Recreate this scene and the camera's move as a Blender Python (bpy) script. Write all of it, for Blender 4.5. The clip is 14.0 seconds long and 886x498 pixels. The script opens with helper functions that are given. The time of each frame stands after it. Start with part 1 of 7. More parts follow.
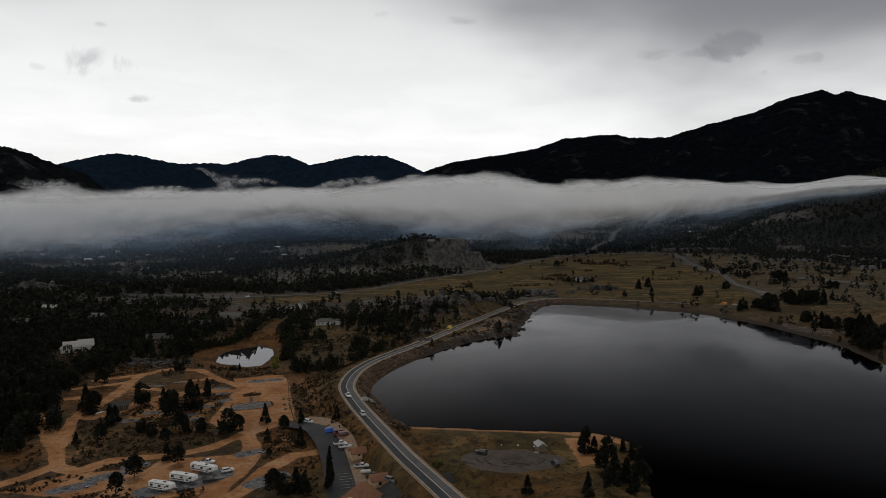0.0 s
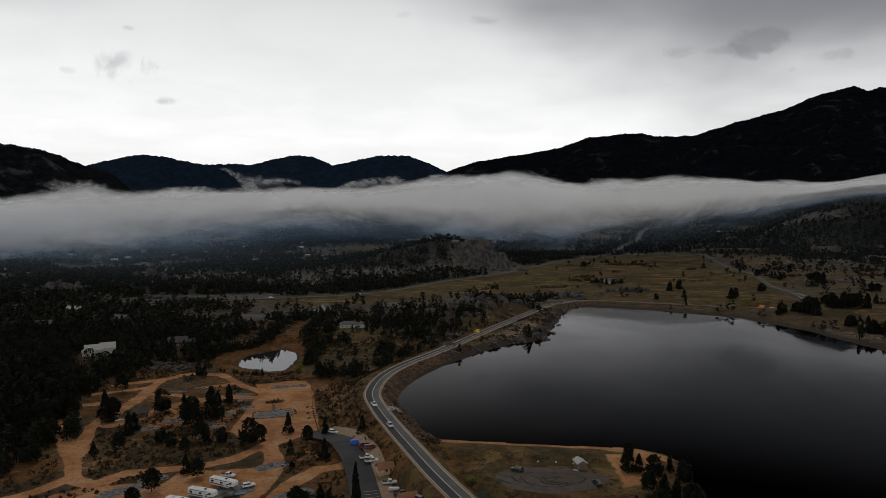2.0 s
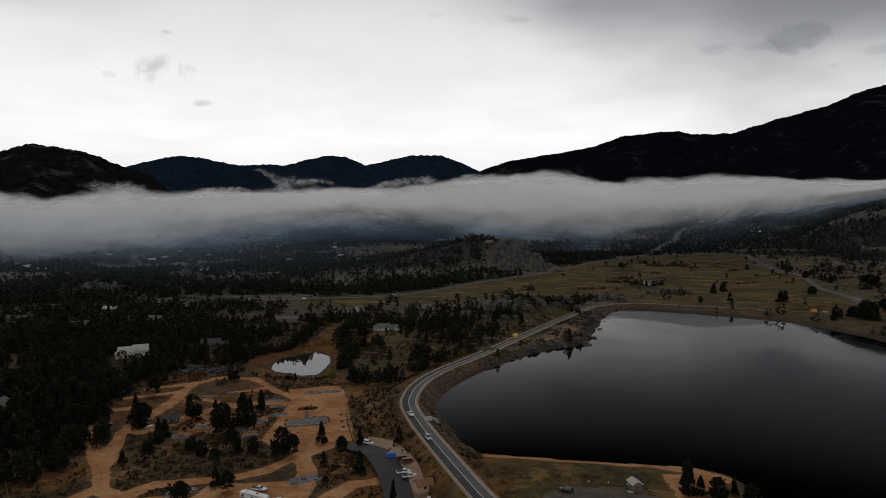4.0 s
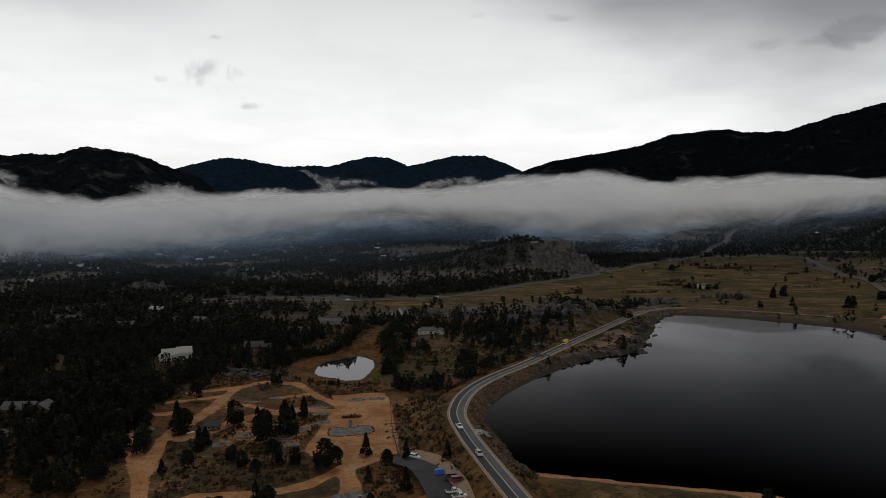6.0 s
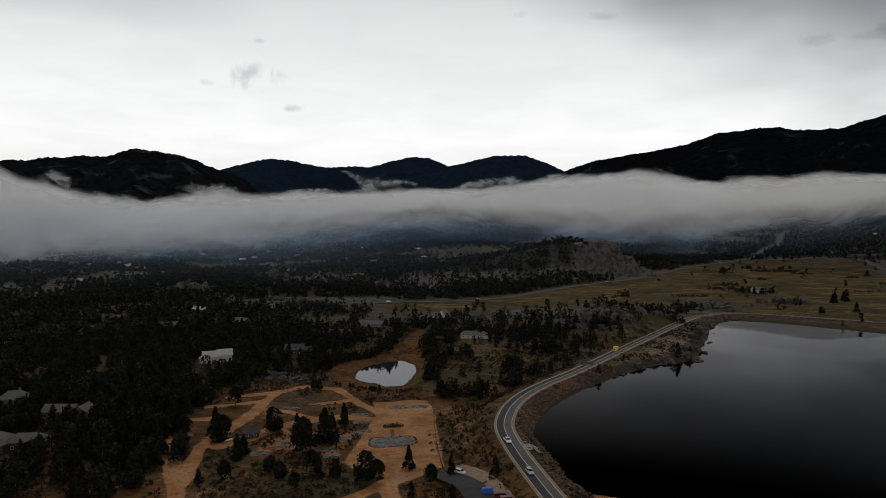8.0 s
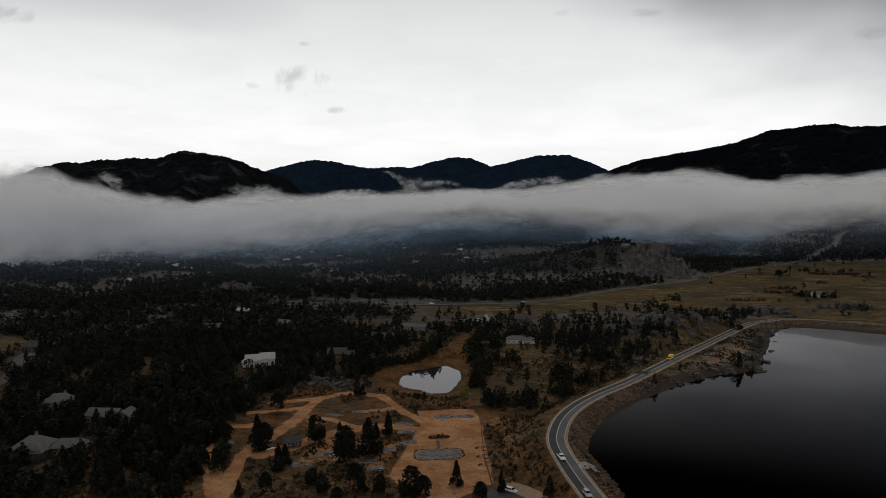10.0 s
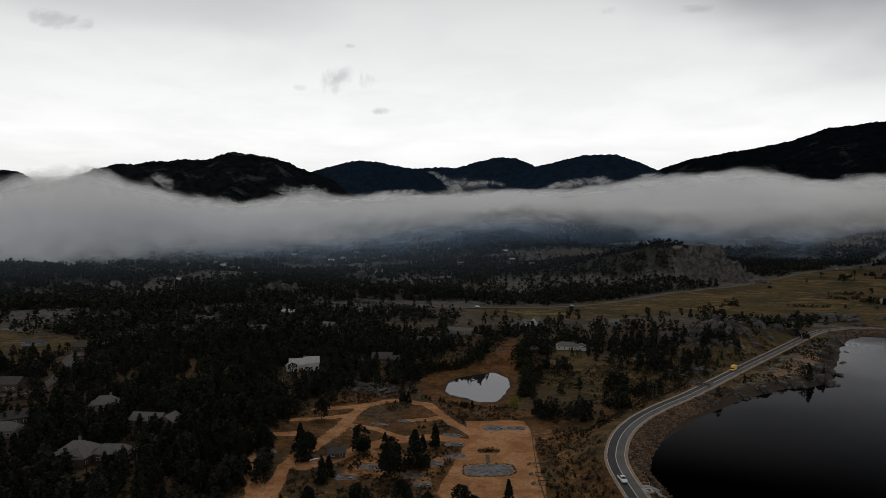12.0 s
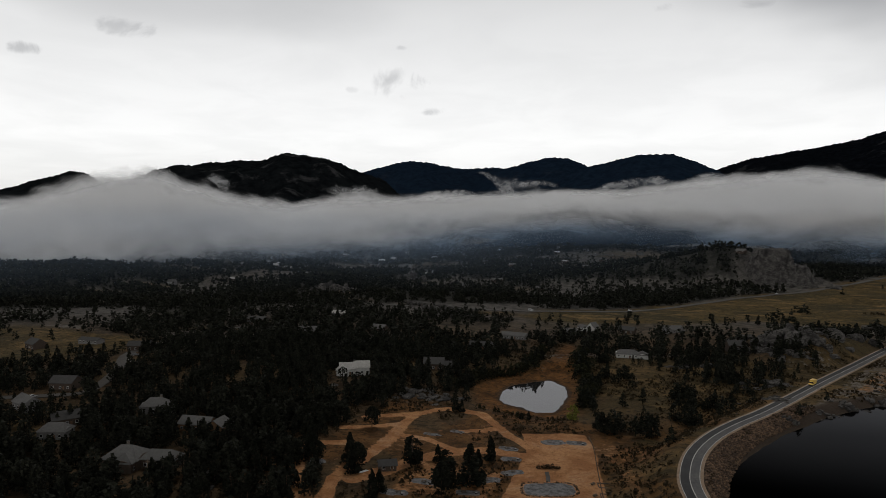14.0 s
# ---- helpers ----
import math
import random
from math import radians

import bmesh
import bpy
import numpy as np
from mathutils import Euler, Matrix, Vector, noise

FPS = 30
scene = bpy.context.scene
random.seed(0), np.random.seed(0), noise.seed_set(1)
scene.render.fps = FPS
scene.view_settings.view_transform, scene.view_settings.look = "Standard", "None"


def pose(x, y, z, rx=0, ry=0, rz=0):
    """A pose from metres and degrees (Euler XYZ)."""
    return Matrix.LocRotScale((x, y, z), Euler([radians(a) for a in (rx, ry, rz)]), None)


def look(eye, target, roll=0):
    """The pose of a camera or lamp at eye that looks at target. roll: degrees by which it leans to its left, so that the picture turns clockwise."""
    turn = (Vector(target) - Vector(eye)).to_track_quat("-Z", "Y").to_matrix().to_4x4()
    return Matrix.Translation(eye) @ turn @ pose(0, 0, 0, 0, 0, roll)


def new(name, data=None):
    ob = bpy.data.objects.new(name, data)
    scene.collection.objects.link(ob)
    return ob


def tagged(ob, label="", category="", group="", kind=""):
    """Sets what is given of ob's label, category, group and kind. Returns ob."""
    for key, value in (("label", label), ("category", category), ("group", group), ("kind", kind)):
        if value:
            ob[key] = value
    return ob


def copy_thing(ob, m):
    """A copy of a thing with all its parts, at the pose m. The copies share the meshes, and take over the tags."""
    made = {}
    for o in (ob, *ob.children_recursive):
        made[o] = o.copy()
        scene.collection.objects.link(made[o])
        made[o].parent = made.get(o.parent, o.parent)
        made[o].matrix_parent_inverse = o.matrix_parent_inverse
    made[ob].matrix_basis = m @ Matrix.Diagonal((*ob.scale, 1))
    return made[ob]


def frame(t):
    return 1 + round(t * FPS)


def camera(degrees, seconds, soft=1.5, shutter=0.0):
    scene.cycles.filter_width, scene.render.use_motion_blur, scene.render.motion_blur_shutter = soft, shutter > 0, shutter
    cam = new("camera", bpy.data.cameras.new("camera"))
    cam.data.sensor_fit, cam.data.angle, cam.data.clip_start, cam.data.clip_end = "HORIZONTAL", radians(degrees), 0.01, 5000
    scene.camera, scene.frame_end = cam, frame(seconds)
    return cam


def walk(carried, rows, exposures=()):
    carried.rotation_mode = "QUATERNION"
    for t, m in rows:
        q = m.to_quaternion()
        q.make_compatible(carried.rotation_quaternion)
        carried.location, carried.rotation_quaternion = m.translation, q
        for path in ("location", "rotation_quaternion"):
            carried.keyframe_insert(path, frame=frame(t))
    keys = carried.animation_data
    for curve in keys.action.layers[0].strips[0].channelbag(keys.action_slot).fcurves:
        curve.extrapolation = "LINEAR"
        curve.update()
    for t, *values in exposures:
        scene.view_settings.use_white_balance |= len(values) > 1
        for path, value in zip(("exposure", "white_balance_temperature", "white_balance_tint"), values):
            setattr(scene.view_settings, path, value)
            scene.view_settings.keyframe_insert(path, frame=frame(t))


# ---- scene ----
# ---------------------------------------------------------------- camera
cam = camera(67.9, 14.0, soft=0.8)


def aim(x, y, z, turn, tilt, lean):
    return pose(x, y, z, 90 + tilt, 0, turn) @ pose(0, 0, 0, 0, 0, lean)


FLIGHT = [
    (0.0, 0.00, 0.00, 88.35, 0.01, -2.25, 0.15),
    (0.5, -0.87, 3.90, 88.44, 0.40, -2.24, 0.13),
    (1.0, -1.84, 7.76, 88.58, 0.92, -2.25, 0.12),
    (1.5, -2.84, 11.59, 88.73, 1.44, -2.25, 0.11),
    (2.0, -3.78, 15.38, 88.89, 1.95, -2.26, 0.08),
    (2.5, -4.82, 19.13, 88.97, 2.47, -2.26, 0.07),
    (3.0, -5.84, 22.78, 89.08, 3.09, -2.27, 0.05),
    (5.5, -12.06, 43.05, 89.38, 7.51, -2.25, 0.06),
    (6.0, -13.39, 46.80, 89.46, 8.37, -2.23, 0.06),
    (6.5, -14.64, 50.54, 89.58, 9.26, -2.21, 0.08),
    (7.0, -15.94, 54.11, 89.66, 10.14, -2.22, 0.10),
    (7.5, -17.30, 57.57, 89.74, 10.94, -2.20, 0.11),
    (8.0, -18.65, 60.97, 89.93, 11.83, -2.20, 0.13),
    (10.5, -26.28, 76.93, 91.17, 16.35, -2.19, 0.14),
    (11.0, -27.96, 80.15, 91.43, 17.30, -2.19, 0.18),
    (11.5, -29.70, 83.41, 91.66, 18.25, -2.18, 0.21),
    (12.0, -31.54, 86.75, 91.91, 19.21, -2.18, 0.26),
    (12.5, -33.52, 90.12, 92.05, 20.21, -2.17, 0.31),
    (13.0, -35.57, 93.51, 92.16, 21.34, -2.16, 0.38),
    (13.5, -37.72, 96.85, 92.19, 22.51, -2.16, 0.43),
    (14.0, -39.89, 100.23, 92.15, 23.51, -2.15, 0.50),
]
walk(cam, [(row[0], aim(*row[1:])) for row in FLIGHT], exposures=[(0.0, 0.0), (14.0, 0.0)])


# ---------------------------------------------------------------- node helpers
def put(nt, kind, **ins):
    n = nt.nodes.new(kind)
    for key, value in ins.items():
        sock = n.inputs[int(key[1:])] if key[0] == "i" and key[1:].isdigit() else n.inputs[key.replace("_", " ")]
        if isinstance(value, bpy.types.NodeSocket):
            nt.links.new(value, sock)
        else:
            sock.default_value = value
    return n


def math_node(nt, op, a, b=0.0, clamp=False):
    n = put(nt, "ShaderNodeMath", i0=a, i1=b)
    n.operation, n.use_clamp = op, clamp
    return n.outputs[0]


def vec_node(nt, op, a, b=(0, 0, 0)):
    n = put(nt, "ShaderNodeVectorMath", i0=a, i1=b)
    n.operation = op
    return n.outputs["Value"] if op in ("LENGTH", "DISTANCE", "DOT_PRODUCT") else n.outputs[0]


def smooth(nt, value, lo, hi, out_lo=0.0, out_hi=1.0):
    n = put(nt, "ShaderNodeMapRange", Value=value, From_Min=lo, From_Max=hi, To_Min=out_lo, To_Max=out_hi)
    n.interpolation_type = "SMOOTHSTEP"
    return n.outputs[0]


def mixed(nt, fac, a, b, kind="MIX"):
    n = nt.nodes.new("ShaderNodeMix")
    n.data_type, n.blend_type = "RGBA", kind
    for sock, value in ((n.inputs[0], fac), (n.inputs[6], a), (n.inputs[7], b)):
        if isinstance(value, bpy.types.NodeSocket):
            nt.links.new(value, sock)
        else:
            sock.default_value = value if isinstance(value, (int, float)) else (*value[:3], 1)
    return n.outputs[2]


def noise_node(nt, vec, scale, detail=4.0, rough=0.55, warp=0.0):
    return put(nt, "ShaderNodeTexNoise", Vector=vec, Scale=scale, Detail=detail, Roughness=rough, Distortion=warp).outputs[0]


def blank(name):
    m = bpy.data.materials.new(name)
    m.use_nodes = True
    nt = m.node_tree
    nt.nodes.clear()
    return m, nt, nt.nodes.new("ShaderNodeOutputMaterial")


def place(nt):
    return put(nt, "ShaderNodeNewGeometry").outputs["Position"]


def surface(name, dark, light, scale=1.0, rough=0.85, metal=0.0, spec=0.3, bump=0.0, random_by="", spread=0.25, grain=0.5, local=True):
    """A two-tone procedural surface: coarse patches, fine grain, optional bump and per-piece variation."""
    m, nt, out = blank(name)
    at = put(nt, "ShaderNodeTexCoord").outputs["Object"] if local else place(nt)
    coarse = noise_node(nt, at, scale, 3.0, 0.6)
    fine = noise_node(nt, at, scale * 9, 4.0, 0.7)
    fac = math_node(nt, "ADD", math_node(nt, "MULTIPLY", coarse, 1 - grain), math_node(nt, "MULTIPLY", fine, grain))
    col = mixed(nt, smooth(nt, fac, 0.34, 0.66), dark, light)
    if random_by:
        if random_by == "island":
            rnd = put(nt, "ShaderNodeNewGeometry").outputs["Random Per Island"]
        else:
            rnd = put(nt, "ShaderNodeObjectInfo").outputs["Random"]
        k = smooth(nt, rnd, 0.0, 1.0, 1 - spread, 1 + spread)
        col = mixed(nt, 1.0, col, put(nt, "ShaderNodeCombineColor", i0=k, i1=k, i2=k).outputs[0], "MULTIPLY")
    b = put(nt, "ShaderNodeBsdfPrincipled", Base_Color=col, Roughness=rough, Metallic=metal, Specular_IOR_Level=spec)
    if bump:
        bp = put(nt, "ShaderNodeBump", Height=fac, Strength=min(1.0, bump), Distance=0.05 * max(1.0, bump))
        nt.links.new(bp.outputs[0], b.inputs["Normal"])
    nt.links.new(b.outputs[0], out.inputs[0])
    return m


# ---------------------------------------------------------------- sky and light
world = bpy.data.worlds.new("overcast_sky")
scene.world = world
world.use_nodes = True
wt = world.node_tree
wt.nodes.clear()
way = put(wt, "ShaderNodeTexCoord").outputs["Generated"]
split = put(wt, "ShaderNodeSeparateXYZ", Vector=way)
up = split.outputs[2]
SUN_EL, SUN_AZ = radians(58), radians(-12)
clear = wt.nodes.new("ShaderNodeTexSky")
clear.sky_type, clear.sun_disc, clear.sun_elevation, clear.sun_rotation = "NISHITA", False, SUN_EL, SUN_AZ
# cloud deck: bright under the far edge, heavy and dark overhead
height = math_node(wt, "MAXIMUM", up, 0.02)
deck = vec_node(wt, "DIVIDE", way, put(wt, "ShaderNodeCombineXYZ", X=math_node(wt, "ADD", height, 0.12), Y=math_node(wt, "ADD", height, 0.12), Z=1.0).outputs[0])
large = noise_node(wt, deck, 0.55, 4.0, 0.5, 0.3)
small = noise_node(wt, deck, 2.2, 5.0, 0.55, 0.4)
lift = math_node(wt, "ADD", up, math_node(wt, "MULTIPLY", math_node(wt, "SUBTRACT", large, 0.5), 0.06))
ramp = put(wt, "ShaderNodeValToRGB", Fac=lift)
stops = [(0.0, 0.72), (0.05, 0.82), (0.12, 0.97), (0.20, 0.88), (0.29, 0.74), (0.335, 0.64), (0.39, 0.46), (0.45, 0.18), (0.52, 0.05), (1.0, 0.025)]
while len(ramp.color_ramp.elements) < len(stops):
    ramp.color_ramp.elements.new(0.5)
for el, (p, v) in zip(ramp.color_ramp.elements, stops):
    el.position, el.color = p, (v, v * 0.995, v * 0.985, 1)
cloud = mixed(wt, smooth(wt, small, 0.35, 0.7, 0.0, 0.16), ramp.outputs[0], (0.56, 0.56, 0.56), "MIX")
# small dark scud clouds: azimuth, elevation, half width, half height, weight
SCUD = [(37.0, 24.5, 24.0, 9.0, 0.94), (27.0, 17.5, 18.0, 6.5, 0.36), (34.0, 19.6, 18.0, 7.0, 0.6), (42.0, 22.0, 36.0, 11.0, 0.85), (36.0, 13.0, 27.0, 9.0, 0.45), (10.0, 21.0, 16.0, 4.5, 0.26), (-44.0, 19.0, 16.0, 4.0, 0.22), (-27.6, 12.0, 3.0, 1.8, 0.42), (-26.9, 10.9, 1.2, 0.9, 0.34), (-24.6, 9.7, 1.6, 0.6, 0.42),
        (23.2, 13.8, 2.7, 1.3, 0.62), (17.8, 13.6, 2.0, 0.7, 0.34), (21.0, 13.5, 2.4, 0.5, 0.34), (22.0, 18.0, 6.5, 0.8, 0.75), (30.0, 17.6, 6.0, 1.0, 0.60), (-5.4, 17.3, 1.2, 0.6, 0.4), (1.8, 16.9, 2.2, 0.6, 0.3),
        (-31.3, 11.3, 0.8, 0.4, 0.2), (-27.2, 14.8, 0.7, 0.3, 0.25), (-49.0, 14.8, 2.6, 1.0, 0.32), (-56.4, 17.4, 1.2, 0.9, 0.4), (-55.8, 12.4, 1.6, 0.6, 0.42), (28.6, 12.4, 1.8, 0.6, 0.26), (25.7, 11.6, 0.5, 0.4, 0.26)]
ragged = noise_node(wt, way, 15.0, 6.0, 0.65, 0.8)
flat = math_node(wt, "ARCTAN2", split.outputs[0], split.outputs[1])
rise = math_node(wt, "ARCSINE", up)
for az, el, wide, tall, weight in SCUD:
    dx = math_node(wt, "DIVIDE", math_node(wt, "SUBTRACT", flat, radians(az)), radians(wide))
    dy = math_node(wt, "DIVIDE", math_node(wt, "SUBTRACT", rise, radians(el)), radians(tall))
    r = math_node(wt, "ADD", math_node(wt, "MULTIPLY", dx, dx), math_node(wt, "MULTIPLY", dy, dy))
    edge = math_node(wt, "ADD", math_node(wt, "MULTIPLY", large if wide > 10 else ragged, 3.2), math_node(wt, "MULTIPLY", r, -1.0))
    cloud = mixed(wt, smooth(wt, edge, 0.0 if wide > 10 else 0.95, 1.5 if wide > 10 else 1.75, 0.0, weight), cloud, (0.2, 0.2, 0.207))
blue = mixed(wt, 1.0, (0.006, 0.006, 0.006), clear.outputs[0], "MULTIPLY")
total = mixed(wt, 1.0, cloud, blue, "ADD")
# added unseen brightness low in the south, behind the flight, lights the fog
south = math_node(wt, "MULTIPLY", smooth(wt, split.outputs[1], 0.1, -0.6), smooth(wt, up, 0.62, 0.35))
total = mixed(wt, south, total, (1.0, 0.98, 0.95))
total = mixed(wt, smooth(wt, up, -0.03, 0.0), (0.03, 0.03, 0.032), total)
back = put(wt, "ShaderNodeBackground", Color=total, Strength=1.0)
wt.links.new(back.outputs[0], put(wt, "ShaderNodeOutputWorld").inputs[0])

sun = new("sun", bpy.data.lights.new("sun", "SUN"))
sun.data.energy, sun.data.angle, sun.data.color = 0.66, radians(25), (1.0, 0.95, 0.88)
sun.matrix_world = look((0, 0, 0), (-math.sin(SUN_AZ) * math.cos(SUN_EL), -math.cos(SUN_AZ) * math.cos(SUN_EL), -math.sin(SUN_EL)))

# ---------------------------------------------------------------- lie of the land (metres, lake level 0)
_rng = np.random.RandomState(7)
_tab = _rng.rand(256, 256)


def grain2(x, y):
    xi, yi = np.floor(x).astype(int), np.floor(y).astype(int)
    fx, fy = x - xi, y - yi
    fx, fy = fx * fx * (3 - 2 * fx), fy * fy * (3 - 2 * fy)
    a, b = _tab[xi % 256, yi % 256], _tab[(xi + 1) % 256, yi % 256]
    c, d = _tab[xi % 256, (yi + 1) % 256], _tab[(xi + 1) % 256, (yi + 1) % 256]
    return (a * (1 - fx) + b * fx) * (1 - fy) + (c * (1 - fx) + d * fx) * fy


def fbm(x, y, size, octaves=4, gain=0.5):
    """Fractal noise about 0, size in metres."""
    out, amp, tot = 0.0, 1.0, 0.0
    for k in range(octaves):
        out = out + amp * grain2(x / size + 17.3 * k, y / size + 5.1 * k)
        tot += amp
        amp *= gain
        size *= 0.5
    return out / tot - 0.5


def step(v, lo, hi):
    s = np.clip((v - lo) / (hi - lo), 0, 1)
    return s * s * (3 - 2 * s)


def to_line(x, y, pts, closed=False):
    """Distance to a polyline."""
    best = np.full(x.shape, 1e9)
    ends = list(zip(pts, pts[1:] + (pts[:1] if closed else [])))
    for (ax, ay), (bx, by) in ends[: len(pts) if closed else len(pts) - 1]:
        dx, dy = bx - ax, by - ay
        k = np.clip(((x - ax) * dx + (y - ay) * dy) / (dx * dx + dy * dy + 1e-9), 0, 1)
        best = np.minimum(best, (x - ax - k * dx) ** 2 + (y - ay - k * dy) ** 2)
    return np.sqrt(best)


def inside(x, y, pts):
    odd = np.zeros(x.shape, bool)
    for (ax, ay), (bx, by) in zip(pts, pts[1:] + pts[:1]):
        cross = (ay > y) != (by > y)
        odd ^= cross & (x < (bx - ax) * (y - ay) / (by - ay + 1e-12) + ax)
    return odd


def depth(x, y, pts):
    """Signed distance to an outline, positive inside."""
    d = to_line(x, y, pts, True)
    return np.where(inside(x, y, pts), d, -d)


def rounded(pts, closed=False, n=5):
    """A polyline smoothed by a Catmull-Rom curve."""
    out, m = [], len(pts)
    for i in range(m if closed else m - 1):
        p = [Vector(pts[j % m] if closed else pts[min(max(j, 0), m - 1)]) for j in (i - 1, i, i + 1, i + 2)]
        for k in range(n):
            s = k / n
            v = 0.5 * (2 * p[1] + (p[2] - p[0]) * s + (2 * p[0] - 5 * p[1] + 4 * p[2] - p[3]) * s * s + (3 * p[1] - p[0] - 3 * p[2] + p[3]) * s ** 3)
            out.append(tuple(v))
    return out if closed else out + [tuple(pts[-1])]


LAKE = [(118, 721), (92, 664), (79, 605), (66, 560), (57, 520), (44, 506), (30, 498), (17, 480), (5, 466), (-9, 441), (-18, 430), (-26, 410),
        (-33, 394), (-38, 378), (-41, 358), (-39, 340), (-33, 326), (-28, 312), (-24, 295), (-16, 283), (-1, 281), (16, 279), (33, 277), (51, 275),
        (63, 274), (73, 270), (77, 260), (75, 246), (71, 224), (67, 205), (66, 150), (95, 60), (200, 40), (300, 150), (302, 300), (276, 401),
        (279, 425), (287, 465), (288, 497), (283, 527), (279, 566), (269, 600), (253, 642), (213, 676), (162, 707)]
POND = [(-162, 467), (-166, 485), (-165, 503), (-155, 517), (-147, 526), (-134, 513), (-128, 492), (-126, 468), (-127, 455), (-135, 450), (-148, 457), (-156, 460)]
POND_RING = [(-168, 450), (-183, 484), (-181, 517), (-162, 538), (-155, 569), (-158, 620), (-151, 615), (-135, 541), (-121, 492), (-114, 451), (-126, 437), (-142, 441), (-152, 437), (-161, 439)]
ROAD = rounded([(10, 184), (1, 204.5), (-12, 233.4), (-17.9, 247.7), (-24, 263.2), (-32.1, 283.9), (-41.4, 309), (-49, 334), (-51, 352), (-50, 374), (-45, 397), (-36, 421), (-22, 451),
                (-6, 490), (13, 537), (36, 592), (62, 655), (82, 701), (97, 722), (119, 742), (145, 746), (172, 738), (210, 724), (251, 703), (293, 688),
                (330, 686), (352, 702), (366, 735), (374, 780)])
SIDE_ROAD = rounded([(374, 780), (380, 820), (394, 880), (418, 975), (440, 1070), (470, 1240), (497, 1440), (482, 1560), (440, 1680)])
FAR_ROAD = rounded([(-420, 770), (-300, 790), (-165, 826), (-110, 895), (-70, 970), (0, 1060), (86, 1160), (200, 1360), (300, 1560), (400, 1800), (483, 2037), (560, 2200), (620, 2400), (729, 2690)])
LOT = [(-128, 400), (-101, 412), (-95, 399), (-84, 360), (-71, 313), (-86, 296), (-102, 300), (-112, 312), (-116, 345), (-119, 378)]
TRACKS = [([(-113, 374), (-124, 387), (-132, 393), (-142, 405), (-157, 421), (-176, 421), (-184, 409), (-194, 398), (-206, 388)], 3.0),
          ([(-187, 404), (-185, 385), (-181, 367), (-180, 352), (-179, 338), (-181, 329), (-179, 315), (-172, 298), (-164, 278)], 3.4),
          ([(-208, 368), (-194, 378), (-186, 387)], 2.6),
          ([(-196, 352), (-206, 345), (-210, 331), (-203, 322), (-189, 305), (-176, 291), (-165, 276)], 3.2),
          ([(-113, 373), (-137, 371), (-150, 362), (-160, 347), (-165, 331), (-172, 318)], 4.2),
          ([(-211, 333), (-183, 300), (-165, 276), (-152, 256), (-156, 242), (-166, 228)], 3.4),
          ([(-152, 254), (-140, 247), (-133, 260), (-111, 265), (-97, 275), (-89, 291), (-76, 308)], 3.6),
          ([(-88, 291), (-80, 273), (-77, 259), (-77, 243), (-79, 222)], 4.2),
          ([(-48, 266), (-60, 262), (-67, 246), (-71, 222)], 4.0),
          ([(-140, 405), (-146, 396), (-155, 390)], 2.4), ([(-180, 372), (-165, 372), (-150, 366)], 2.2)]
PATCHES = [([(-16, 446), (10, 486), (40, 560), (62, 620), (66, 580), (50, 530), (24, 505), (-2, 470)], 0.5), ([(-112, 262), (-82, 266), (-76, 240), (-84, 222), (-122, 222)], 1.0), ([(-140, 247), (-118, 252), (-112, 236), (-128, 222), (-160, 228)], 0.9),
           ([(-100, 408), (-92, 404), (-78, 360), (-66, 320), (-60, 330), (-78, 395)], 0.45), ([(-160, 350), (-118, 352), (-116, 318), (-158, 312)], 0.5),
           ([(-18, 281), (-2, 281), (60, 275), (76, 262), (70, 256), (50, 269), (0, 275), (-14, 276)], 1.0), ([(48, 262), (70, 262), (62, 236), (48, 230)], 0.8)]
MEADOW = [(-290, 770), (-165, 838), (-100, 930), (-60, 1000), (86, 1180), (300, 1580), (440, 1640), (490, 1450), (440, 1080), (400, 880), (374, 760), (345, 705), (293, 698), (172, 748), (130, 760), (60, 800), (-40, 830), (-120, 780), (-200, 750)]
WEST_FIELD = [(-190, 790), (-147, 835), (-137, 880), (-83, 970), (1, 1035), (60, 1090), (60, 960), (13, 905), (-50, 800), (-93, 765), (-121, 755), (-170, 765)]
EAST = [(340, 700), (300, 600), (318, 500), (420, 520), (700, 900), (700, 1150), (640, 1330), (520, 1460), (455, 1080), (385, 800)]
# open ground in the woods: x, y, half width, half depth
OPENINGS = [(-515, 828, 42, 18), (-505, 1042, 50, 22), (-372, 792, 34, 14), (-234, 486, 16, 14), (-754, 648, 70, 23), (-852, 777, 60, 20), (-881, 869, 60, 20), (-965, 1032, 60, 20), (-1009, 1319, 70, 23), (-451, 794, 30, 12), (-655, 1158, 30, 12), (-817, 1667, 40, 13), (-964, 1808, 60, 20), (-432, 544, 45, 15), (-833, 2310, 60, 30), (-660, 2460, 120, 40), (-900, 1210, 60, 26), (-1088, 1484, 70, 30), (-980, 1880, 60, 40), (-235, 1835, 120, 50), (-20, 2200, 120, 50), (-330, 1034, 50, 22), (-290, 1748, 60, 30), (-370, 1519, 50, 24)]
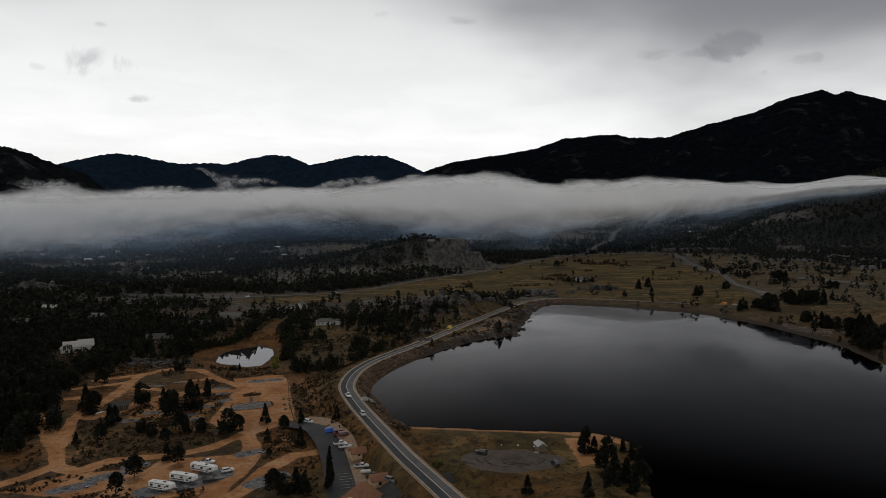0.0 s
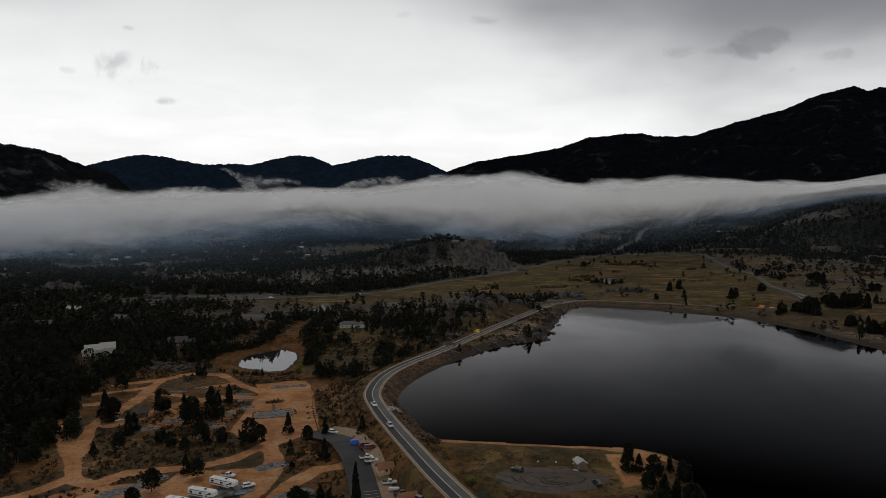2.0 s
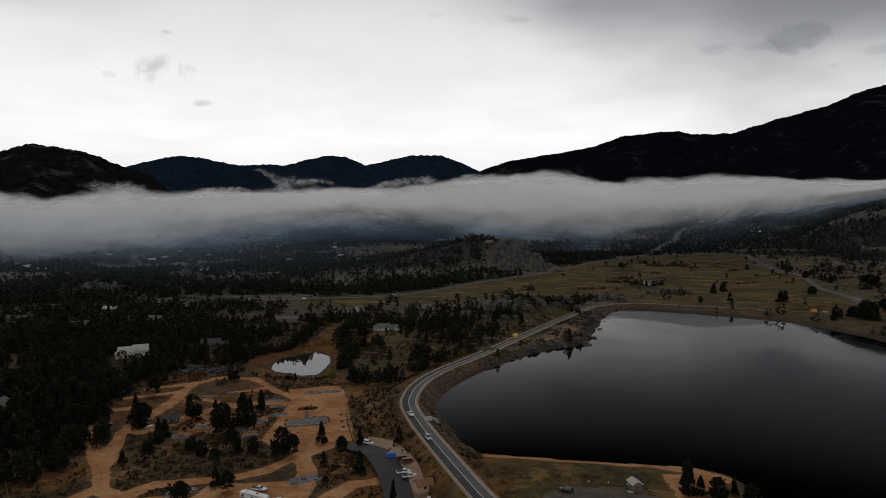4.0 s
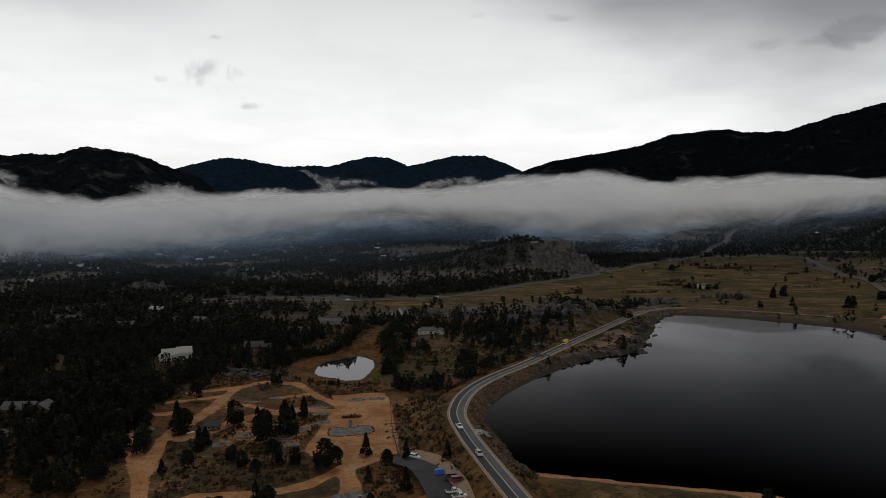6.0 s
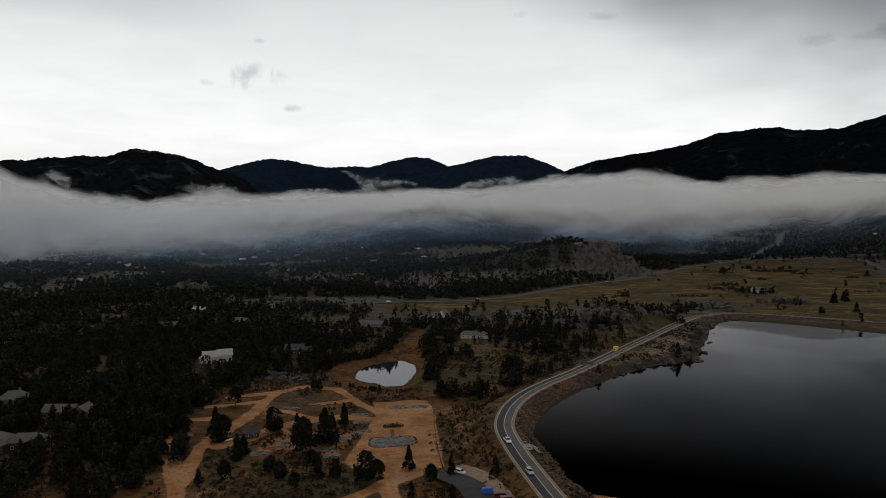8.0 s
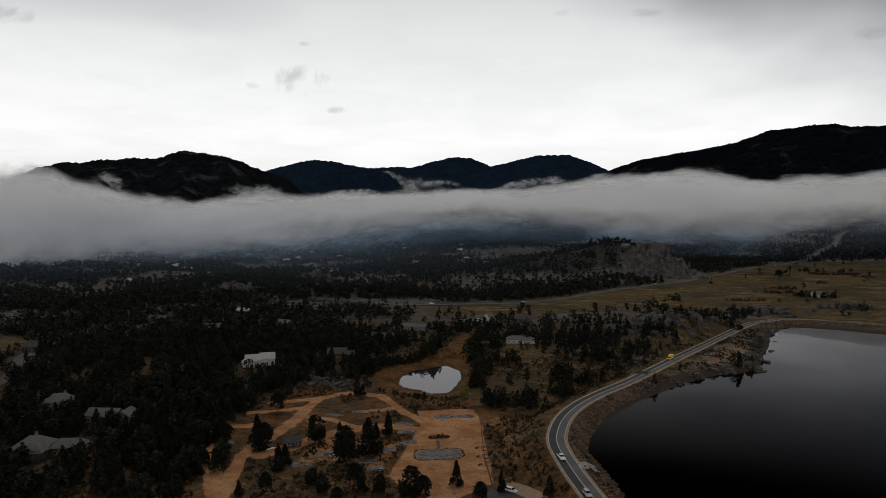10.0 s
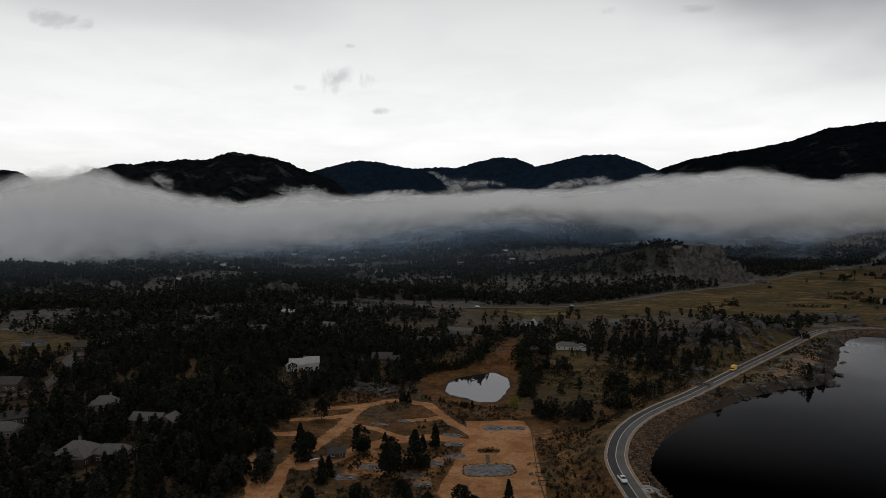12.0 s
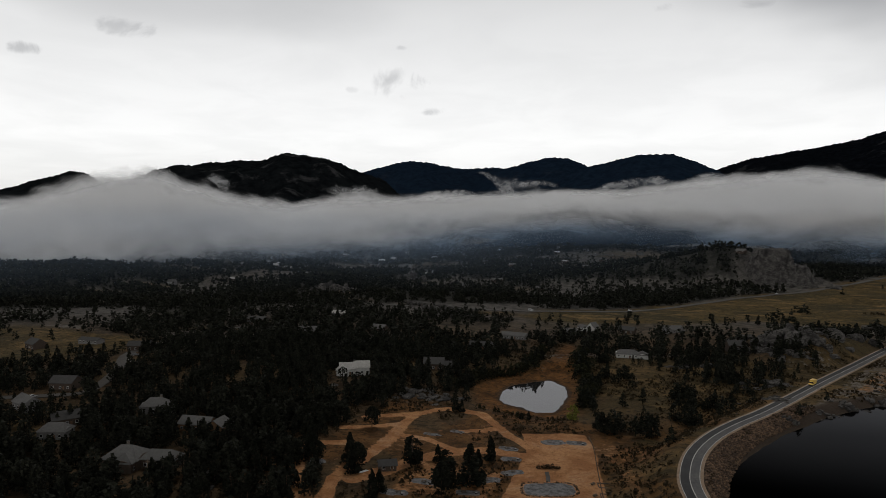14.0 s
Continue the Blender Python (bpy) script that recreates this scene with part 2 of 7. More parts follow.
SPOTS = [(-120, 340, -9), (-90, 250, -8), (-165, 270, -8), (-60, 290, -6), (-30, 240, -4), (-145, 480, -11), (-100, 411, -8), (-190, 400, -7), (-70, 440, -6),
         (-250, 445, 4), (-219, 495, -2), (-102, 590, -3), (-154, 709, -6), (-55, 851, -3), (-350, 500, 3), (-420, 400, 0), (-454, 620, -2), (-255, 280, -5),
         (20, 625, 12), (-20, 560, 3), (28, 240, 2.4), (40, 262, 1.6), (60, 230, 2.2), (-46, 262, -5), (-36, 236, -5), (-28, 215, -4.5), (243, 900, 4), (243, 1308, 9), (372, 760, 9), (420, 620, 12), (340, 560, 4), (560, 1000, 16), (704, 1352, 26), (40, 1500, 8), (-600, 1300, -6), (-1100, 1600, 0)]


def land(x, y):
    """Height of the ground."""
    x, y = np.asarray(x, float), np.asarray(y, float)
    num, den = 0.0, 0.0
    for sx, sy, sz in SPOTS:
        w = 1.0 / ((x - sx) ** 2 + (y - sy) ** 2 + 45.0 ** 2) ** 1.6
        num, den = num + w * sz, den + w
    z = num / den
    r = np.hypot(x, y)
    z = z + step(r, 1700, 3400) * 95 + step(r, 700, 1500) * fbm(x, y, 380) * (18 + 44 * step(-x, -100, 400)) + fbm(x, y, 90) * 5.0 * step(r, 450, 700) + fbm(x, y, 14, 3) * 0.7
    # wooded spur running west from the granite knob, and low hills of the valley floor
    for hx, hy, hz, hw, hd in ((-30, 1290, 44, 75, 60), (-130, 1255, 26, 90, 50), (-230, 1215, 12, 90, 50), (-520, 900, 14, 110, 60), (-420, 1180, 12, 120, 60), (-760, 1050, 14, 160, 60), (-640, 1500, 16, 200, 80), (150, 1900, 22, 200, 90)):
        z = z + hz * np.exp(-(((x - hx) / hw) ** 2 + ((y - hy) / hd) ** 2)) * (1 + 0.5 * fbm(x, y, 60))
    # wooded hillside above the lodges
    turn = np.degrees(np.arctan2(x, y))
    z = z + 350 * np.clip((turn - 21) / 23, 0, 1) * step(turn, 20, 26) * step(r, 1620, 2350) * (1 - step(turn, 48, 70)) * (1 + 0.35 * fbm(x, y, 130))
    # knoll of rock beside the road
    z = z + 9 * np.exp(-(((x - 8) / 34) ** 2 + ((y - 610) / 45) ** 2)) * (1 + fbm(x, y, 16))
    z = np.where(np.hypot(x, y - 0) < 180, np.minimum(z, 4), z)
    near = (np.abs(x - 60) < 420) & (y < 1300)
    if near.any():
        xs, ys, zs = x[near], y[near], z[near]
        dl = -depth(xs, ys, LAKE) + fbm(xs, ys, 9, 3) * 3.0
        shore = np.where(dl > 0, np.where((ys > 428) & (xs < 100), 0.3 + np.minimum(dl * 0.55, 2.6 + dl * 0.06), 0.25 + dl * 0.16), dl * 0.25)
        zs = np.where(dl > 0, shore + (np.maximum(zs, -20) - shore) * step(dl, 6, 42), np.maximum(shore, -5))
        dr = to_line(xs, ys, ROAD)
        level = 3.2 + 6.0 * step(ys, 690, 780) * step(xs, 280, 350)
        zs = level - 0.12 + (zs - level) * step(dr, 5.0, 11 + 12 * step(ys, 320, 400))
        z = z.copy()
        z[near] = zs
    q = ((x - 26) / 23) ** 2 + ((y - 240) / 14) ** 2
    z = z + (1.3 - z) * (1 - step(q, 1.0, 2.2))
    dp = depth(x, y, POND)
    z = np.where(dp > -40, np.where(dp > 0, -11.2 - 0.2 * np.minimum(dp, 5), np.where(dp > -14, -11.1 + 0.11 * -dp + (z + 9.4) * 0.0, z * step(-dp, 14, 34) + (-9.5) * (1 - step(-dp, 14, 34)))), z)
    return z


def land_at(x, y):
    return float(land(np.array([x]), np.array([y]))[0])


def mesh_of(name, verts, faces, mats, smooth_faces=False, index=None):
    """A mesh from arrays of corners and equal-sided faces."""
    me = bpy.data.meshes.new(name)
    verts, faces = np.asarray(verts, np.float32), np.asarray(faces, np.int32)
    k = faces.shape[1]
    me.vertices.add(len(verts))
    me.vertices.foreach_set("co", verts.ravel())
    me.loops.add(faces.size)
    me.loops.foreach_set("vertex_index", faces.ravel())
    me.polygons.add(len(faces))
    me.polygons.foreach_set("loop_start", np.arange(0, faces.size, k, dtype=np.int32))
    me.polygons.foreach_set("use_smooth", np.full(len(faces), smooth_faces))
    for m in mats:
        me.materials.append(m)
    if index is not None:
        me.polygons.foreach_set("material_index", np.asarray(index, np.int32))
    me.update(calc_edges=True)
    return me


def grid_faces(nu, nv, wrap=False):
    i, j = np.meshgrid(np.arange(nu if wrap else nu - 1), np.arange(nv - 1), indexing="ij")
    a, b = i * nv + j, ((i + 1) % nu) * nv + j
    return np.stack([a, b, b + 1, a + 1], -1).reshape(-1, 4)


# ---------------------------------------------------------------- materials of the land
def ground_material():
    m, nt, out = blank("valley_ground")
    at = place(nt)
    cover = nt.nodes.new("ShaderNodeVertexColor")
    cover.layer_name = "cover"
    c = put(nt, "ShaderNodeSeparateColor", Color=cover.outputs[0])
    cover2 = nt.nodes.new("ShaderNodeVertexColor")
    cover2.layer_name = "cover_two"
    c2 = put(nt, "ShaderNodeSeparateColor", Color=cover2.outputs[0])
    big, mid = noise_node(nt, at, 0.012, 4.0, 0.6), noise_node(nt, at, 0.09, 7.0, 0.75)
    fine, tiny = noise_node(nt, at, 0.6, 5.0, 0.7), noise_node(nt, at, 2.6, 3.0, 0.7)
    tuft = noise_node(nt, at, 0.32, 5.0, 0.75, 0.4)
    # scrubby forest floor with needle litter
    col = mixed(nt, smooth(nt, mid, 0.36, 0.64), (0.05, 0.034, 0.019), (0.125, 0.08, 0.042))
    col = mixed(nt, smooth(nt, big, 0.45, 0.65, 0.0, 0.7), col, (0.1, 0.07, 0.028))
    # dry meadow
    dry = mixed(nt, smooth(nt, mid, 0.3, 0.7), (0.046, 0.036, 0.013), (0.155, 0.104, 0.035))
    dry = mixed(nt, smooth(nt, big, 0.42, 0.62, 0.0, 0.8), dry, (0.045, 0.04, 0.018))
    dry = mixed(nt, smooth(nt, noise_node(nt, vec_node(nt, "MULTIPLY", at, (1.0, 2.4, 1.0)), 0.02, 6.0, 0.7, 0.8), 0.52, 0.62, 0.0, 0.85), dry, (0.25, 0.16, 0.062))
    col = mixed(nt, c.outputs[1], col, dry)
    # rust-coloured marsh grass round the pond
    rust = mixed(nt, smooth(nt, mid, 0.35, 0.65), (0.085, 0.04, 0.013), (0.215, 0.098, 0.03))
    col = mixed(nt, c.outputs[2], col, rust)
    # low brush on everything that grows
    col = mixed(nt, smooth(nt, tuft, 0.49, 0.62, 0.0, 0.85), col, (0.026, 0.02, 0.011))
    # bare reddish grit of tracks and pitches
    grit = mixed(nt, smooth(nt, mid, 0.4, 0.6), (0.36, 0.165, 0.07), (0.53, 0.275, 0.125))
    grit = mixed(nt, smooth(nt, noise_node(nt, at, 0.045, 6.0, 0.7, 0.5), 0.52, 0.66, 0.0, 0.6), grit, (0.56, 0.36, 0.22))
    grit = mixed(nt, smooth(nt, fine, 0.5, 0.7, 0.0, 0.75), grit, (0.2, 0.09, 0.04))
    worn = math_node(nt, "ADD", c.outputs[0], math_node(nt, "MULTIPLY", math_node(nt, "SUBTRACT", tuft, 0.5), 0.9))
    col = mixed(nt, smooth(nt, worn, 0.38, 0.62), col, grit)
    # pale ledges of weathered granite
    ledge = mixed(nt, smooth(nt, fine, 0.35, 0.7), (0.13, 0.115, 0.1), (0.27, 0.24, 0.21))
    rocky = math_node(nt, "ADD", c2.outputs[0], math_node(nt, "MULTIPLY", math_node(nt, "SUBTRACT", noise_node(nt, at, 0.2, 4.0, 0.7, 0.6), 0.5), 1.3))
    col = mixed(nt, smooth(nt, rocky, 0.5, 0.72), col, ledge)
    # blue-grey gravel pitches
    gravel = mixed(nt, smooth(nt, fine, 0.35, 0.65), (0.1, 0.1, 0.102), (0.25, 0.25, 0.255))
    pads = math_node(nt, "ADD", c2.outputs[1], math_node(nt, "MULTIPLY", math_node(nt, "SUBTRACT", tuft, 0.5), 1.0))
    col = mixed(nt, smooth(nt, pads, 0.42, 0.6), col, gravel)
    # grey sage and grit of the wider valley, greyed with distance as painted haze
    far_cover = nt.nodes.new("ShaderNodeVertexColor")
    far_cover.layer_name = "woods"
    cw = put(nt, "ShaderNodeSeparateColor", Color=far_cover.outputs[0])
    hazy_sage = mixed(nt, smooth(nt, mid, 0.35, 0.65), (0.046, 0.045, 0.042), (0.15, 0.142, 0.13))
    col = mixed(nt, cw.outputs[1], col, hazy_sage)
    # crown colour and shade of dense far woods, painted on the ground
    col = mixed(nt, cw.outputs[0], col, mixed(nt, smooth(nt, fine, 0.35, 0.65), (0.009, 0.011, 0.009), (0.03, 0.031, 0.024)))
    # wet stones and mud along the water
    col = mixed(nt, c2.outputs[2], col, mixed(nt, fine, (0.024, 0.019, 0.015), (0.085, 0.062, 0.045)))
    col = mixed(nt, smooth(nt, tiny, 0.3, 0.7, 0.0, 0.5), col, mixed(nt, 1.0, col, (0.4, 0.4, 0.4), "MULTIPLY"))
    # pale stones and dry stalks
    col = mixed(nt, smooth(nt, noise_node(nt, at, 1.3, 4.0, 0.75, 0.2), 0.6, 0.7, 0.0, 0.6), col, mixed(nt, 1.0, col, (2.0, 1.9, 1.8), "MULTIPLY"))
    relief = math_node(nt, "ADD", math_node(nt, "MULTIPLY", fine, 1.0), math_node(nt, "MULTIPLY", tuft, 1.4))
    bump = put(nt, "ShaderNodeBump", Height=relief, Strength=0.7, Distance=0.6)
    b = put(nt, "ShaderNodeBsdfPrincipled", Base_Color=col, Roughness=0.95, Specular_IOR_Level=0.1)
    nt.links.new(bump.outputs[0], b.inputs["Normal"])
    nt.links.new(b.outputs[0], out.inputs[0])
    return m


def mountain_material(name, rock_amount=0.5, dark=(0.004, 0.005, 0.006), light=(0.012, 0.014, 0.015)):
    m, nt, out = blank(name)
    at = place(nt)
    crag = noise_node(nt, vec_node(nt, "MULTIPLY", at, (1.0, 1.0, 0.45)), 0.007, 6.0, 0.68, 0.8)
    stand = noise_node(nt, at, 0.03, 5.0, 0.7)
    trees = noise_node(nt, at, 0.12, 3.0, 0.7)
    col = mixed(nt, smooth(nt, stand, 0.35, 0.65), dark, light)
    col = mixed(nt, smooth(nt, trees, 0.45, 0.7, 0.0, 0.6), col, dark)
    col = mixed(nt, smooth(nt, crag, 0.57, 0.70, 0.0, rock_amount), col, (0.05, 0.05, 0.052))
    bump = put(nt, "ShaderNodeBump", Height=math_node(nt, "ADD", math_node(nt, "MULTIPLY", trees, 0.5), stand), Strength=1.0, Distance=6.0)
    b = put(nt, "ShaderNodeBsdfPrincipled", Base_Color=col, Roughness=1.0, Specular_IOR_Level=0.0)
    nt.links.new(bump.outputs[0], b.inputs["Normal"])
    nt.links.new(b.outputs[0], out.inputs[0])
    return m


def water_material(name, start, strength, waves, deep):
    """Still water: a dark body under a mirror that strengthens towards grazing views."""
    m, nt, out = blank(name)
    at = place(nt)
    ripple = math_node(nt, "ADD", noise_node(nt, at, 0.05, 3.0, 0.5), math_node(nt, "MULTIPLY", noise_node(nt, at, 0.9, 2.0, 0.5), 0.05))
    bump = put(nt, "ShaderNodeBump", Height=ripple, Strength=0.2, Distance=0.12)
    # lake normals tilted south so the mirror shows higher sky, not the massif
    lean = vec_node(nt, "NORMALIZE", vec_node(nt, "ADD", bump.outputs[0], (0.004, -0.031, 0.0) if waves > 0 else (0, 0, 0)))
    patch = noise_node(nt, at, 0.012, 3.0, 0.5, 0.5)
    face = put(nt, "ShaderNodeLayerWeight", Blend=0.5).outputs["Facing"]
    gain = math_node(nt, "MULTIPLY", math_node(nt, "POWER", math_node(nt, "MAXIMUM", math_node(nt, "DIVIDE", math_node(nt, "SUBTRACT", face, start), 0.184), 0.0), 1.6 if waves > 0 else 1.5), strength, True)
    calm = noise_node(nt, vec_node(nt, "MULTIPLY", at, (1.0, 0.6, 1.0)), 0.0085, 4.0, 0.55, 0.6)
    gain = math_node(nt, "MULTIPLY", gain, smooth(nt, calm, 0.4, 0.62, 1.05, 0.88 if waves > 0 else 1.05))
    mirror = put(nt, "ShaderNodeBsdfGlossy", Color=(0.98, 0.98, 1.0, 1), Roughness=smooth(nt, patch, 0.3, 0.7, 0.01, 0.04))
    nt.links.new(lean, mirror.inputs["Normal"])
    rippled = put(nt, "ShaderNodeBsdfGlossy", Color=(0.98, 0.98, 1.0, 1), Roughness=smooth(nt, patch, 0.3, 0.7, 0.09, 0.15))
    nt.links.new(lean, rippled.inputs["Normal"])
    gloss = put(nt, "ShaderNodeMixShader", i0=waves, i1=mirror.outputs[0], i2=rippled.outputs[0])
    body = put(nt, "ShaderNodeBsdfDiffuse", Color=deep)
    fin = put(nt, "ShaderNodeMixShader", i0=gain, i1=body.outputs[0], i2=gloss.outputs[0])
    nt.links.new(fin.outputs[0], out.inputs[0])
    return m


def fog_shader(nt, out, alpha, tone):
    diff = put(nt, "ShaderNodeBsdfDiffuse", Color=tone)
    thru = put(nt, "ShaderNodeBsdfTranslucent", Color=tone)
    both = put(nt, "ShaderNodeMixShader", i0=0.4, i1=diff.outputs[0], i2=thru.outputs[0])
    fin = put(nt, "ShaderNodeMixShader", i0=alpha, i1=put(nt, "ShaderNodeBsdfTransparent").outputs[0], i2=both.outputs[0])
    nt.links.new(fin.outputs[0], out.inputs[0])


def fog_coords(nt):
    at = put(nt, "ShaderNodeTexCoord").outputs["Object"]
    uv = nt.nodes.new("ShaderNodeUVMap")
    uv.uv_map = "UVMap"
    s = put(nt, "ShaderNodeSeparateXYZ", Vector=uv.outputs[0])
    return at, s.outputs[0], s.outputs[1]


def fog_material():
    m, nt, out = blank("valley_fog")
    at, u, v = fog_coords(nt)
    stretched = vec_node(nt, "MULTIPLY", at, (1.0, 1.0, 2.0))
    puff = math_node(nt, "SUBTRACT", noise_node(nt, stretched, 0.0032, 3.0, 0.45), 0.5)
    billow = math_node(nt, "SUBTRACT", noise_node(nt, vec_node(nt, "MULTIPLY", at, (1.0, 1.0, 1.3)), 0.011, 4.0, 0.52, 0.15), 0.5)
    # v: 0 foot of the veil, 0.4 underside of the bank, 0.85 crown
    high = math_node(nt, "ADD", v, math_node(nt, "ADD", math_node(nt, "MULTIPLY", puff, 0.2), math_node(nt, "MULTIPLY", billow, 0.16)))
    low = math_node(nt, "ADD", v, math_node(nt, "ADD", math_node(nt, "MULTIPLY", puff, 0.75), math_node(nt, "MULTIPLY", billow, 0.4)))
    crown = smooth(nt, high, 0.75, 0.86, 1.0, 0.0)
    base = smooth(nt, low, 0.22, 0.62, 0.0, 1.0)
    veil = math_node(nt, "MULTIPLY", smooth(nt, v, 0.0, 0.4, 0.0, 0.13), smooth(nt, u, 0.42, 0.7, 1.0, 0.4))
    body = math_node(nt, "MULTIPLY", math_node(nt, "MULTIPLY", crown, base), 0.9)
    alpha = math_node(nt, "MAXIMUM", body, math_node(nt, "MULTIPLY", veil, crown), True)
    # haze blue put into the colour low down, near white higher up
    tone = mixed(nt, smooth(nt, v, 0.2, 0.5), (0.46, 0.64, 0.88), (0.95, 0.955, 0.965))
    fog_shader(nt, out, alpha, tone)
    return m


def wisp_material():
    """Torn shreds of cloud, thinning towards their edges."""
    m, nt, out = blank("cloud_shred")
    at, u, v = fog_coords(nt)
    curl = noise_node(nt, vec_node(nt, "MULTIPLY", at, (1.0, 1.0, 1.6)), 0.017, 6.0, 0.62, 0.9)
    du = math_node(nt, "SUBTRACT", math_node(nt, "MULTIPLY", u, 2.0), 1.0)
    dv = math_node(nt, "SUBTRACT", math_node(nt, "MULTIPLY", v, 2.0), 1.0)
    rim = math_node(nt, "ADD", math_node(nt, "POWER", math_node(nt, "ABSOLUTE", du), 4.0), math_node(nt, "POWER", math_node(nt, "ABSOLUTE", dv), 2.0))
    solid = math_node(nt, "SUBTRACT", math_node(nt, "MULTIPLY", curl, 2.6), math_node(nt, "ADD", rim, 0.55))
    fog_shader(nt, out, smooth(nt, solid, 0.05, 1.35, 0.0, 0.72), (0.93, 0.94, 0.955, 1))
    return m


def haze_material():
    """Aerial haze of the valley as a faint sheet, its blue put into the colour."""
    m, nt, out = blank("valley_haze")
    at, u, v = fog_coords(nt)
    drift = noise_node(nt, vec_node(nt, "MULTIPLY", at, (1.0, 1.0, 3.0)), 0.0035, 3.0, 0.5)
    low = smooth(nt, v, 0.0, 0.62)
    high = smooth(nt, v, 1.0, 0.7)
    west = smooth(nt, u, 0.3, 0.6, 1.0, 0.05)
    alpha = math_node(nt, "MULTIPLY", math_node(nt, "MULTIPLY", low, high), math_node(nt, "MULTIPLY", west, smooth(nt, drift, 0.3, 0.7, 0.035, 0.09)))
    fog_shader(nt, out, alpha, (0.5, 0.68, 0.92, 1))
    return m


MAT_GROUND = ground_material()
MAT_LAKE = water_material("lake_water", 0.656, 0.2, 0.18, (0.0006, 0.0007, 0.0008, 1))
MAT_POND = water_material("pond_water", 0.3, 0.05, 0.0, (0.02, 0.02, 0.02, 1))
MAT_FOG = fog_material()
MAT_WISP = wisp_material()
MAT_HAZE = haze_material()
MAT_MOUNT = mountain_material("forested_mountain", 0.3)
MAT_CRAG = mountain_material("craggy_mountain", 0.95)
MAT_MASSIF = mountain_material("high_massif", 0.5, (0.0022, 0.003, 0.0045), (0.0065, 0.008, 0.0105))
# far hills: the blue of aerial haze is put into their forest colour
MAT_HAZY_HILL = mountain_material("hazy_far_forest", 0.2, (0.007, 0.013, 0.024), (0.012, 0.023, 0.04))
# ---------------------------------------------------------------- ground sheet
def pads():
    """Gravel pitches: centre, half length, half width, turn in degrees."""
    return [(-100, 341, 10.5, 7.0, 20), (-118, 352, 5, 3, 30), (-124, 341, 5, 3, 30), (-127, 326, 5, 3, 25), (-120, 318, 4, 3, 20), (-112, 394, 6, 3.5, 20), (-102, 398, 5, 3.5, 20),
            (-128, 378, 5, 2.5, 10), (-123, 366, 5, 2.5, 15), (-146, 328, 6, 3, 0), (-152, 314, 6, 3, 10), (-137, 300, 5, 3, 0), (-194, 326, 4, 3, 60), (-166, 379, 5, 2, 0), (-157, 388, 4, 2, 0),
            (-88, 240, 11, 7, 45), (-101, 231, 10, 6, 45), (-79, 266, 7, 4, 35), (-64, 236, 10, 5, 50), (-126, 243, 8, 4, 40), (-133, 232, 9, 4, 40), (-120, 254, 6, 3, 30)]


# room kept clear of trees: x, y, radius
CLEAR = [(-247, 440, 15), (-216, 492, 14), (-103, 590, 14), (-155, 716, 12), (-172, 691, 10), (-84, 712, 10), (-34, 607, 9), (-254, 290, 17), (-440, 590, 14), (-304, 343, 11), (-262, 334, 13),
         (-315, 300, 12), (-362, 318, 12), (-376, 347, 10), (-360, 556, 11), (-311, 588, 10), (-213, 573, 12), (-398, 663, 10), (-122, 708, 10), (-204, 628, 11), (-244, 415, 9), (-236, 272, 9), (30, 1228, 66), (62, 1225, 50), (20, 1170, 30), (50, 1165, 36)]
LANE = rounded([(-392, 322), (-372, 336), (-362, 352), (-385, 390), (-424, 434), (-440, 500), (-436, 560), (-420, 600)])
DRIVE = rounded([(-71, 306), (-59, 292), (-48, 271), (-40, 247), (-34, 222), (-31, 202)])
WOODS = [(-212, 300), (-214, 345), (-218, 380), (-215, 420), (-235, 470), (-190, 520), (-190, 600), (-300, 640), (-460, 600), (-430, 520), (-340, 460), (-300, 400), (-330, 330), (-300, 250), (-220, 250)]


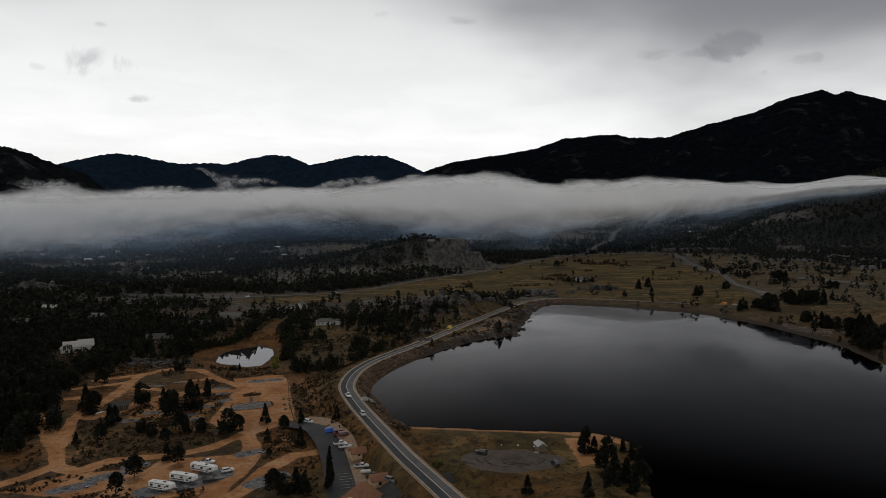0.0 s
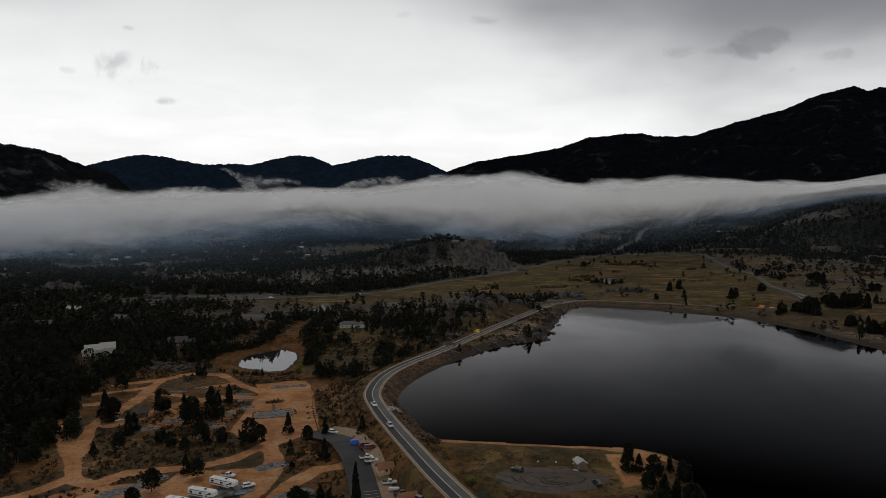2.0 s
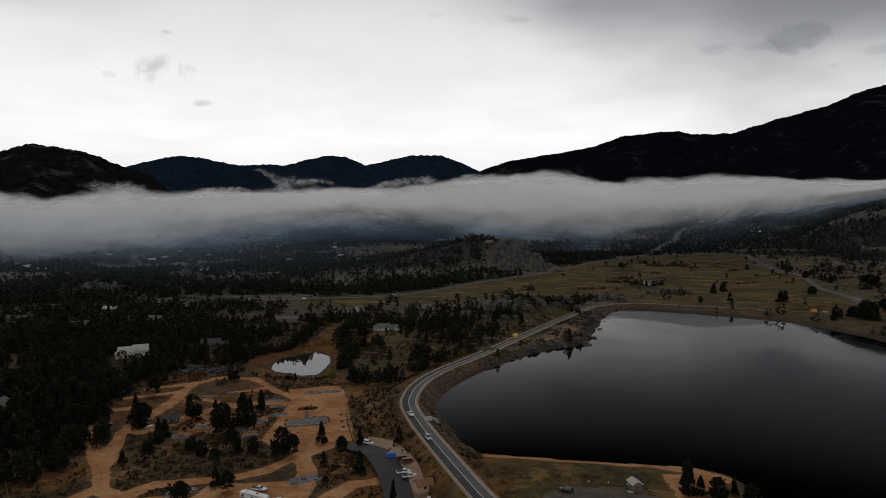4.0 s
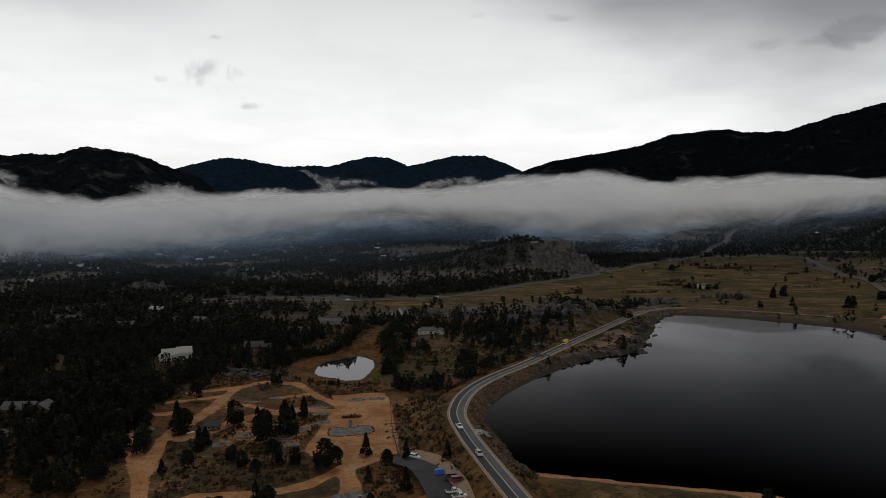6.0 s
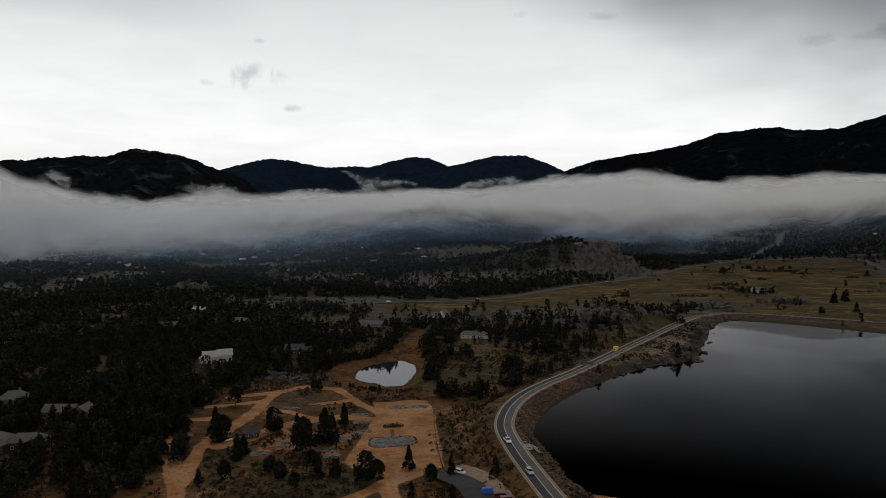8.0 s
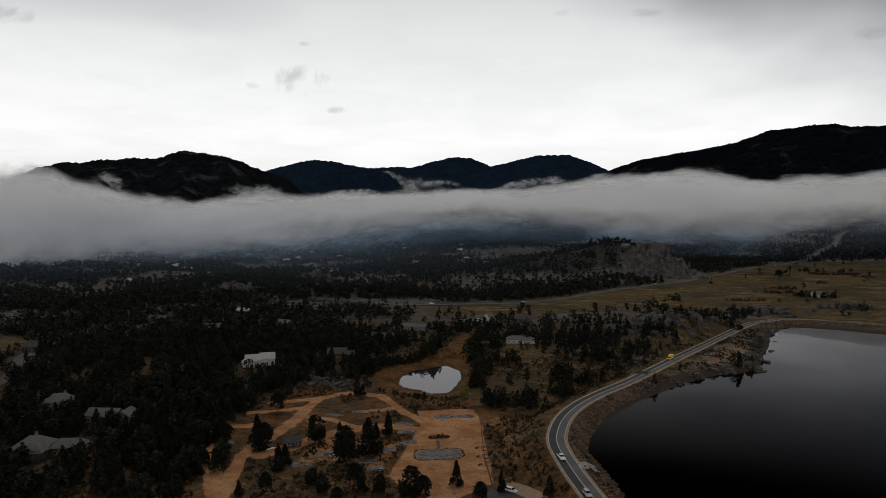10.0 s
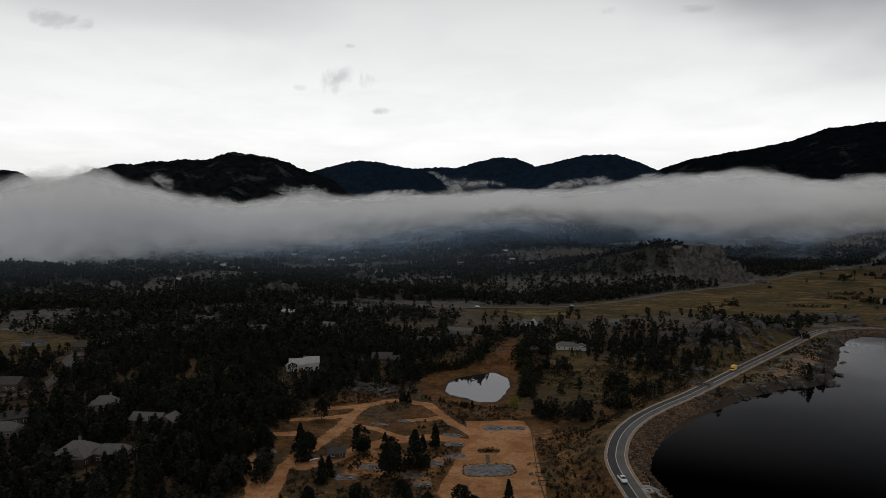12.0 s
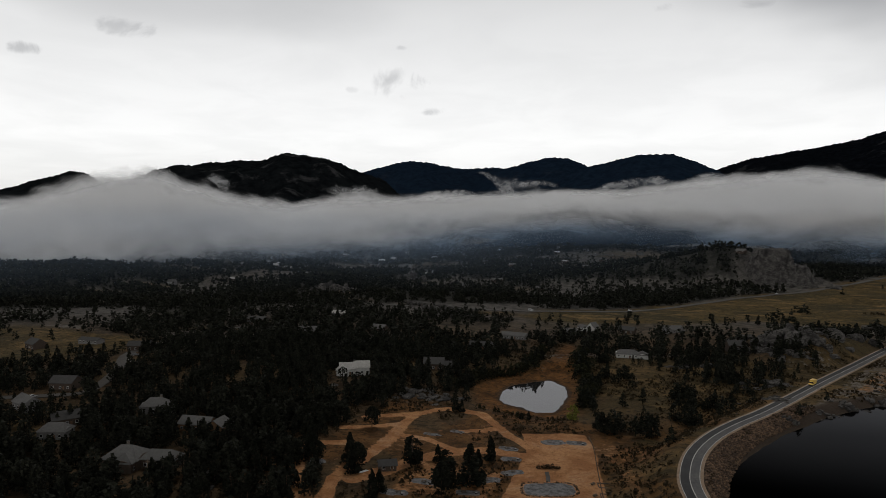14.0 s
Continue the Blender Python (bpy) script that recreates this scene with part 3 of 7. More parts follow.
# groves: x, y, radius, weight
GROVES = [(-360, 415, 16, 0.9), (-324, 413, 16, 0.9), (-346, 375, 16, 0.9), (-322, 392, 16, 0.9), (-347, 360, 16, 0.9), (-270, 395, 11, 0.85), (-246, 378, 11, 0.85), (-228, 339, 11, 0.85), (-207, 323, 11, 0.85), (-194, 292, 11, 0.85), (-185, 300, 11, 0.85), (-181, 265, 11, 0.85), (-226, 372, 11, 0.85), (-47, 540, 9, 0.9), (-38, 526, 8, 0.9), (-63, 490, 7, 0.9), (-57, 472, 7, 0.9), (-15, 534, 8, 0.9), (-8, 580, 10, 0.95), (-30, 606, 12, 0.9), (-64, 673, 16, 0.8), (10, 835, 20, 0.7), (32, 905, 14, 0.6), (74, 735, 9, 0.9), (66, 668, 9, 0.9), (14, 640, 14, 0.9), (40, 690, 12, 0.8), (-45, 1275, 75, 0.95), (-120, 1245, 75, 0.95), (-205, 1210, 60, 0.85), (-290, 1190, 60, 0.7), (110, 1300, 50, 0.8), (180, 1500, 80, 0.8), (700, 1250, 34, 0.8), (640, 1262, 26, 0.8), (560, 1375, 18, 0.7), (830, 1350, 50, 0.8), (745, 1305, 26, 0.7), (900, 1500, 70, 0.9), (640, 1180, 12, 0.6), (690, 1150, 16, 0.6), (540, 1010, 10, 0.7), (700, 1700, 90, 0.9), (610, 1640, 60, 0.9), (850, 1800, 120, 0.9), (800, 1500, 45, 0.7), (900, 1600, 80, 0.8), (720, 1400, 30, 0.6), (760, 1200, 22, 0.5), (470, 915, 8, 0.9), (500, 900, 8, 0.8), (-500, 560, 70, 0.75), (-580, 660, 80, 0.7), (-440, 660, 50, 0.75), (-420, 520, 24, 0.8), (-225, 302, 20, 0.8), (-214, 272, 13, 0.7), (-240, 332, 18, 0.9), (640, 1215, 24, 0.5), (700, 1280, 26, 0.5), (770, 1235, 24, 0.5), (560, 1430, 24, 0.5), (640, 1330, 26, 0.5),
          (520, 1130, 18, 0.6), (600, 1020, 20, 0.5), (690, 980, 24, 0.5), (560, 900, 16, 0.5), (660, 850, 24, 0.5), (480, 1190, 14, 0.6), (-132, 535, 8, 0.9), (-84, 416, 6, 1), (-68, 428, 6, 1), (-188, 467, 8, 0.95), (-187, 486, 7, 0.9), (-187, 502, 7, 0.95), (-179, 513, 7, 0.95), (-172, 524, 7, 0.95), (-166, 543, 7, 0.95), (-166, 560, 7, 0.9), (-132, 548, 9, 0.95), (-116, 505, 8, 0.95), (-111, 470, 6, 0.9), (-120, 562, 9, 0.9), (-108, 530, 8, 0.9), (-94, 428, 6, 0.9), (-91, 420, 9, 1), (-76, 424, 9, 1), (-136, 556, 12, 0.9), (-184, 484, 10, 0.8), (-61, 459, 5, 0.7), (-46, 516, 7, 0.7),
          (-47, 477, 8, 0.8), (-16, 505, 8, 0.8), (-10, 553, 8, 0.6), (6, 580, 9, 0.7), (-57, 446, 6, 0.9), (-100, 519, 9, 0.5), (-32, 615, 16, 0.7), (20, 720, 26, 0.7), (-55, 652, 20, 0.7), (60, 670, 10, 0.8), (-5, 632, 12, 0.8), (22, 656, 14, 0.8), (46, 668, 10, 0.8), (0, 588, 7, 0.7), (24, 618, 7, 0.7), (90, 790, 16, 0.6)]
CAMP = [(-10, 190), (-50, 330), (-66, 405), (-112, 440), (-205, 425), (-205, 330), (-215, 290), (-205, 190)]


def density(x, y):
    """Likelihood of a tree."""
    r = np.hypot(x, y)
    clump = fbm(x, y, 70, 3)
    d = 0.06 + 0.34 * step(clump, 0.0, 0.16)
    d = np.where(x < -130, 0.08 + np.where(r > 600, 0.66, 0.5) * step(clump, -0.07, 0.09), d)
    d = np.where(r > 900, 0.16 + 0.84 * step(fbm(x + 900, y, 170, 4, 0.65), -0.12, 0.02), d)
    d = np.where((x < -130) & (r > 600) & (r <= 900), 0.14 + 0.66 * step(clump, -0.06, 0.09), d)
    d = np.maximum(d, 0.97 * step(depth(x, y, WOODS) + clump * 50, -14, 8))
    d = d * (1 - 0.992 * step(depth(x, y, MEADOW) + clump * 30, -14, 6))
    d = d * (1 - 0.93 * step(depth(x, y, EAST), -10, 10)) * (1 - 0.97 * step(depth(x, y, WEST_FIELD), -6, 6))
    d = np.maximum(d, 0.6 * step(fbm(x, y, 90, 3), 0.03, 0.1) * step(x, 470, 520) * step(y, 1180, 1260))
    turn = np.degrees(np.arctan2(x, y))
    d = np.maximum(d, 0.95 * step(turn, 21.5, 25) * step(r, 1450, 1650) * step(fbm(x, y, 110, 3), -0.16, -0.04))
    for ox, oy, ow, od in OPENINGS:
        d = d * (0.06 + 0.94 * step(((x - ox) / ow) ** 2 + ((y - oy) / od) ** 2 + clump, 0.6, 1.5))
    d = d * step(to_line(x, y, ROAD), 9, 14) * step(to_line(x, y, FAR_ROAD), 9, 16) * step(to_line(x, y, SIDE_ROAD), 9, 16)
    d = d * (1 - step(depth(x, y, LAKE), -5, -1)) * (1 - step(depth(x, y, POND_RING), -9, -3))
    d = d * (1 - step(depth(x, y, CAMP), -6, 2)) * (1 - step(depth(x, y, [(-150, 560), (-95, 600), (-40, 520), (-50, 440), (-100, 465)]), -6, 6) * 0.6)
    d = d * (1 - 0.9 * step(depth(x, y, [(-620, 480), (-452, 478), (-428, 440), (-436, 395), (-480, 340), (-620, 320)]), -8, 8))
    d = d * (1 - step(depth(x, y, [(-20, 290), (90, 290), (90, 100), (-10, 180)]), -2, 2))
    for gx, gy, gr, weight in GROVES:
        d = np.maximum(d, weight * (1 - step(np.hypot(x - gx, y - gy), gr * 0.6, gr)))
    d = d * step(to_line(x, y, LANE), 4, 9) * (1 - step(depth(x, y, POND_RING), -3, 0))
    d = d * (1 - step(depth(x, y, [(-60, 300), (-58, 380), (-20, 462), (10, 540), (52, 640), (66, 640), (50, 530), (0, 480), (-30, 400), (-20, 270)]), -4, 0))
    for hx, hy, room in CLEAR:
        d = d * step(np.hypot(x - hx, y - hy), room * 0.8, room * 1.2)
    return d


def ground_sheet():
    def steps(a, b, d):
        return list(np.arange(a, b, d))
    az = np.radians(np.array(steps(-58, 12, 0.17) + steps(12, 38, 0.3) + steps(38, 302, 4.0)))
    rad = [2.0, 30, 60, 90, 120, 150, 170]
    while rad[-1] < 4650:
        rad.append(rad[-1] * (1.0047 if rad[-1] < 760 else 1.011))
    rad = np.array(rad)
    A, R = np.meshgrid(az, rad, indexing="ij")
    x, y = (R * np.sin(A)).ravel(), (R * np.cos(A)).ravel()
    z = land(x, y)
    me = mesh_of("ground", np.stack([x, y, z], 1), grid_faces(len(az), len(rad), True)[:, ::-1], [MAT_GROUND], True)
    wob = fbm(x, y, 11, 3) * 3.2
    dirt, meadow, rust = np.zeros(len(x)), np.zeros(len(x)), np.zeros(len(x))
    camp = (x > -330) & (x < 120) & (y > 190) & (y < 640)
    xs, ys, ws = x[camp], y[camp], wob[camp]
    d = step(depth(xs, ys, LOT) + ws * 0.6, -2.0, 1.6)
    for line, half in TRACKS:
        d = np.maximum(d, 1 - step(to_line(xs, ys, line) + ws * 0.9, half * 0.45, half * 1.35))
    for shape, amount in PATCHES:
        d = np.maximum(d, amount * step(depth(xs, ys, shape) + ws, -3, 4))
    red = step(fbm(xs, ys, 30, 4), 0.02, 0.14) * step(-xs, 45, 70) * step(xs, -212, -180) * step(-ys, -425, -400)
    d = np.maximum(d, red * 0.42)
    dirt[camp] = d
    rust[camp] = step(depth(xs, ys, POND_RING) + ws, -7, 3)
    rust[camp] = np.maximum(rust[camp], 0.55 * step(fbm(xs, ys, 34, 3) + 0.1, 0.0, 0.14) * (1 - step(to_line(xs, ys, ROAD), 26, 46)) * (1 - step(ys, 430, 500)))
    rust[camp] = np.maximum(rust[camp], 0.7 * step(fbm(xs + 70, ys, 26, 4), -0.08, 0.1) * step(depth(xs, ys, CAMP), -8, 4))
    far = (y > 500)
    meadow[far] = step(depth(x[far], y[far], MEADOW) + fbm(x[far], y[far], 60) * 60, -14, 10)
    meadow = np.maximum(meadow, step(depth(x, y, WEST_FIELD) + fbm(x, y, 40) * 30, -10, 8))
    meadow = np.maximum(meadow, 0.75 * step(depth(x, y, EAST) + fbm(x, y, 60) * 70, -14, 14))
    meadow = np.maximum(meadow, step(fbm(x, y, 210, 3), 0.13, 0.2) * step(np.hypot(x, y), 1100, 1500) * 0.3)
    bare = np.zeros(len(x))
    for ox, oy, ow, od in OPENINGS:
        bare = np.maximum(bare, 1 - step(((x - ox) / ow) ** 2 + ((y - oy) / od) ** 2 + fbm(x, y, 40) * 1.4, 0.5, 1.3))
    meadow = np.maximum(meadow, 0.5 * bare)
    dirt = np.maximum(dirt, 0.32 * bare * step(np.hypot(x, y), 1000, 1600))
    dirt = np.maximum(dirt, step(fbm(x, y, 160, 3), 0.19, 0.24) * step(np.hypot(x, y), 1100, 1500) * 0.2)
    bank = (to_line(x, y, ROAD) < 34) & (y < 700)
    meadow = np.maximum(meadow, np.where(bank, 0.55, 0))
    meadow = np.maximum(meadow, 0.8 * step(depth(x, y, [(-20, 281), (70, 272), (78, 240), (60, 190), (12, 190), (-8, 226)]), -4, 4))
    meadow = np.maximum(meadow, 0.6 * step(depth(x, y, [(-150, 560), (-90, 600), (-20, 560), (-40, 440), (-95, 470)]) + fbm(x, y, 40) * 30, -8, 10))
    meadow = np.maximum(meadow, 0.8 * step(depth(x, y, [(-620, 480), (-452, 478), (-428, 440), (-436, 395), (-480, 340), (-620, 320)]) + fbm(x, y, 50) * 40, -8, 10))
    spit = step(depth(x, y, [(-20, 281), (70, 272), (78, 240), (60, 190), (12, 190), (-8, 226)]), -4, 4)
    rust = np.maximum(rust, 0.45 * spit * step(fbm(x, y, 30, 3), -0.1, 0.12))
    rock, pad, wet = np.zeros(len(x)), np.zeros(len(x)), np.zeros(len(x))
    rock = np.maximum(rock, 0.5 * np.exp(-(((x - 10) / 48) ** 2 + ((y - 585) / 80) ** 2)))
    rock = np.maximum(rock, 0.6 * step(depth(x, y, [(-40, 440), (0, 480), (60, 640), (78, 620), (62, 560), (50, 515), (10, 480), (-14, 440)]), -5, 5))
    rock = np.maximum(rock, 0.55 * np.exp(-(((x + 205) / 40) ** 2 + ((y - 430) / 30) ** 2)))
    rock = np.maximum(rock, 0.66 * step(fbm(x, y, 110, 3), 0.03, 0.14) * step(np.hypot(x, y), 480, 640) * (1 - meadow))
    for px, py, hl, hw, turn in pads():
        hl, hw = hl * 0.92, hw * 0.92
        u, v = x - px, y - py
        ca, sa = math.cos(radians(turn)), math.sin(radians(turn))
        q = (np.abs((u * ca + v * sa) / hl) ** 3.5 + np.abs((-u * sa + v * ca) / hw) ** 3.5) ** (1 / 3.5)
        pad = np.maximum(pad, 1 - step(q, 0.8, 1.2))
    nearlake = (np.abs(x - 160) < 260) & (y < 800)
    dl = np.full(len(x), -99.0)
    dl[nearlake] = depth(x[nearlake], y[nearlake], LAKE)
    wet = np.where(nearlake, step(dl + wob, -12, -5) * np.where((x < -16) | (y > 420), 1.0, 0.0), 0)
    # dense far woods, where the ground is painted dark as crowns and shade
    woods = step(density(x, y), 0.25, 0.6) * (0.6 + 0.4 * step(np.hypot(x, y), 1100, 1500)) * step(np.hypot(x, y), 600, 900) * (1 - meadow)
    dp = depth(x, y, POND)
    wet = np.maximum(wet, np.where(dp > -12, step(dp + wob * 0.9, -4.5, -0.5), 0))
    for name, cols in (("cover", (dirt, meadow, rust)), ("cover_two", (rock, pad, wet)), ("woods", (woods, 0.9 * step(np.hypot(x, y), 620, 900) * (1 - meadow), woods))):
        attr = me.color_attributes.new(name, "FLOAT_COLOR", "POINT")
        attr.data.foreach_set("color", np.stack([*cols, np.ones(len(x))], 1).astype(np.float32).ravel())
    return tagged(new("ground", me), "dry grass, reddish grit and rock of a wide valley floor", "ground", kind="structure")


ground_sheet()


def water_sheet(name, pts, z, mat, label, wide):
    me = bpy.data.meshes.new(name)
    bm = bmesh.new()
    cx, cy = sum(p[0] for p in pts) / len(pts), sum(p[1] for p in pts) / len(pts)
    ring = [bm.verts.new((p[0] + (p[0] - cx) / math.hypot(p[0] - cx, p[1] - cy) * wide, p[1] + (p[1] - cy) / math.hypot(p[0] - cx, p[1] - cy) * wide, z)) for p in pts]
    bm.faces.new(ring)
    bmesh.ops.recalc_face_normals(bm, faces=bm.faces)
    if bm.faces[:][0].normal.z < 0:
        bmesh.ops.reverse_faces(bm, faces=bm.faces)
    bmesh.ops.triangulate(bm, faces=bm.faces)
    bm.to_mesh(me)
    me.materials.append(mat)
    return tagged(new(name, me), label, "water", kind="structure")


water_sheet("lake_water", [(135, 726), (84, 690), (70, 610), (52, 560), (44, 520), (30, 506), (-2, 490), (-30, 420), (-48, 360), (-44, 325), (-34, 300), (-30, 276), (58, 266), (66, 190),
                           (60, 140), (90, 40), (210, 30), (320, 140), (320, 300), (300, 400), (305, 500), (290, 600), (260, 660), (215, 692), (165, 720)], 0.0, MAT_LAKE,
            "still dark lake mirroring the cloudy sky", 0)
water_sheet("pond_water", [(p[0] + 1.1 * math.sin(k * 2.1), p[1] + 1.6 * math.sin(k * 1.3 + 1)) for k, p in enumerate(rounded(POND, True, 5))], -11.05, MAT_POND, "small pale pond in a rust-coloured marsh", 0.6)


# ---------------------------------------------------------------- roads
def offset(pts, d):
    out = []
    for i, p in enumerate(pts):
        a, b = Vector(pts[max(i - 1, 0)]), Vector(pts[min(i + 1, len(pts) - 1)])
        t = (b - a).normalized()
        out.append((p[0] + t.y * d, p[1] - t.x * d))
    return out


def ribbon(name, pts, lo, hi, lift, mat, parent=None, level=None, thick=0.3, drape=False):
    """A strip from lo to hi metres beside a line, with a thickness."""
    a, b = offset(pts, lo), offset(pts, hi)
    bm = bmesh.new()
    rows = []
    for (ax, ay), (bx, by), p in zip(a, b, pts):
        z = level(*p) if level else max(land_at(ax, ay), land_at(bx, by), land_at(*p))
        za, zb = (land_at(ax, ay), land_at(bx, by)) if drape else (z, z)
        za, zb = za + lift, zb + lift
        rows.append([bm.verts.new(c) for c in ((ax, ay, za - thick), (ax, ay, za), (bx, by, zb), (bx, by, zb - thick))])
    for r, s in zip(rows, rows[1:]):
        for k in range(3):
            bm.faces.new((r[k], r[k + 1], s[k + 1], s[k]))
    bmesh.ops.recalc_face_normals(bm, faces=bm.faces)
    me = bpy.data.meshes.new(name)
    bm.to_mesh(me)
    bm.free()
    me.materials.append(mat)
    ob = new(name, me)
    if parent:
        ob.parent = parent
    return ob


def road_level(x, y):
    s = max(0, min(1, (y - 690) / 90)) * max(0, min(1, (x - 280) / 70))
    return 3.2 + 6.0 * s * s * (3 - 2 * s)


MAT_ASPHALT = surface("dark_asphalt", (0.02, 0.02, 0.0215), (0.038, 0.038, 0.04), 0.12, 0.8, local=False)
MAT_WORN = surface("worn_asphalt", (0.062, 0.062, 0.064), (0.112, 0.11, 0.107), 0.15, 0.85, local=False)
MAT_LINE = surface("road_paint", (0.3, 0.29, 0.27), (0.54, 0.53, 0.5), 1.2, 0.7, local=False)
MAT_SHOULDER = surface("grit_shoulder", (0.2, 0.14, 0.09), (0.32, 0.23, 0.16), 0.4, 0.95, local=False)
MAT_FARROAD = surface("pale_road", (0.058, 0.055, 0.05), (0.098, 0.09, 0.082), 0.05, 0.9, local=False)

road = tagged(ribbon("road", ROAD, -4.4, 4.6, 0.02, MAT_SHOULDER, level=road_level), "two-lane lakeside road with gritty shoulders", "road", kind="structure")
ribbon("dark_lane", ROAD, -3.5, 0.0, 0.08, MAT_ASPHALT, road, road_level)
ribbon("worn_lane", ROAD, 0.0, 3.5, 0.08, MAT_WORN, road, road_level)
ribbon("edge_line", ROAD, -3.45, -3.2, 0.1, MAT_LINE, road, road_level, 0.05)
ribbon("centre_line", ROAD, -0.16, 0.16, 0.1, MAT_LINE, road, road_level, 0.05)
ribbon("edge_line", ROAD, 3.2, 3.45, 0.1, MAT_LINE, road, road_level, 0.05)
tagged(ribbon("road", SIDE_ROAD, -4.5, 4.5, 0.35, MAT_FARROAD), "grey road climbing past the lodges", "road", kind="structure")
tagged(ribbon("road", FAR_ROAD, -4.2, 4.2, 0.5, MAT_FARROAD), "pale highway crossing the far meadow", "road", kind="structure")

# ---------------------------------------------------------------- mountains
def mountain(name, label, crest, dist, front, foot, mat, rough=1.0, seed=0.0):
    """A ridge whose crest follows azimuth and height, falling to its foot in front and behind."""
    crest = [(crest[0][0] - 3.5, foot - 10)] + crest + [(crest[-1][0] + 3.5, foot - 10)]
    a0, a1 = crest[0][0], crest[-1][0]
    az = np.arange(a0, a1, 0.13)
    top = np.interp(az, [c[0] for c in crest], [c[1] for c in crest])
    # rounder summits than straight spans
    k = np.array([1, 2, 1]) / 4.0
    top = np.convolve(np.pad(top, 1, "edge"), k, "valid")
    top = top + (np.abs(fbm(az * 90 + seed, az * 0 + seed, 160, 4, 0.6)) - 0.12) * 40 * (rough - 0.85)
    v = np.concatenate([np.linspace(-0.5, 0, 6)[:-1], np.linspace(0, 1, 44)])
    A, V = np.meshgrid(np.radians(az), v, indexing="ij")
    T = np.repeat(top[:, None], len(v), 1)
    run = np.where(V < 0, V * 500, V * front)
    R = dist - run
    x, y = R * np.sin(A), R * np.cos(A)
    fall = np.where(V < 0, 1 + V, (1 - V) ** 1.25)
    spur = (0.5 - np.abs(fbm(x + seed, y, 620, 4) * 2)) * 2
    z = foot + (T - foot) * fall + spur * (T - foot) * 0.15 * np.clip(V * 4, 0, 1) * (1 - V)
    z = z + fbm(x + seed, y, 55, 3) * 9 * rough + (grain2(x / 7 + seed, y / 7) - 0.5) * 7 * rough
    z = z - np.clip(-V, 0, 1) * 60
    me = mesh_of(name, np.stack([x.ravel(), y.ravel(), z.ravel()], 1), grid_faces(len(az), len(v)), [mat], True)
    return tagged(new(name, me), label, "mountain", kind="structure")


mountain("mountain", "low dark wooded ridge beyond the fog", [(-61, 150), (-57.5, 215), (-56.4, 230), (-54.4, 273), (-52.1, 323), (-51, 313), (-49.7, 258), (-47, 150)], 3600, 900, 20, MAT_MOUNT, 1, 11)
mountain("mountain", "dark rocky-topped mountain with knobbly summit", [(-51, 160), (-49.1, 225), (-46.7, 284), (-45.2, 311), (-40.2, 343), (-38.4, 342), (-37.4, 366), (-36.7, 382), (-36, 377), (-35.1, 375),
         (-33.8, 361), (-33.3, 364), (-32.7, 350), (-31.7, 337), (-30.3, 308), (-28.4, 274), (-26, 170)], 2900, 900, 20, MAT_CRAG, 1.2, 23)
mountain("mountain", "smooth forested mountain dome", [(-34, 260), (-32.2, 336), (-30.4, 404), (-28, 456), (-27, 474), (-25.9, 482), (-24.4, 470), (-22.8, 443), (-21.5, 434), (-19.9, 441), (-17.1, 441), (-14, 430), (-11, 330)], 4200, 1300, 20, MAT_HAZY_HILL, 1.2, 37)
mountain("mountain", "forested hill behind the fog bank", [(-24, 200), (-20.8, 328), (-19.4, 393), (-16.8, 441), (-14.9, 472), (-14.3, 475), (-13.1, 468), (-11.7, 429), (-10.6, 388), (-8, 290)], 3900, 1100, 20, MAT_HAZY_HILL, 1, 51)
mountain("mountain", "twin-topped forested hill", [(-18, 200), (-15.2, 291), (-11.6, 368), (-8.5, 408), (-7.4, 422), (-6.1, 421), (-5, 424), (-3.3, 386), (-1.9, 349), (-0.4, 297), (2, 200)], 3300, 1000, 20, MAT_HAZY_HILL, 0.9, 67)
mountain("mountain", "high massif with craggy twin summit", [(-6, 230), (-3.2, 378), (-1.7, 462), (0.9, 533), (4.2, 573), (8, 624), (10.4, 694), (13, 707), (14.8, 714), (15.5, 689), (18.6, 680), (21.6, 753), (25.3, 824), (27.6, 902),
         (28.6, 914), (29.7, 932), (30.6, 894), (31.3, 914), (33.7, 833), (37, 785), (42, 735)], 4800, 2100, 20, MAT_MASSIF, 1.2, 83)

# ---------------------------------------------------------------- fog bank
FOG_TOP = [(-62, 140), (-55.5, 157), (-52.2, 192), (-50, 224), (-46.7, 235), (-44.8, 231), (-43.1, 212), (-40.6, 181), (-35.5, 164), (-30.1, 184), (-25.5, 172), (-22.6, 186), (-20.2, 205), (-18, 216), (-16.0, 214), (-13.0, 214),
           (-9, 213), (-2.3, 247), (2.3, 260), (4.8, 272), (6.6, 256), (10, 237), (17.4, 241), (23.8, 226), (27.8, 213), (31.5, 226), (36, 215), (44, 215)]
FOG_FOOT = [(-62, -4), (-55.6, 2), (-48.6, 12), (-40.7, 32), (-34, 42), (-26.6, 60), (-20.2, 92), (-13.5, 112), (-4.5, 105), (4, 92), (9, 91), (15, 109), (23.8, 145), (29.7, 177), (36, 195), (44, 200)]


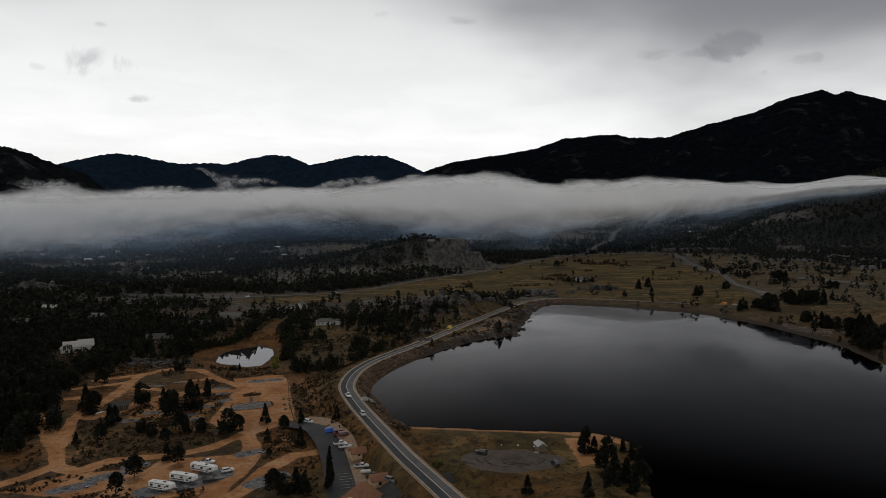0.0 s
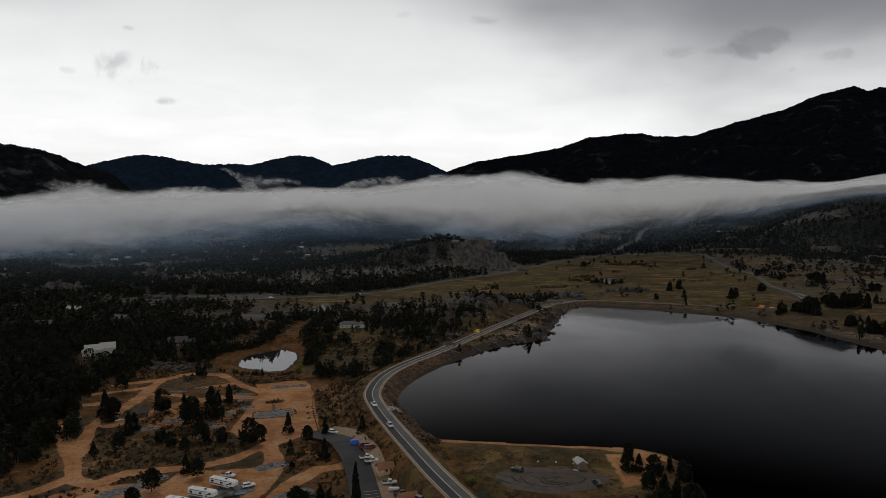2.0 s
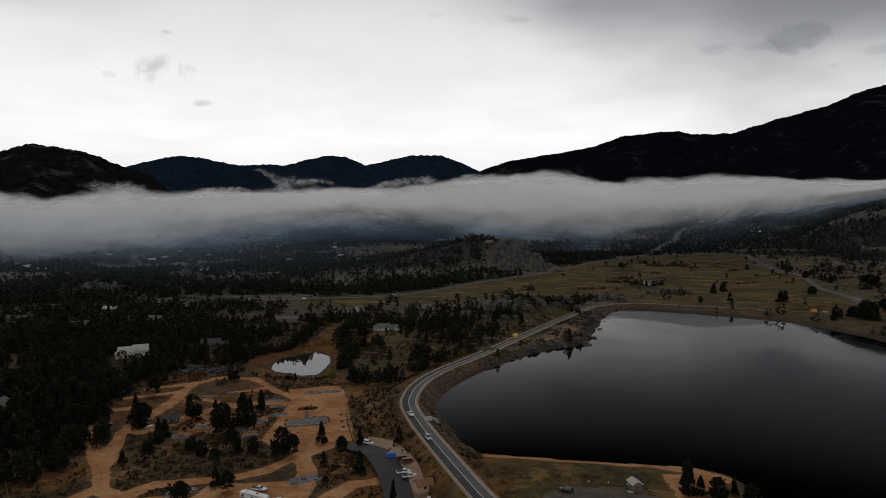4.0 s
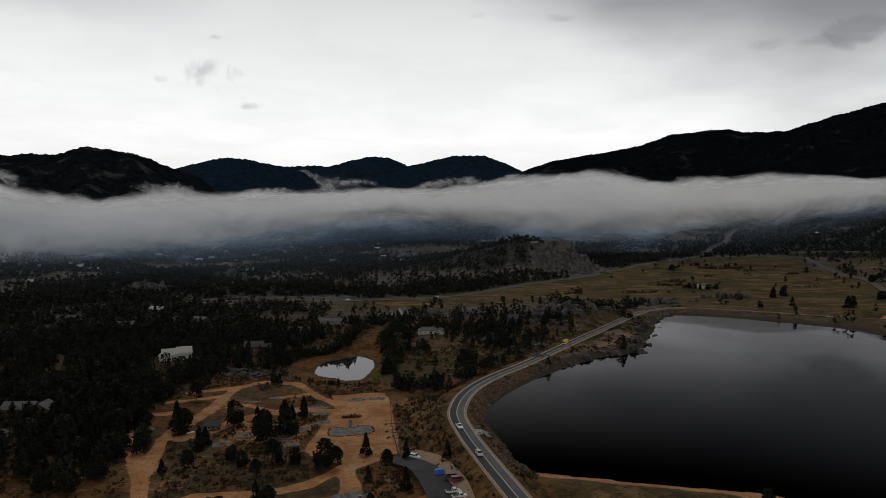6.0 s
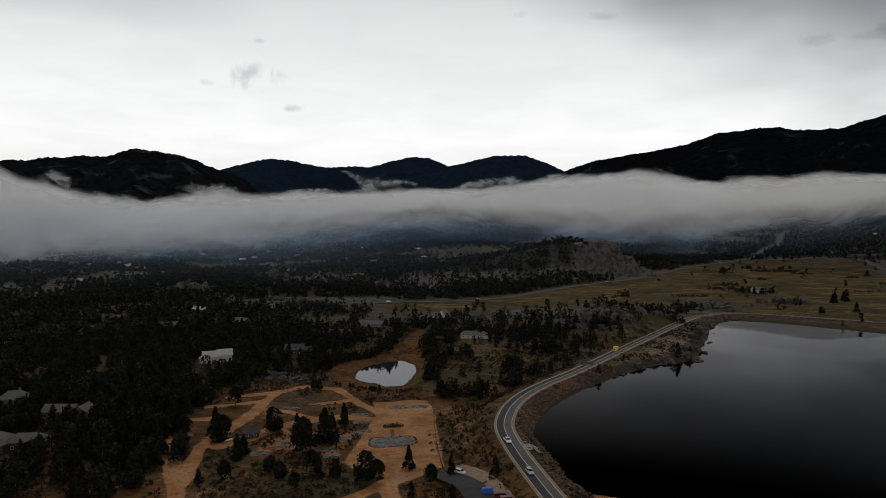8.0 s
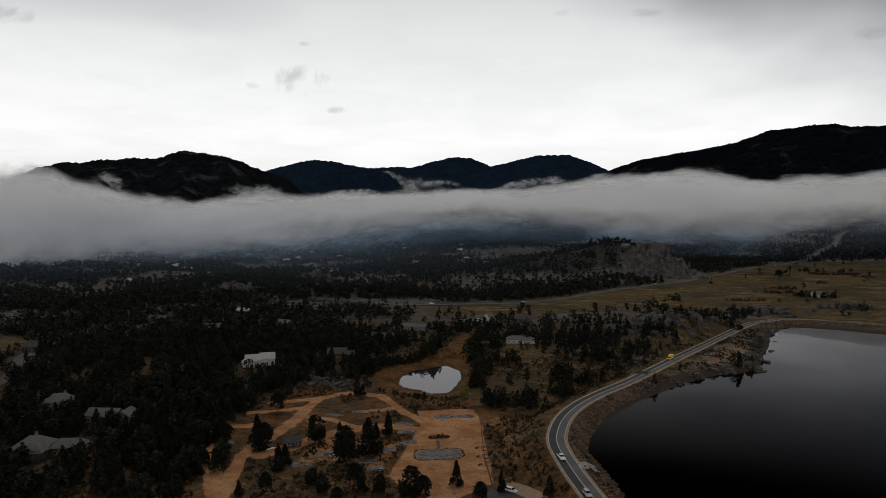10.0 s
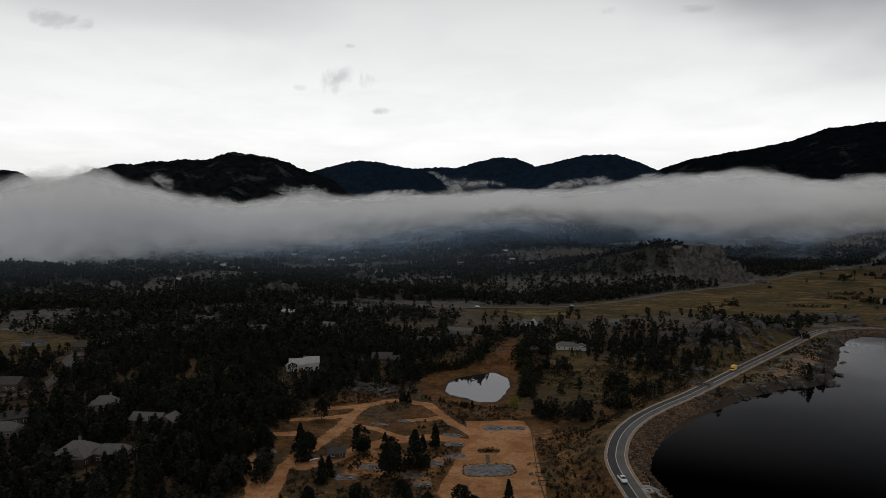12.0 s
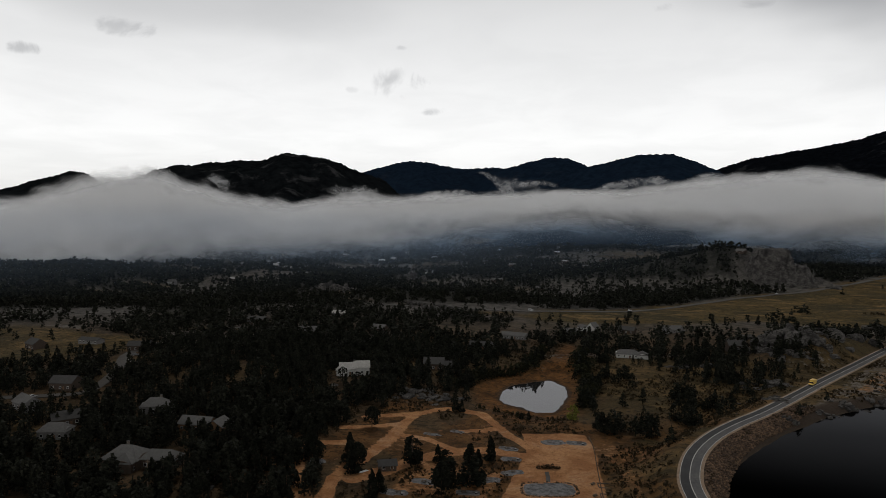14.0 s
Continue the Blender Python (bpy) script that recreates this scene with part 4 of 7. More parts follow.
def fog_sheet(shift, lift, seed):
    az = np.arange(-62, 44, 0.35)
    top = np.interp(az, [p[0] for p in FOG_TOP], [p[1] for p in FOG_TOP]) + lift + 4 * np.sin(az * 0.9 + seed)
    foot = np.interp(az, [p[0] for p in FOG_FOOT], [p[1] for p in FOG_FOOT])
    # the bank lies nearer over the lake than at its ends
    full_ref = np.interp(az, [-62, -23, -20, 44], [1900, 1900, 2300, 2300])
    dist = np.interp(az, [-62, -40, -22, -8, 16, 25, 44], [1750, 1850, 1950, 1780, 1700, 1900, 2000]) + shift + 40 * np.sin(az * 0.31 + seed)
    top, foot = 88 + (top - 88) * dist / full_ref, 88 + (foot - 88) * dist / full_ref
    deep = foot - (top - foot) * 0.9
    full = top + (top - foot) * 0.22
    v = np.linspace(0, 1, 33)
    A, V = np.meshgrid(np.radians(az), v, indexing="ij")
    Z = deep[:, None] + (full - deep)[:, None] * V
    R = dist[:, None] + fbm(A * 2200 + seed * 700, Z * 1.6, 260, 4) * 90 - 150 * np.sin(np.clip((V - 0.2) / 0.75, 0, 1) * 3.1)
    P = np.stack([R * np.sin(A), R * np.cos(A), Z], -1).reshape(-1, 3)
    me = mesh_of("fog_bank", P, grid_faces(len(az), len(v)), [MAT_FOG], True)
    uv = me.uv_layers.new(name="UVMap")
    vi = np.empty(len(me.loops), np.int32)
    me.loops.foreach_get("vertex_index", vi)
    UV = np.stack([np.repeat(np.linspace(0, 1, len(az)), len(v)), np.tile(v, len(az))], 1)
    uv.data.foreach_set("uv", UV[vi].astype(np.float32).ravel())
    return me


fog = tagged(new("fog_bank"), "long bank of low grey fog lying across the valley", "fog", kind="stuff")
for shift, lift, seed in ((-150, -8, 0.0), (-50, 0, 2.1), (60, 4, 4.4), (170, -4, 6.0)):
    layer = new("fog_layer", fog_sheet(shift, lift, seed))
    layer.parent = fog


def ribbon_sheet(name, rows, mat, n=40):
    """A curved upright sheet through rows of x, y, middle height, half height."""
    k = np.linspace(0, len(rows) - 1, n)
    x, y, z, h = (np.interp(k, range(len(rows)), [r[c] for r in rows]) for c in range(4))
    v = np.linspace(0, 1, 9)
    P = np.stack([np.repeat(x, 9), np.repeat(y, 9) + np.tile(-25 * np.sin(v * 3.1), n), (z[:, None] + h[:, None] * (2 * v - 1)).ravel()], 1)
    me = mesh_of(name, P, grid_faces(n, 9), [mat], True)
    uv = me.uv_layers.new(name="UVMap")
    vi = np.empty(len(me.loops), np.int32)
    me.loops.foreach_get("vertex_index", vi)
    uv.data.foreach_set("uv", np.stack([np.repeat(np.linspace(0, 1, n), 9), np.tile(v, n)], 1)[vi].astype(np.float32).ravel())
    ob = new(name, me)
    ob.parent = fog
    return ob


# torn plume and shreds over the bank, before the far hills
SHREDS = [[(-903, 2399, 284, 11), (-874, 2410, 280, 14), (-844, 2421, 259, 22), (-819, 2429, 238, 35), (-778, 2443, 227, 44), (-717, 2462, 222, 41), (-644, 2482, 223, 33)],
          [(-1412, 2113, 203, 35), (-1349, 2154, 205, 35), (-1276, 2199, 203, 35), (-1200, 2242, 198, 35)],
          [(-1083, 2301, 204, 16), (-1018, 2331, 210, 13), (-951, 2359, 203, 22), (-873, 2389, 202, 16)],
          [(-783, 2494, 241, 22), (-699, 2519, 251, 17), (-613, 2541, 236, 17)],
          [(-507, 2493, 215, 19), (-432, 2506, 233, 19), (-369, 2516, 240, 24), (-284, 2527, 249, 27), (-210, 2534, 246, 22)],
          [(-1612, 1789, 243, 15), (-1595, 1804, 231, 26), (-1575, 1821, 214, 33), (-1549, 1844, 197, 28)],
          [(-156, 2507, 262, 13), (-104, 2509, 256, 24), (-32, 2511, 245, 27)]]
for rows in SHREDS:
    ribbon_sheet("cloud_shred", rows, MAT_WISP)
# faint see-through sheets before the bank, added to stand in for aerial haze
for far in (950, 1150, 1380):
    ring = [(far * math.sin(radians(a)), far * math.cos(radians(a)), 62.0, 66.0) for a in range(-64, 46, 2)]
    ribbon_sheet("haze_sheet", ring, MAT_HAZE, 110)
# ---------------------------------------------------------------- trees
MAT_BARK = surface("pine_bark", (0.05, 0.032, 0.022), (0.12, 0.075, 0.05), 1.5, 0.95)
MAT_NEEDLE = surface("pine_needles", (0.005, 0.0062, 0.0045), (0.027, 0.028, 0.019), 0.5, 0.9, spec=0.1, random_by="island", spread=0.45)
MAT_SCRUB = surface("sage_scrub", (0.018, 0.015, 0.009), (0.06, 0.042, 0.022), 0.5, 0.95, spec=0.1, random_by="island", spread=0.4)
MAT_LEAF = surface("autumn_leaves", (0.09, 0.10, 0.02), (0.2, 0.2, 0.04), 0.6, 0.9, spec=0.1, random_by="island", spread=0.3)


def crown_arrays(rng, height, width, low, sprays, size, pointed, blades=2):
    """Sprays of needles set on whorls round a trunk, more open and ragged towards the outline."""
    V, F = [], []
    lobes = [(rng.uniform(low, 0.95), rng.uniform(0, 2 * math.pi), rng.uniform(0.72, 1.2)) for _ in range(18)]
    for _ in range(sprays):
        lz, la, lr = lobes[rng.randrange(18)]
        s = min(0.99, max(low, lz + rng.gauss(0, 0.07)))
        a = la + rng.gauss(0, 0.7)
        q = (s - low) / (1 - low)
        reach = width * ((1 - q) ** 0.75 if pointed else math.sqrt(max(0.02, 1 - (1.75 * q - 0.65) ** 2 / 1.25))) * lr
        r = reach * math.sqrt(rng.uniform(0.12, 1.0))
        c = Vector((r * math.cos(a), r * math.sin(a), s * height - 0.12 * r))
        for _ in range(blades):
            d = Vector((math.cos(a) + rng.gauss(0, 0.6), math.sin(a) + rng.gauss(0, 0.6), rng.gauss(0.1, 0.35))).normalized()
            n = d.cross(Vector((rng.gauss(0, 1), rng.gauss(0, 1), rng.gauss(0, 1) + 0.5))).normalized()
            l, w = size * rng.uniform(0.6, 1.3), size * rng.uniform(0.35, 0.6)
            i = len(V)
            V += [c - d * l * 0.5, c + n * w + d * l * 0.1, c + d * l * 0.65, c - n * w + d * l * 0.05 + Vector((0, 0, -0.15 * l))]
            F += [(i, i + 1, i + 2), (i, i + 2, i + 3)]
    return np.array([tuple(v) for v in V]), np.array(F)


def trunk_arrays(rng, height, base, limbs, low, width):
    V, F = [], []

    def tube(p, q, r0, r1, n=5):
        d = (q - p).normalized()
        s = d.orthogonal().normalized()
        t = d.cross(s)
        i = len(V)
        for c, r in ((p, r0), (q, r1)):
            for k in range(n):
                a = 2 * math.pi * k / n
                V.append(c + s * r * math.cos(a) + t * r * math.sin(a))
        for k in range(n):
            j = (k + 1) % n
            F.append((i + k, i + j, i + n + j))
            F.append((i + k, i + n + j, i + n + k))
    bend = [Vector((rng.gauss(0, 0.012) * height * s, rng.gauss(0, 0.012) * height * s, height * s)) for s in (-0.03, 0.3, 0.62, 0.95)]
    for k in range(3):
        tube(bend[k], bend[k + 1], base * (1 - 0.3 * k), base * (0.7 - 0.3 * k) + 0.02)
    for k in range(limbs):
        s = rng.uniform(low, 0.85)
        a = rng.uniform(0, 2 * math.pi)
        p = Vector((0, 0, s * height))
        tube(p, p + Vector((math.cos(a), math.sin(a), rng.uniform(-0.05, 0.35))) * width * 0.75, base * 0.3, 0.02, 3)
    return np.array([tuple(v) for v in V]), np.array(F)


def tree_kind(name, seed, height, width, low, sprays, size, pointed, label, leaf=None):
    rng = random.Random(seed)
    root = tagged(new(name), label, "tree")
    for pname, (V, F), mat in (("trunk", trunk_arrays(rng, height, 0.022 * height, 9, low, width), MAT_BARK), ("crown", crown_arrays(rng, height, width, low, sprays, size, pointed), leaf or MAT_NEEDLE)):
        ob = new(pname, mesh_of(pname, V, F, [mat]))
        ob.parent = root
    return root


def plant(root, x, y, scale=1.0, turn=0.0, first=False, wide=1.0):
    m = pose(x, y, land_at(x, y) - 0.1, 0, 0, turn)
    ob = root if first else copy_thing(root, m)
    ob.matrix_basis = m @ Matrix.Diagonal((scale * wide, scale * wide, scale, 1))
    return ob


PINES = [tree_kind("pine_tree", 3 + k, 10, w, low, 1000, 0.74, k % 2 == 0, lab) for k, (w, low, lab) in enumerate((
    (2.7, 0.10, "dark conical pine tree with a full crown"), (3.3, 0.16, "dark round-topped ponderosa pine tree"), (2.4, 0.08, "dark narrow pine tree"), (3.4, 0.24, "dark spreading pine tree with bare lower trunk")))]
# camp trees: x, y, height
CAMP_A = [(-115, 242, 8), (-114, 226, 8), (-58, 222, 9), (-47, 222, 9), (-51, 226, 8), (-54, 221, 8), (-84, 308, 10), (-92, 292, 9), (-97, 293, 11), (-72, 295, 7), (-60, 274, 8), (-66, 304, 9),
          (-129, 333, 15), (-128, 339, 13), (-134, 317, 12), (-135, 325, 12), (-116, 295, 9), (-109, 294, 8), (-120, 297, 10), (-158, 342, 11), (-149, 283, 9), (-157, 306, 10), (-157, 312, 9), (-176, 324, 13), (-182, 332, 12), (-158, 280, 6), (-190, 319, 8), (-201, 332, 9)]
CAMP_B = [(-137, 296, 7), (-130, 290, 7), (-120, 281, 6), (-110, 259, 8), (-104, 255, 8), (-131, 362, 10), (-170, 418, 6), (-167, 419, 7), (-76, 282, 6), (-48, 295, 7), (-136, 424, 4), (-132, 424, 5), (58, 262, 5), (53, 248, 8), (54, 245, 9), (57, 244, 7),
          (61, 239, 8), (55, 224, 7), (58, 218, 9), (54, 208, 9), (62, 219, 8), (62, 210, 9), (66, 216, 9), (46, 205, 8), (28, 213, 6), (69, 248, 6), (71, 239, 8), (-203, 315, 12), (-184, 292, 11), (-186, 284, 10)]
CAMP_C = [(-207, 310, 12), (-194, 307, 11), (-178, 270, 10), (-176, 328, 11), (-236, 348, 12), (-232, 313, 11), (-210, 307, 10), (-237, 303, 10), (-193, 301, 9), (-229, 266, 7), (-195, 327, 9), (-216, 291, 12), (-203, 285, 9), (-194, 283, 10),
          (-219, 365, 11), (-196, 375, 10), (-223, 285, 10), (-223, 316, 11), (-207, 304, 9), (-230, 320, 12), (-208, 276, 9), (-198, 268, 8), (-190, 256, 8), (-70, 262, 3), (-150, 350, 7), (-144, 345, 8)]
taken = [False] * 4
rng = random.Random(11)
for tx, ty, th in CAMP_A + CAMP_B + CAMP_C:
    k = rng.randrange(4)
    plant(PINES[k], tx, ty, th / 10 * rng.uniform(0.9, 1.1), rng.uniform(0, 360), not taken[k], rng.uniform(0.9, 1.2))
    taken[k] = True


# trees standing alone about the far shore and meadow: x, y, trees, spread, height
LONE = [(288, 634, 3, 5, 9), (309, 640, 4, 6, 11), (316, 630, 6, 9, 15), (350, 659, 7, 10, 13), (366, 654, 8, 12, 14), (398, 684, 4, 9, 11), (475, 799, 4, 8, 11), (312, 564, 4, 5, 10), (314, 536, 5, 7, 13),
        (310, 494, 4, 5, 14), (330, 509, 4, 6, 15), (320, 479, 4, 6, 14), (288, 737, 3, 5, 11), (466, 908, 5, 8, 14), (433, 948, 5, 12, 12), (431, 1000, 4, 9, 12)]
LONE_FAR = [(256, 860, 2, 3, 12), (273, 878, 2, 4, 13), (207, 748, 1, 2, 9), (208, 1201, 1, 4, 13), (425, 1217, 1, 3, 10), (346, 806, 2, 4, 11), (490, 1036, 2, 4, 13), (242, 760, 1, 2, 9), (184, 946, 4, 14, 9), (208, 946, 3, 10, 8),
            (334, 1314, 4, 20, 7), (277, 1308, 4, 20, 7), (300, 470, 4, 8, 13), (296, 448, 4, 8, 12), (305, 425, 4, 8, 13), (340, 470, 5, 10, 13)]
for tx, ty, n, spread, th in LONE + LONE_FAR:
    for _ in range(n):
        plant(PINES[rng.randrange(4)], tx + rng.gauss(0, spread * 0.6), ty + rng.gauss(0, spread * 0.6), th / 10 * rng.uniform(0.7, 1.1), rng.uniform(0, 360), False, rng.uniform(1.0, 1.4))
for tx, ty, th in ((-39.5, 227, 15), (-40.5, 233, 13)):
    plant(PINES[2], tx, ty, th / 10, 40 * th, False, 0.5)


def forest(name, label, spots, kinds, leaf):
    """Many trees joined into one mesh."""
    Vs, Fs, n = [], [], 0
    rng = np.random.RandomState(5)
    zs = land(spots[:, 0], spots[:, 1])
    for (x, y, h), z in zip(spots, zs):
        V, F = kinds[rng.randint(len(kinds))]
        a = rng.rand() * 6.283
        c, s = math.cos(a) * h * rng.uniform(0.85, 1.25), math.sin(a) * h * rng.uniform(0.85, 1.25)
        W = np.stack([V[:, 0] * c - V[:, 1] * s + x, V[:, 0] * s + V[:, 1] * c + y, V[:, 2] * h + z - 0.2], 1)
        Vs.append(W)
        Fs.append(F + n)
        n += len(V)
    me = mesh_of(name, np.concatenate(Vs), np.concatenate(Fs), [leaf])
    return tagged(new(name, me), label, "forest", kind="stuff")


def unit_kinds(sprays, size, count, seed, trunk=True, wide=1.0):
    out = []
    for k in range(count):
        r = random.Random(seed + k)
        V, F = crown_arrays(r, 1.0, r.uniform(0.21, 0.32) * wide * (1.35 if k % 3 == 2 else 1.0), r.uniform(0.05, 0.16), sprays, size, k % 3 != 2, 1)
        if trunk:
            T, G = trunk_arrays(r, 1.0, 0.02, 0, 0.2, 0.2)
            V, F = np.concatenate([V, T]), np.concatenate([F, G + len(V)])
        out.append((V, F))
    return out


def scatter(count, r0, r1, seed, lo=6, hi=12):
    rng = np.random.RandomState(seed)
    az = np.radians(rng.uniform(-60, 37, count))
    r = np.sqrt(rng.uniform(r0 * r0, r1 * r1, count))
    x, y = r * np.sin(az), r * np.cos(az)
    keep = rng.rand(count) < density(x, y)
    x, y = x[keep], y[keep]
    return np.stack([x, y, rng.uniform(lo, hi, len(x)) * rng.uniform(0.75, 1.1, len(x))], 1)


forest("forest", "dark dense pine woods round the camp and houses", scatter(15000, 250, 620, 1), unit_kinds(150, 0.115, 8, 100), MAT_NEEDLE)
forest("middle_forest", "dark pine woods among the valley houses", scatter(14000, 620, 1050, 3), unit_kinds(40, 0.225, 6, 150, False), MAT_NEEDLE)
forest("far_forest", "dark distant pine woods across the valley", np.concatenate([scatter(26000, 1050, 1650, 2, 7, 13), scatter(30000, 1650, 3000, 12, 8, 14)]), unit_kinds(11, 0.36, 6, 200, False, 1.0), MAT_NEEDLE)


def brush(name, label, count, seed):
    """Knee-high scrub over the camp ground and the banks."""
    rng = np.random.RandomState(seed)
    x, y = rng.uniform(-230, 80, count), rng.uniform(205, 620, count)
    wob = fbm(x, y, 22, 3)
    near = np.full(count, 1e9)
    for line, half in TRACKS:
        near = np.minimum(near, to_line(x, y, line) - half)
    keep = (near > 1.0) & (depth(x, y, LOT) < -1) & (depth(x, y, LAKE) < -3) & (to_line(x, y, ROAD) > 6) & (depth(x, y, POND) < -3) & (wob > -0.06) & (to_line(x, y, DRIVE) > 8)
    keep &= (np.hypot((x - 26) / 24, (y - 240) / 15) > 1) & (depth(x, y, POND_RING) < -1) & ((x < -14) | (y > 290))
    for px, py, hl, hw, turn in pads():
        keep &= np.hypot(x - px, y - py) > hl * 0.9
    for hx, hy, room in CLEAR:
        keep &= np.hypot(x - hx, y - hy) > room
    x, y = x[keep], y[keep]
    return forest(name, label, np.stack([x, y, rng.uniform(0.5, 1.9, len(x)) * rng.uniform(0.6, 1.2, len(x))], 1), unit_kinds(14, 0.5, 4, 300, False, 2.2), MAT_SCRUB)


brush("scrub", "low dark sagebrush scrub on dry ground", 26000, 8)


def thicket(name, label, spots, seed):
    """Low willow thickets on the meadow: x, y, half length, half depth, count."""
    rng = np.random.RandomState(seed)
    rows = []
    for x, y, a, b, n in spots:
        px, py = rng.normal(x, a * 0.5, n), rng.normal(y, b * 0.5, n)
        rows.append(np.stack([px, py, rng.uniform(1.6, 4.2, n)], 1))
    return forest(name, label, np.concatenate(rows), unit_kinds(14, 0.5, 4, 340, False, 2.2), MAT_SCRUB)


thicket("willow_thicket", "low dark willow thickets on the dry meadow", [(284, 1264, 26, 12, 60), (327, 1287, 22, 12, 46), (180, 1041, 20, 8, 36), (168, 988, 24, 10, 40), (196, 960, 26, 10, 40), (346, 1250, 18, 8, 20), (392, 1180, 12, 8, 14),
        (250, 1130, 10, 6, 10), (560, 950, 24, 10, 30), (470, 960, 16, 8, 20), (620, 1060, 30, 10, 34), (440, 870, 14, 8, 18), (120, 905, 26, 8, 24), (330, 980, 12, 6, 10)], 19)


def hedge(name, label, line, count, half, lo, hi, seed):
    """A thick row of tall bushes along a line."""
    rng = np.random.RandomState(seed)
    pts = np.array(rounded(line), float)
    k = rng.uniform(0, len(pts) - 1.001, count)
    i = k.astype(int)
    p = pts[i] + (pts[i + 1] - pts[i]) * (k - i)[:, None] + rng.normal(0, half, (count, 2))
    return forest(name, label, np.stack([p[:, 0], p[:, 1], rng.uniform(lo, hi, count)], 1), unit_kinds(60, 0.2, 5, 400, False, 1.5), MAT_HEDGE)


MAT_HEDGE = surface("willow_leaves", (0.008, 0.009, 0.005), (0.034, 0.034, 0.016), 0.5, 0.9, spec=0.1, random_by="island", spread=0.45)
hedge("willow_hedge", "thick dark willow hedge behind the pond", [(-190, 462), (-190, 490), (-187, 505), (-179, 515), (-172, 526), (-167, 545), (-166, 565), (-170, 590)], 150, 2.2, 3.5, 6.5, 5)
hedge("willow_hedge", "thick dark willow hedge beside the pond", [(-112, 462), (-115, 490), (-118, 510), (-127, 540), (-134, 560), (-140, 590)], 110, 2.4, 4.0, 8.5, 6)
hedge("willow_hedge", "low dark bushes between pond and camp", [(-160, 432), (-150, 432), (-139, 434)], 22, 1.6, 1.6, 3.2, 7)
# ---------------------------------------------------------------- building kit
def part(name, bm, material, parent, label=""):
    me = bpy.data.meshes.new(name)
    bmesh.ops.recalc_face_normals(bm, faces=bm.faces)
    bm.to_mesh(me)
    bm.free()
    me.materials.append(material)
    ob = new(name, me)
    ob.parent = parent
    return tagged(ob, label)


def box(bm, x0, x1, y0, y1, z0, z1, bevel=0.0):
    vs = bmesh.ops.create_cube(bm, size=1.0)["verts"]
    for v in vs:
        v.co = Vector(((x0 + x1) / 2 + v.co.x * (x1 - x0), (y0 + y1) / 2 + v.co.y * (y1 - y0), (z0 + z1) / 2 + v.co.z * (z1 - z0)))
    if bevel:
        es = list({e for v in vs for e in v.link_edges})
        bmesh.ops.bevel(bm, geom=es, offset=bevel, segments=2, affect="EDGES")
    return bm


def boxed(*args, bevel=0.0):
    return box(bmesh.new(), *args, bevel=bevel)


def profile(pts, y0, y1, bevel=0.0, tuck=0.0):
    """A side outline (x, z) drawn out from y0 to y1; tuck narrows its upper corners."""
    bm = bmesh.new()
    zs = [p[1] for p in pts]
    lo, hi = min(zs), max(zs)
    rows = []
    for y, s in ((y0, 1), (y1, -1)):
        rows.append([bm.verts.new((x, y + s * tuck * (z - lo) / (hi - lo), z)) for x, z in pts])
    n = len(pts)
    for k in range(n):
        j = (k + 1) % n
        bm.faces.new((rows[0][k], rows[0][j], rows[1][j], rows[1][k]))
    bm.faces.new(rows[0])
    bm.faces.new(rows[1][::-1])
    if bevel:
        bmesh.ops.bevel(bm, geom=bm.edges[:], offset=bevel, segments=1, affect="EDGES")
    return bm


def rod(bm, p, q, r, n=8, r2=None):
    p, q = Vector(p), Vector(q)
    got = bmesh.ops.create_cone(bm, cap_ends=True, segments=n, radius1=r, radius2=r if r2 is None else r2, depth=(q - p).length)
    m = Matrix.Translation((p + q) / 2) @ (q - p).to_track_quat("Z", "Y").to_matrix().to_4x4()
    bmesh.ops.transform(bm, matrix=m, verts=got["verts"])
    return bm


def thing(name, x, y, turn, label, category, group="", z=None, kind=""):
    ob = tagged(new(name), label, category, group, kind)
    ob.matrix_basis = pose(x, y, land_at(x, y) if z is None else z, 0, 0, turn)
    return ob


PAINT = {n: surface(n + "_paint", tuple(c * 0.85 for c in col), col, 1.5, 0.35, spec=0.5, grain=0.3) for n, col in (
    ("white", (0.72, 0.73, 0.74)), ("black", (0.02, 0.02, 0.022)), ("silver", (0.4, 0.41, 0.42)), ("maroon", (0.13, 0.03, 0.025)), ("yellow", (0.75, 0.5, 0.1)), ("orange", (0.7, 0.28, 0.06)),
    ("blue", (0.03, 0.12, 0.5)), ("grey", (0.16, 0.165, 0.17)))}
MAT_GLASS = surface("dark_window_glass", (0.01, 0.012, 0.014), (0.02, 0.022, 0.025), 0.8, 0.08, spec=0.6)
MAT_TYRE = surface("tyre_rubber", (0.012, 0.012, 0.012), (0.025, 0.025, 0.025), 4, 0.9)
MAT_RIM = surface("wheel_rim", (0.3, 0.3, 0.3), (0.45, 0.45, 0.45), 4, 0.35, metal=0.8)
MAT_LAMP = surface("lamp_glass", (0.5, 0.48, 0.44), (0.7, 0.68, 0.64), 4, 0.15)
MAT_REDLAMP = surface("rear_lamp", (0.25, 0.01, 0.01), (0.4, 0.02, 0.02), 4, 0.2)
MAT_TRIM = surface("black_trim", (0.02, 0.02, 0.02), (0.035, 0.035, 0.035), 3, 0.7)


def wheels(root, xs, half, r):
    for x in xs:
        for s in (-1, 1):
            w = part("wheel", rod(bmesh.new(), (x, s * (half - 0.22), r), (x, s * half, r), r, 14), MAT_TYRE, root)
            part("rim", rod(bmesh.new(), (x, s * (half - 0.02), r), (x, s * (half + 0.02), r), r * 0.6, 10), MAT_RIM, w)


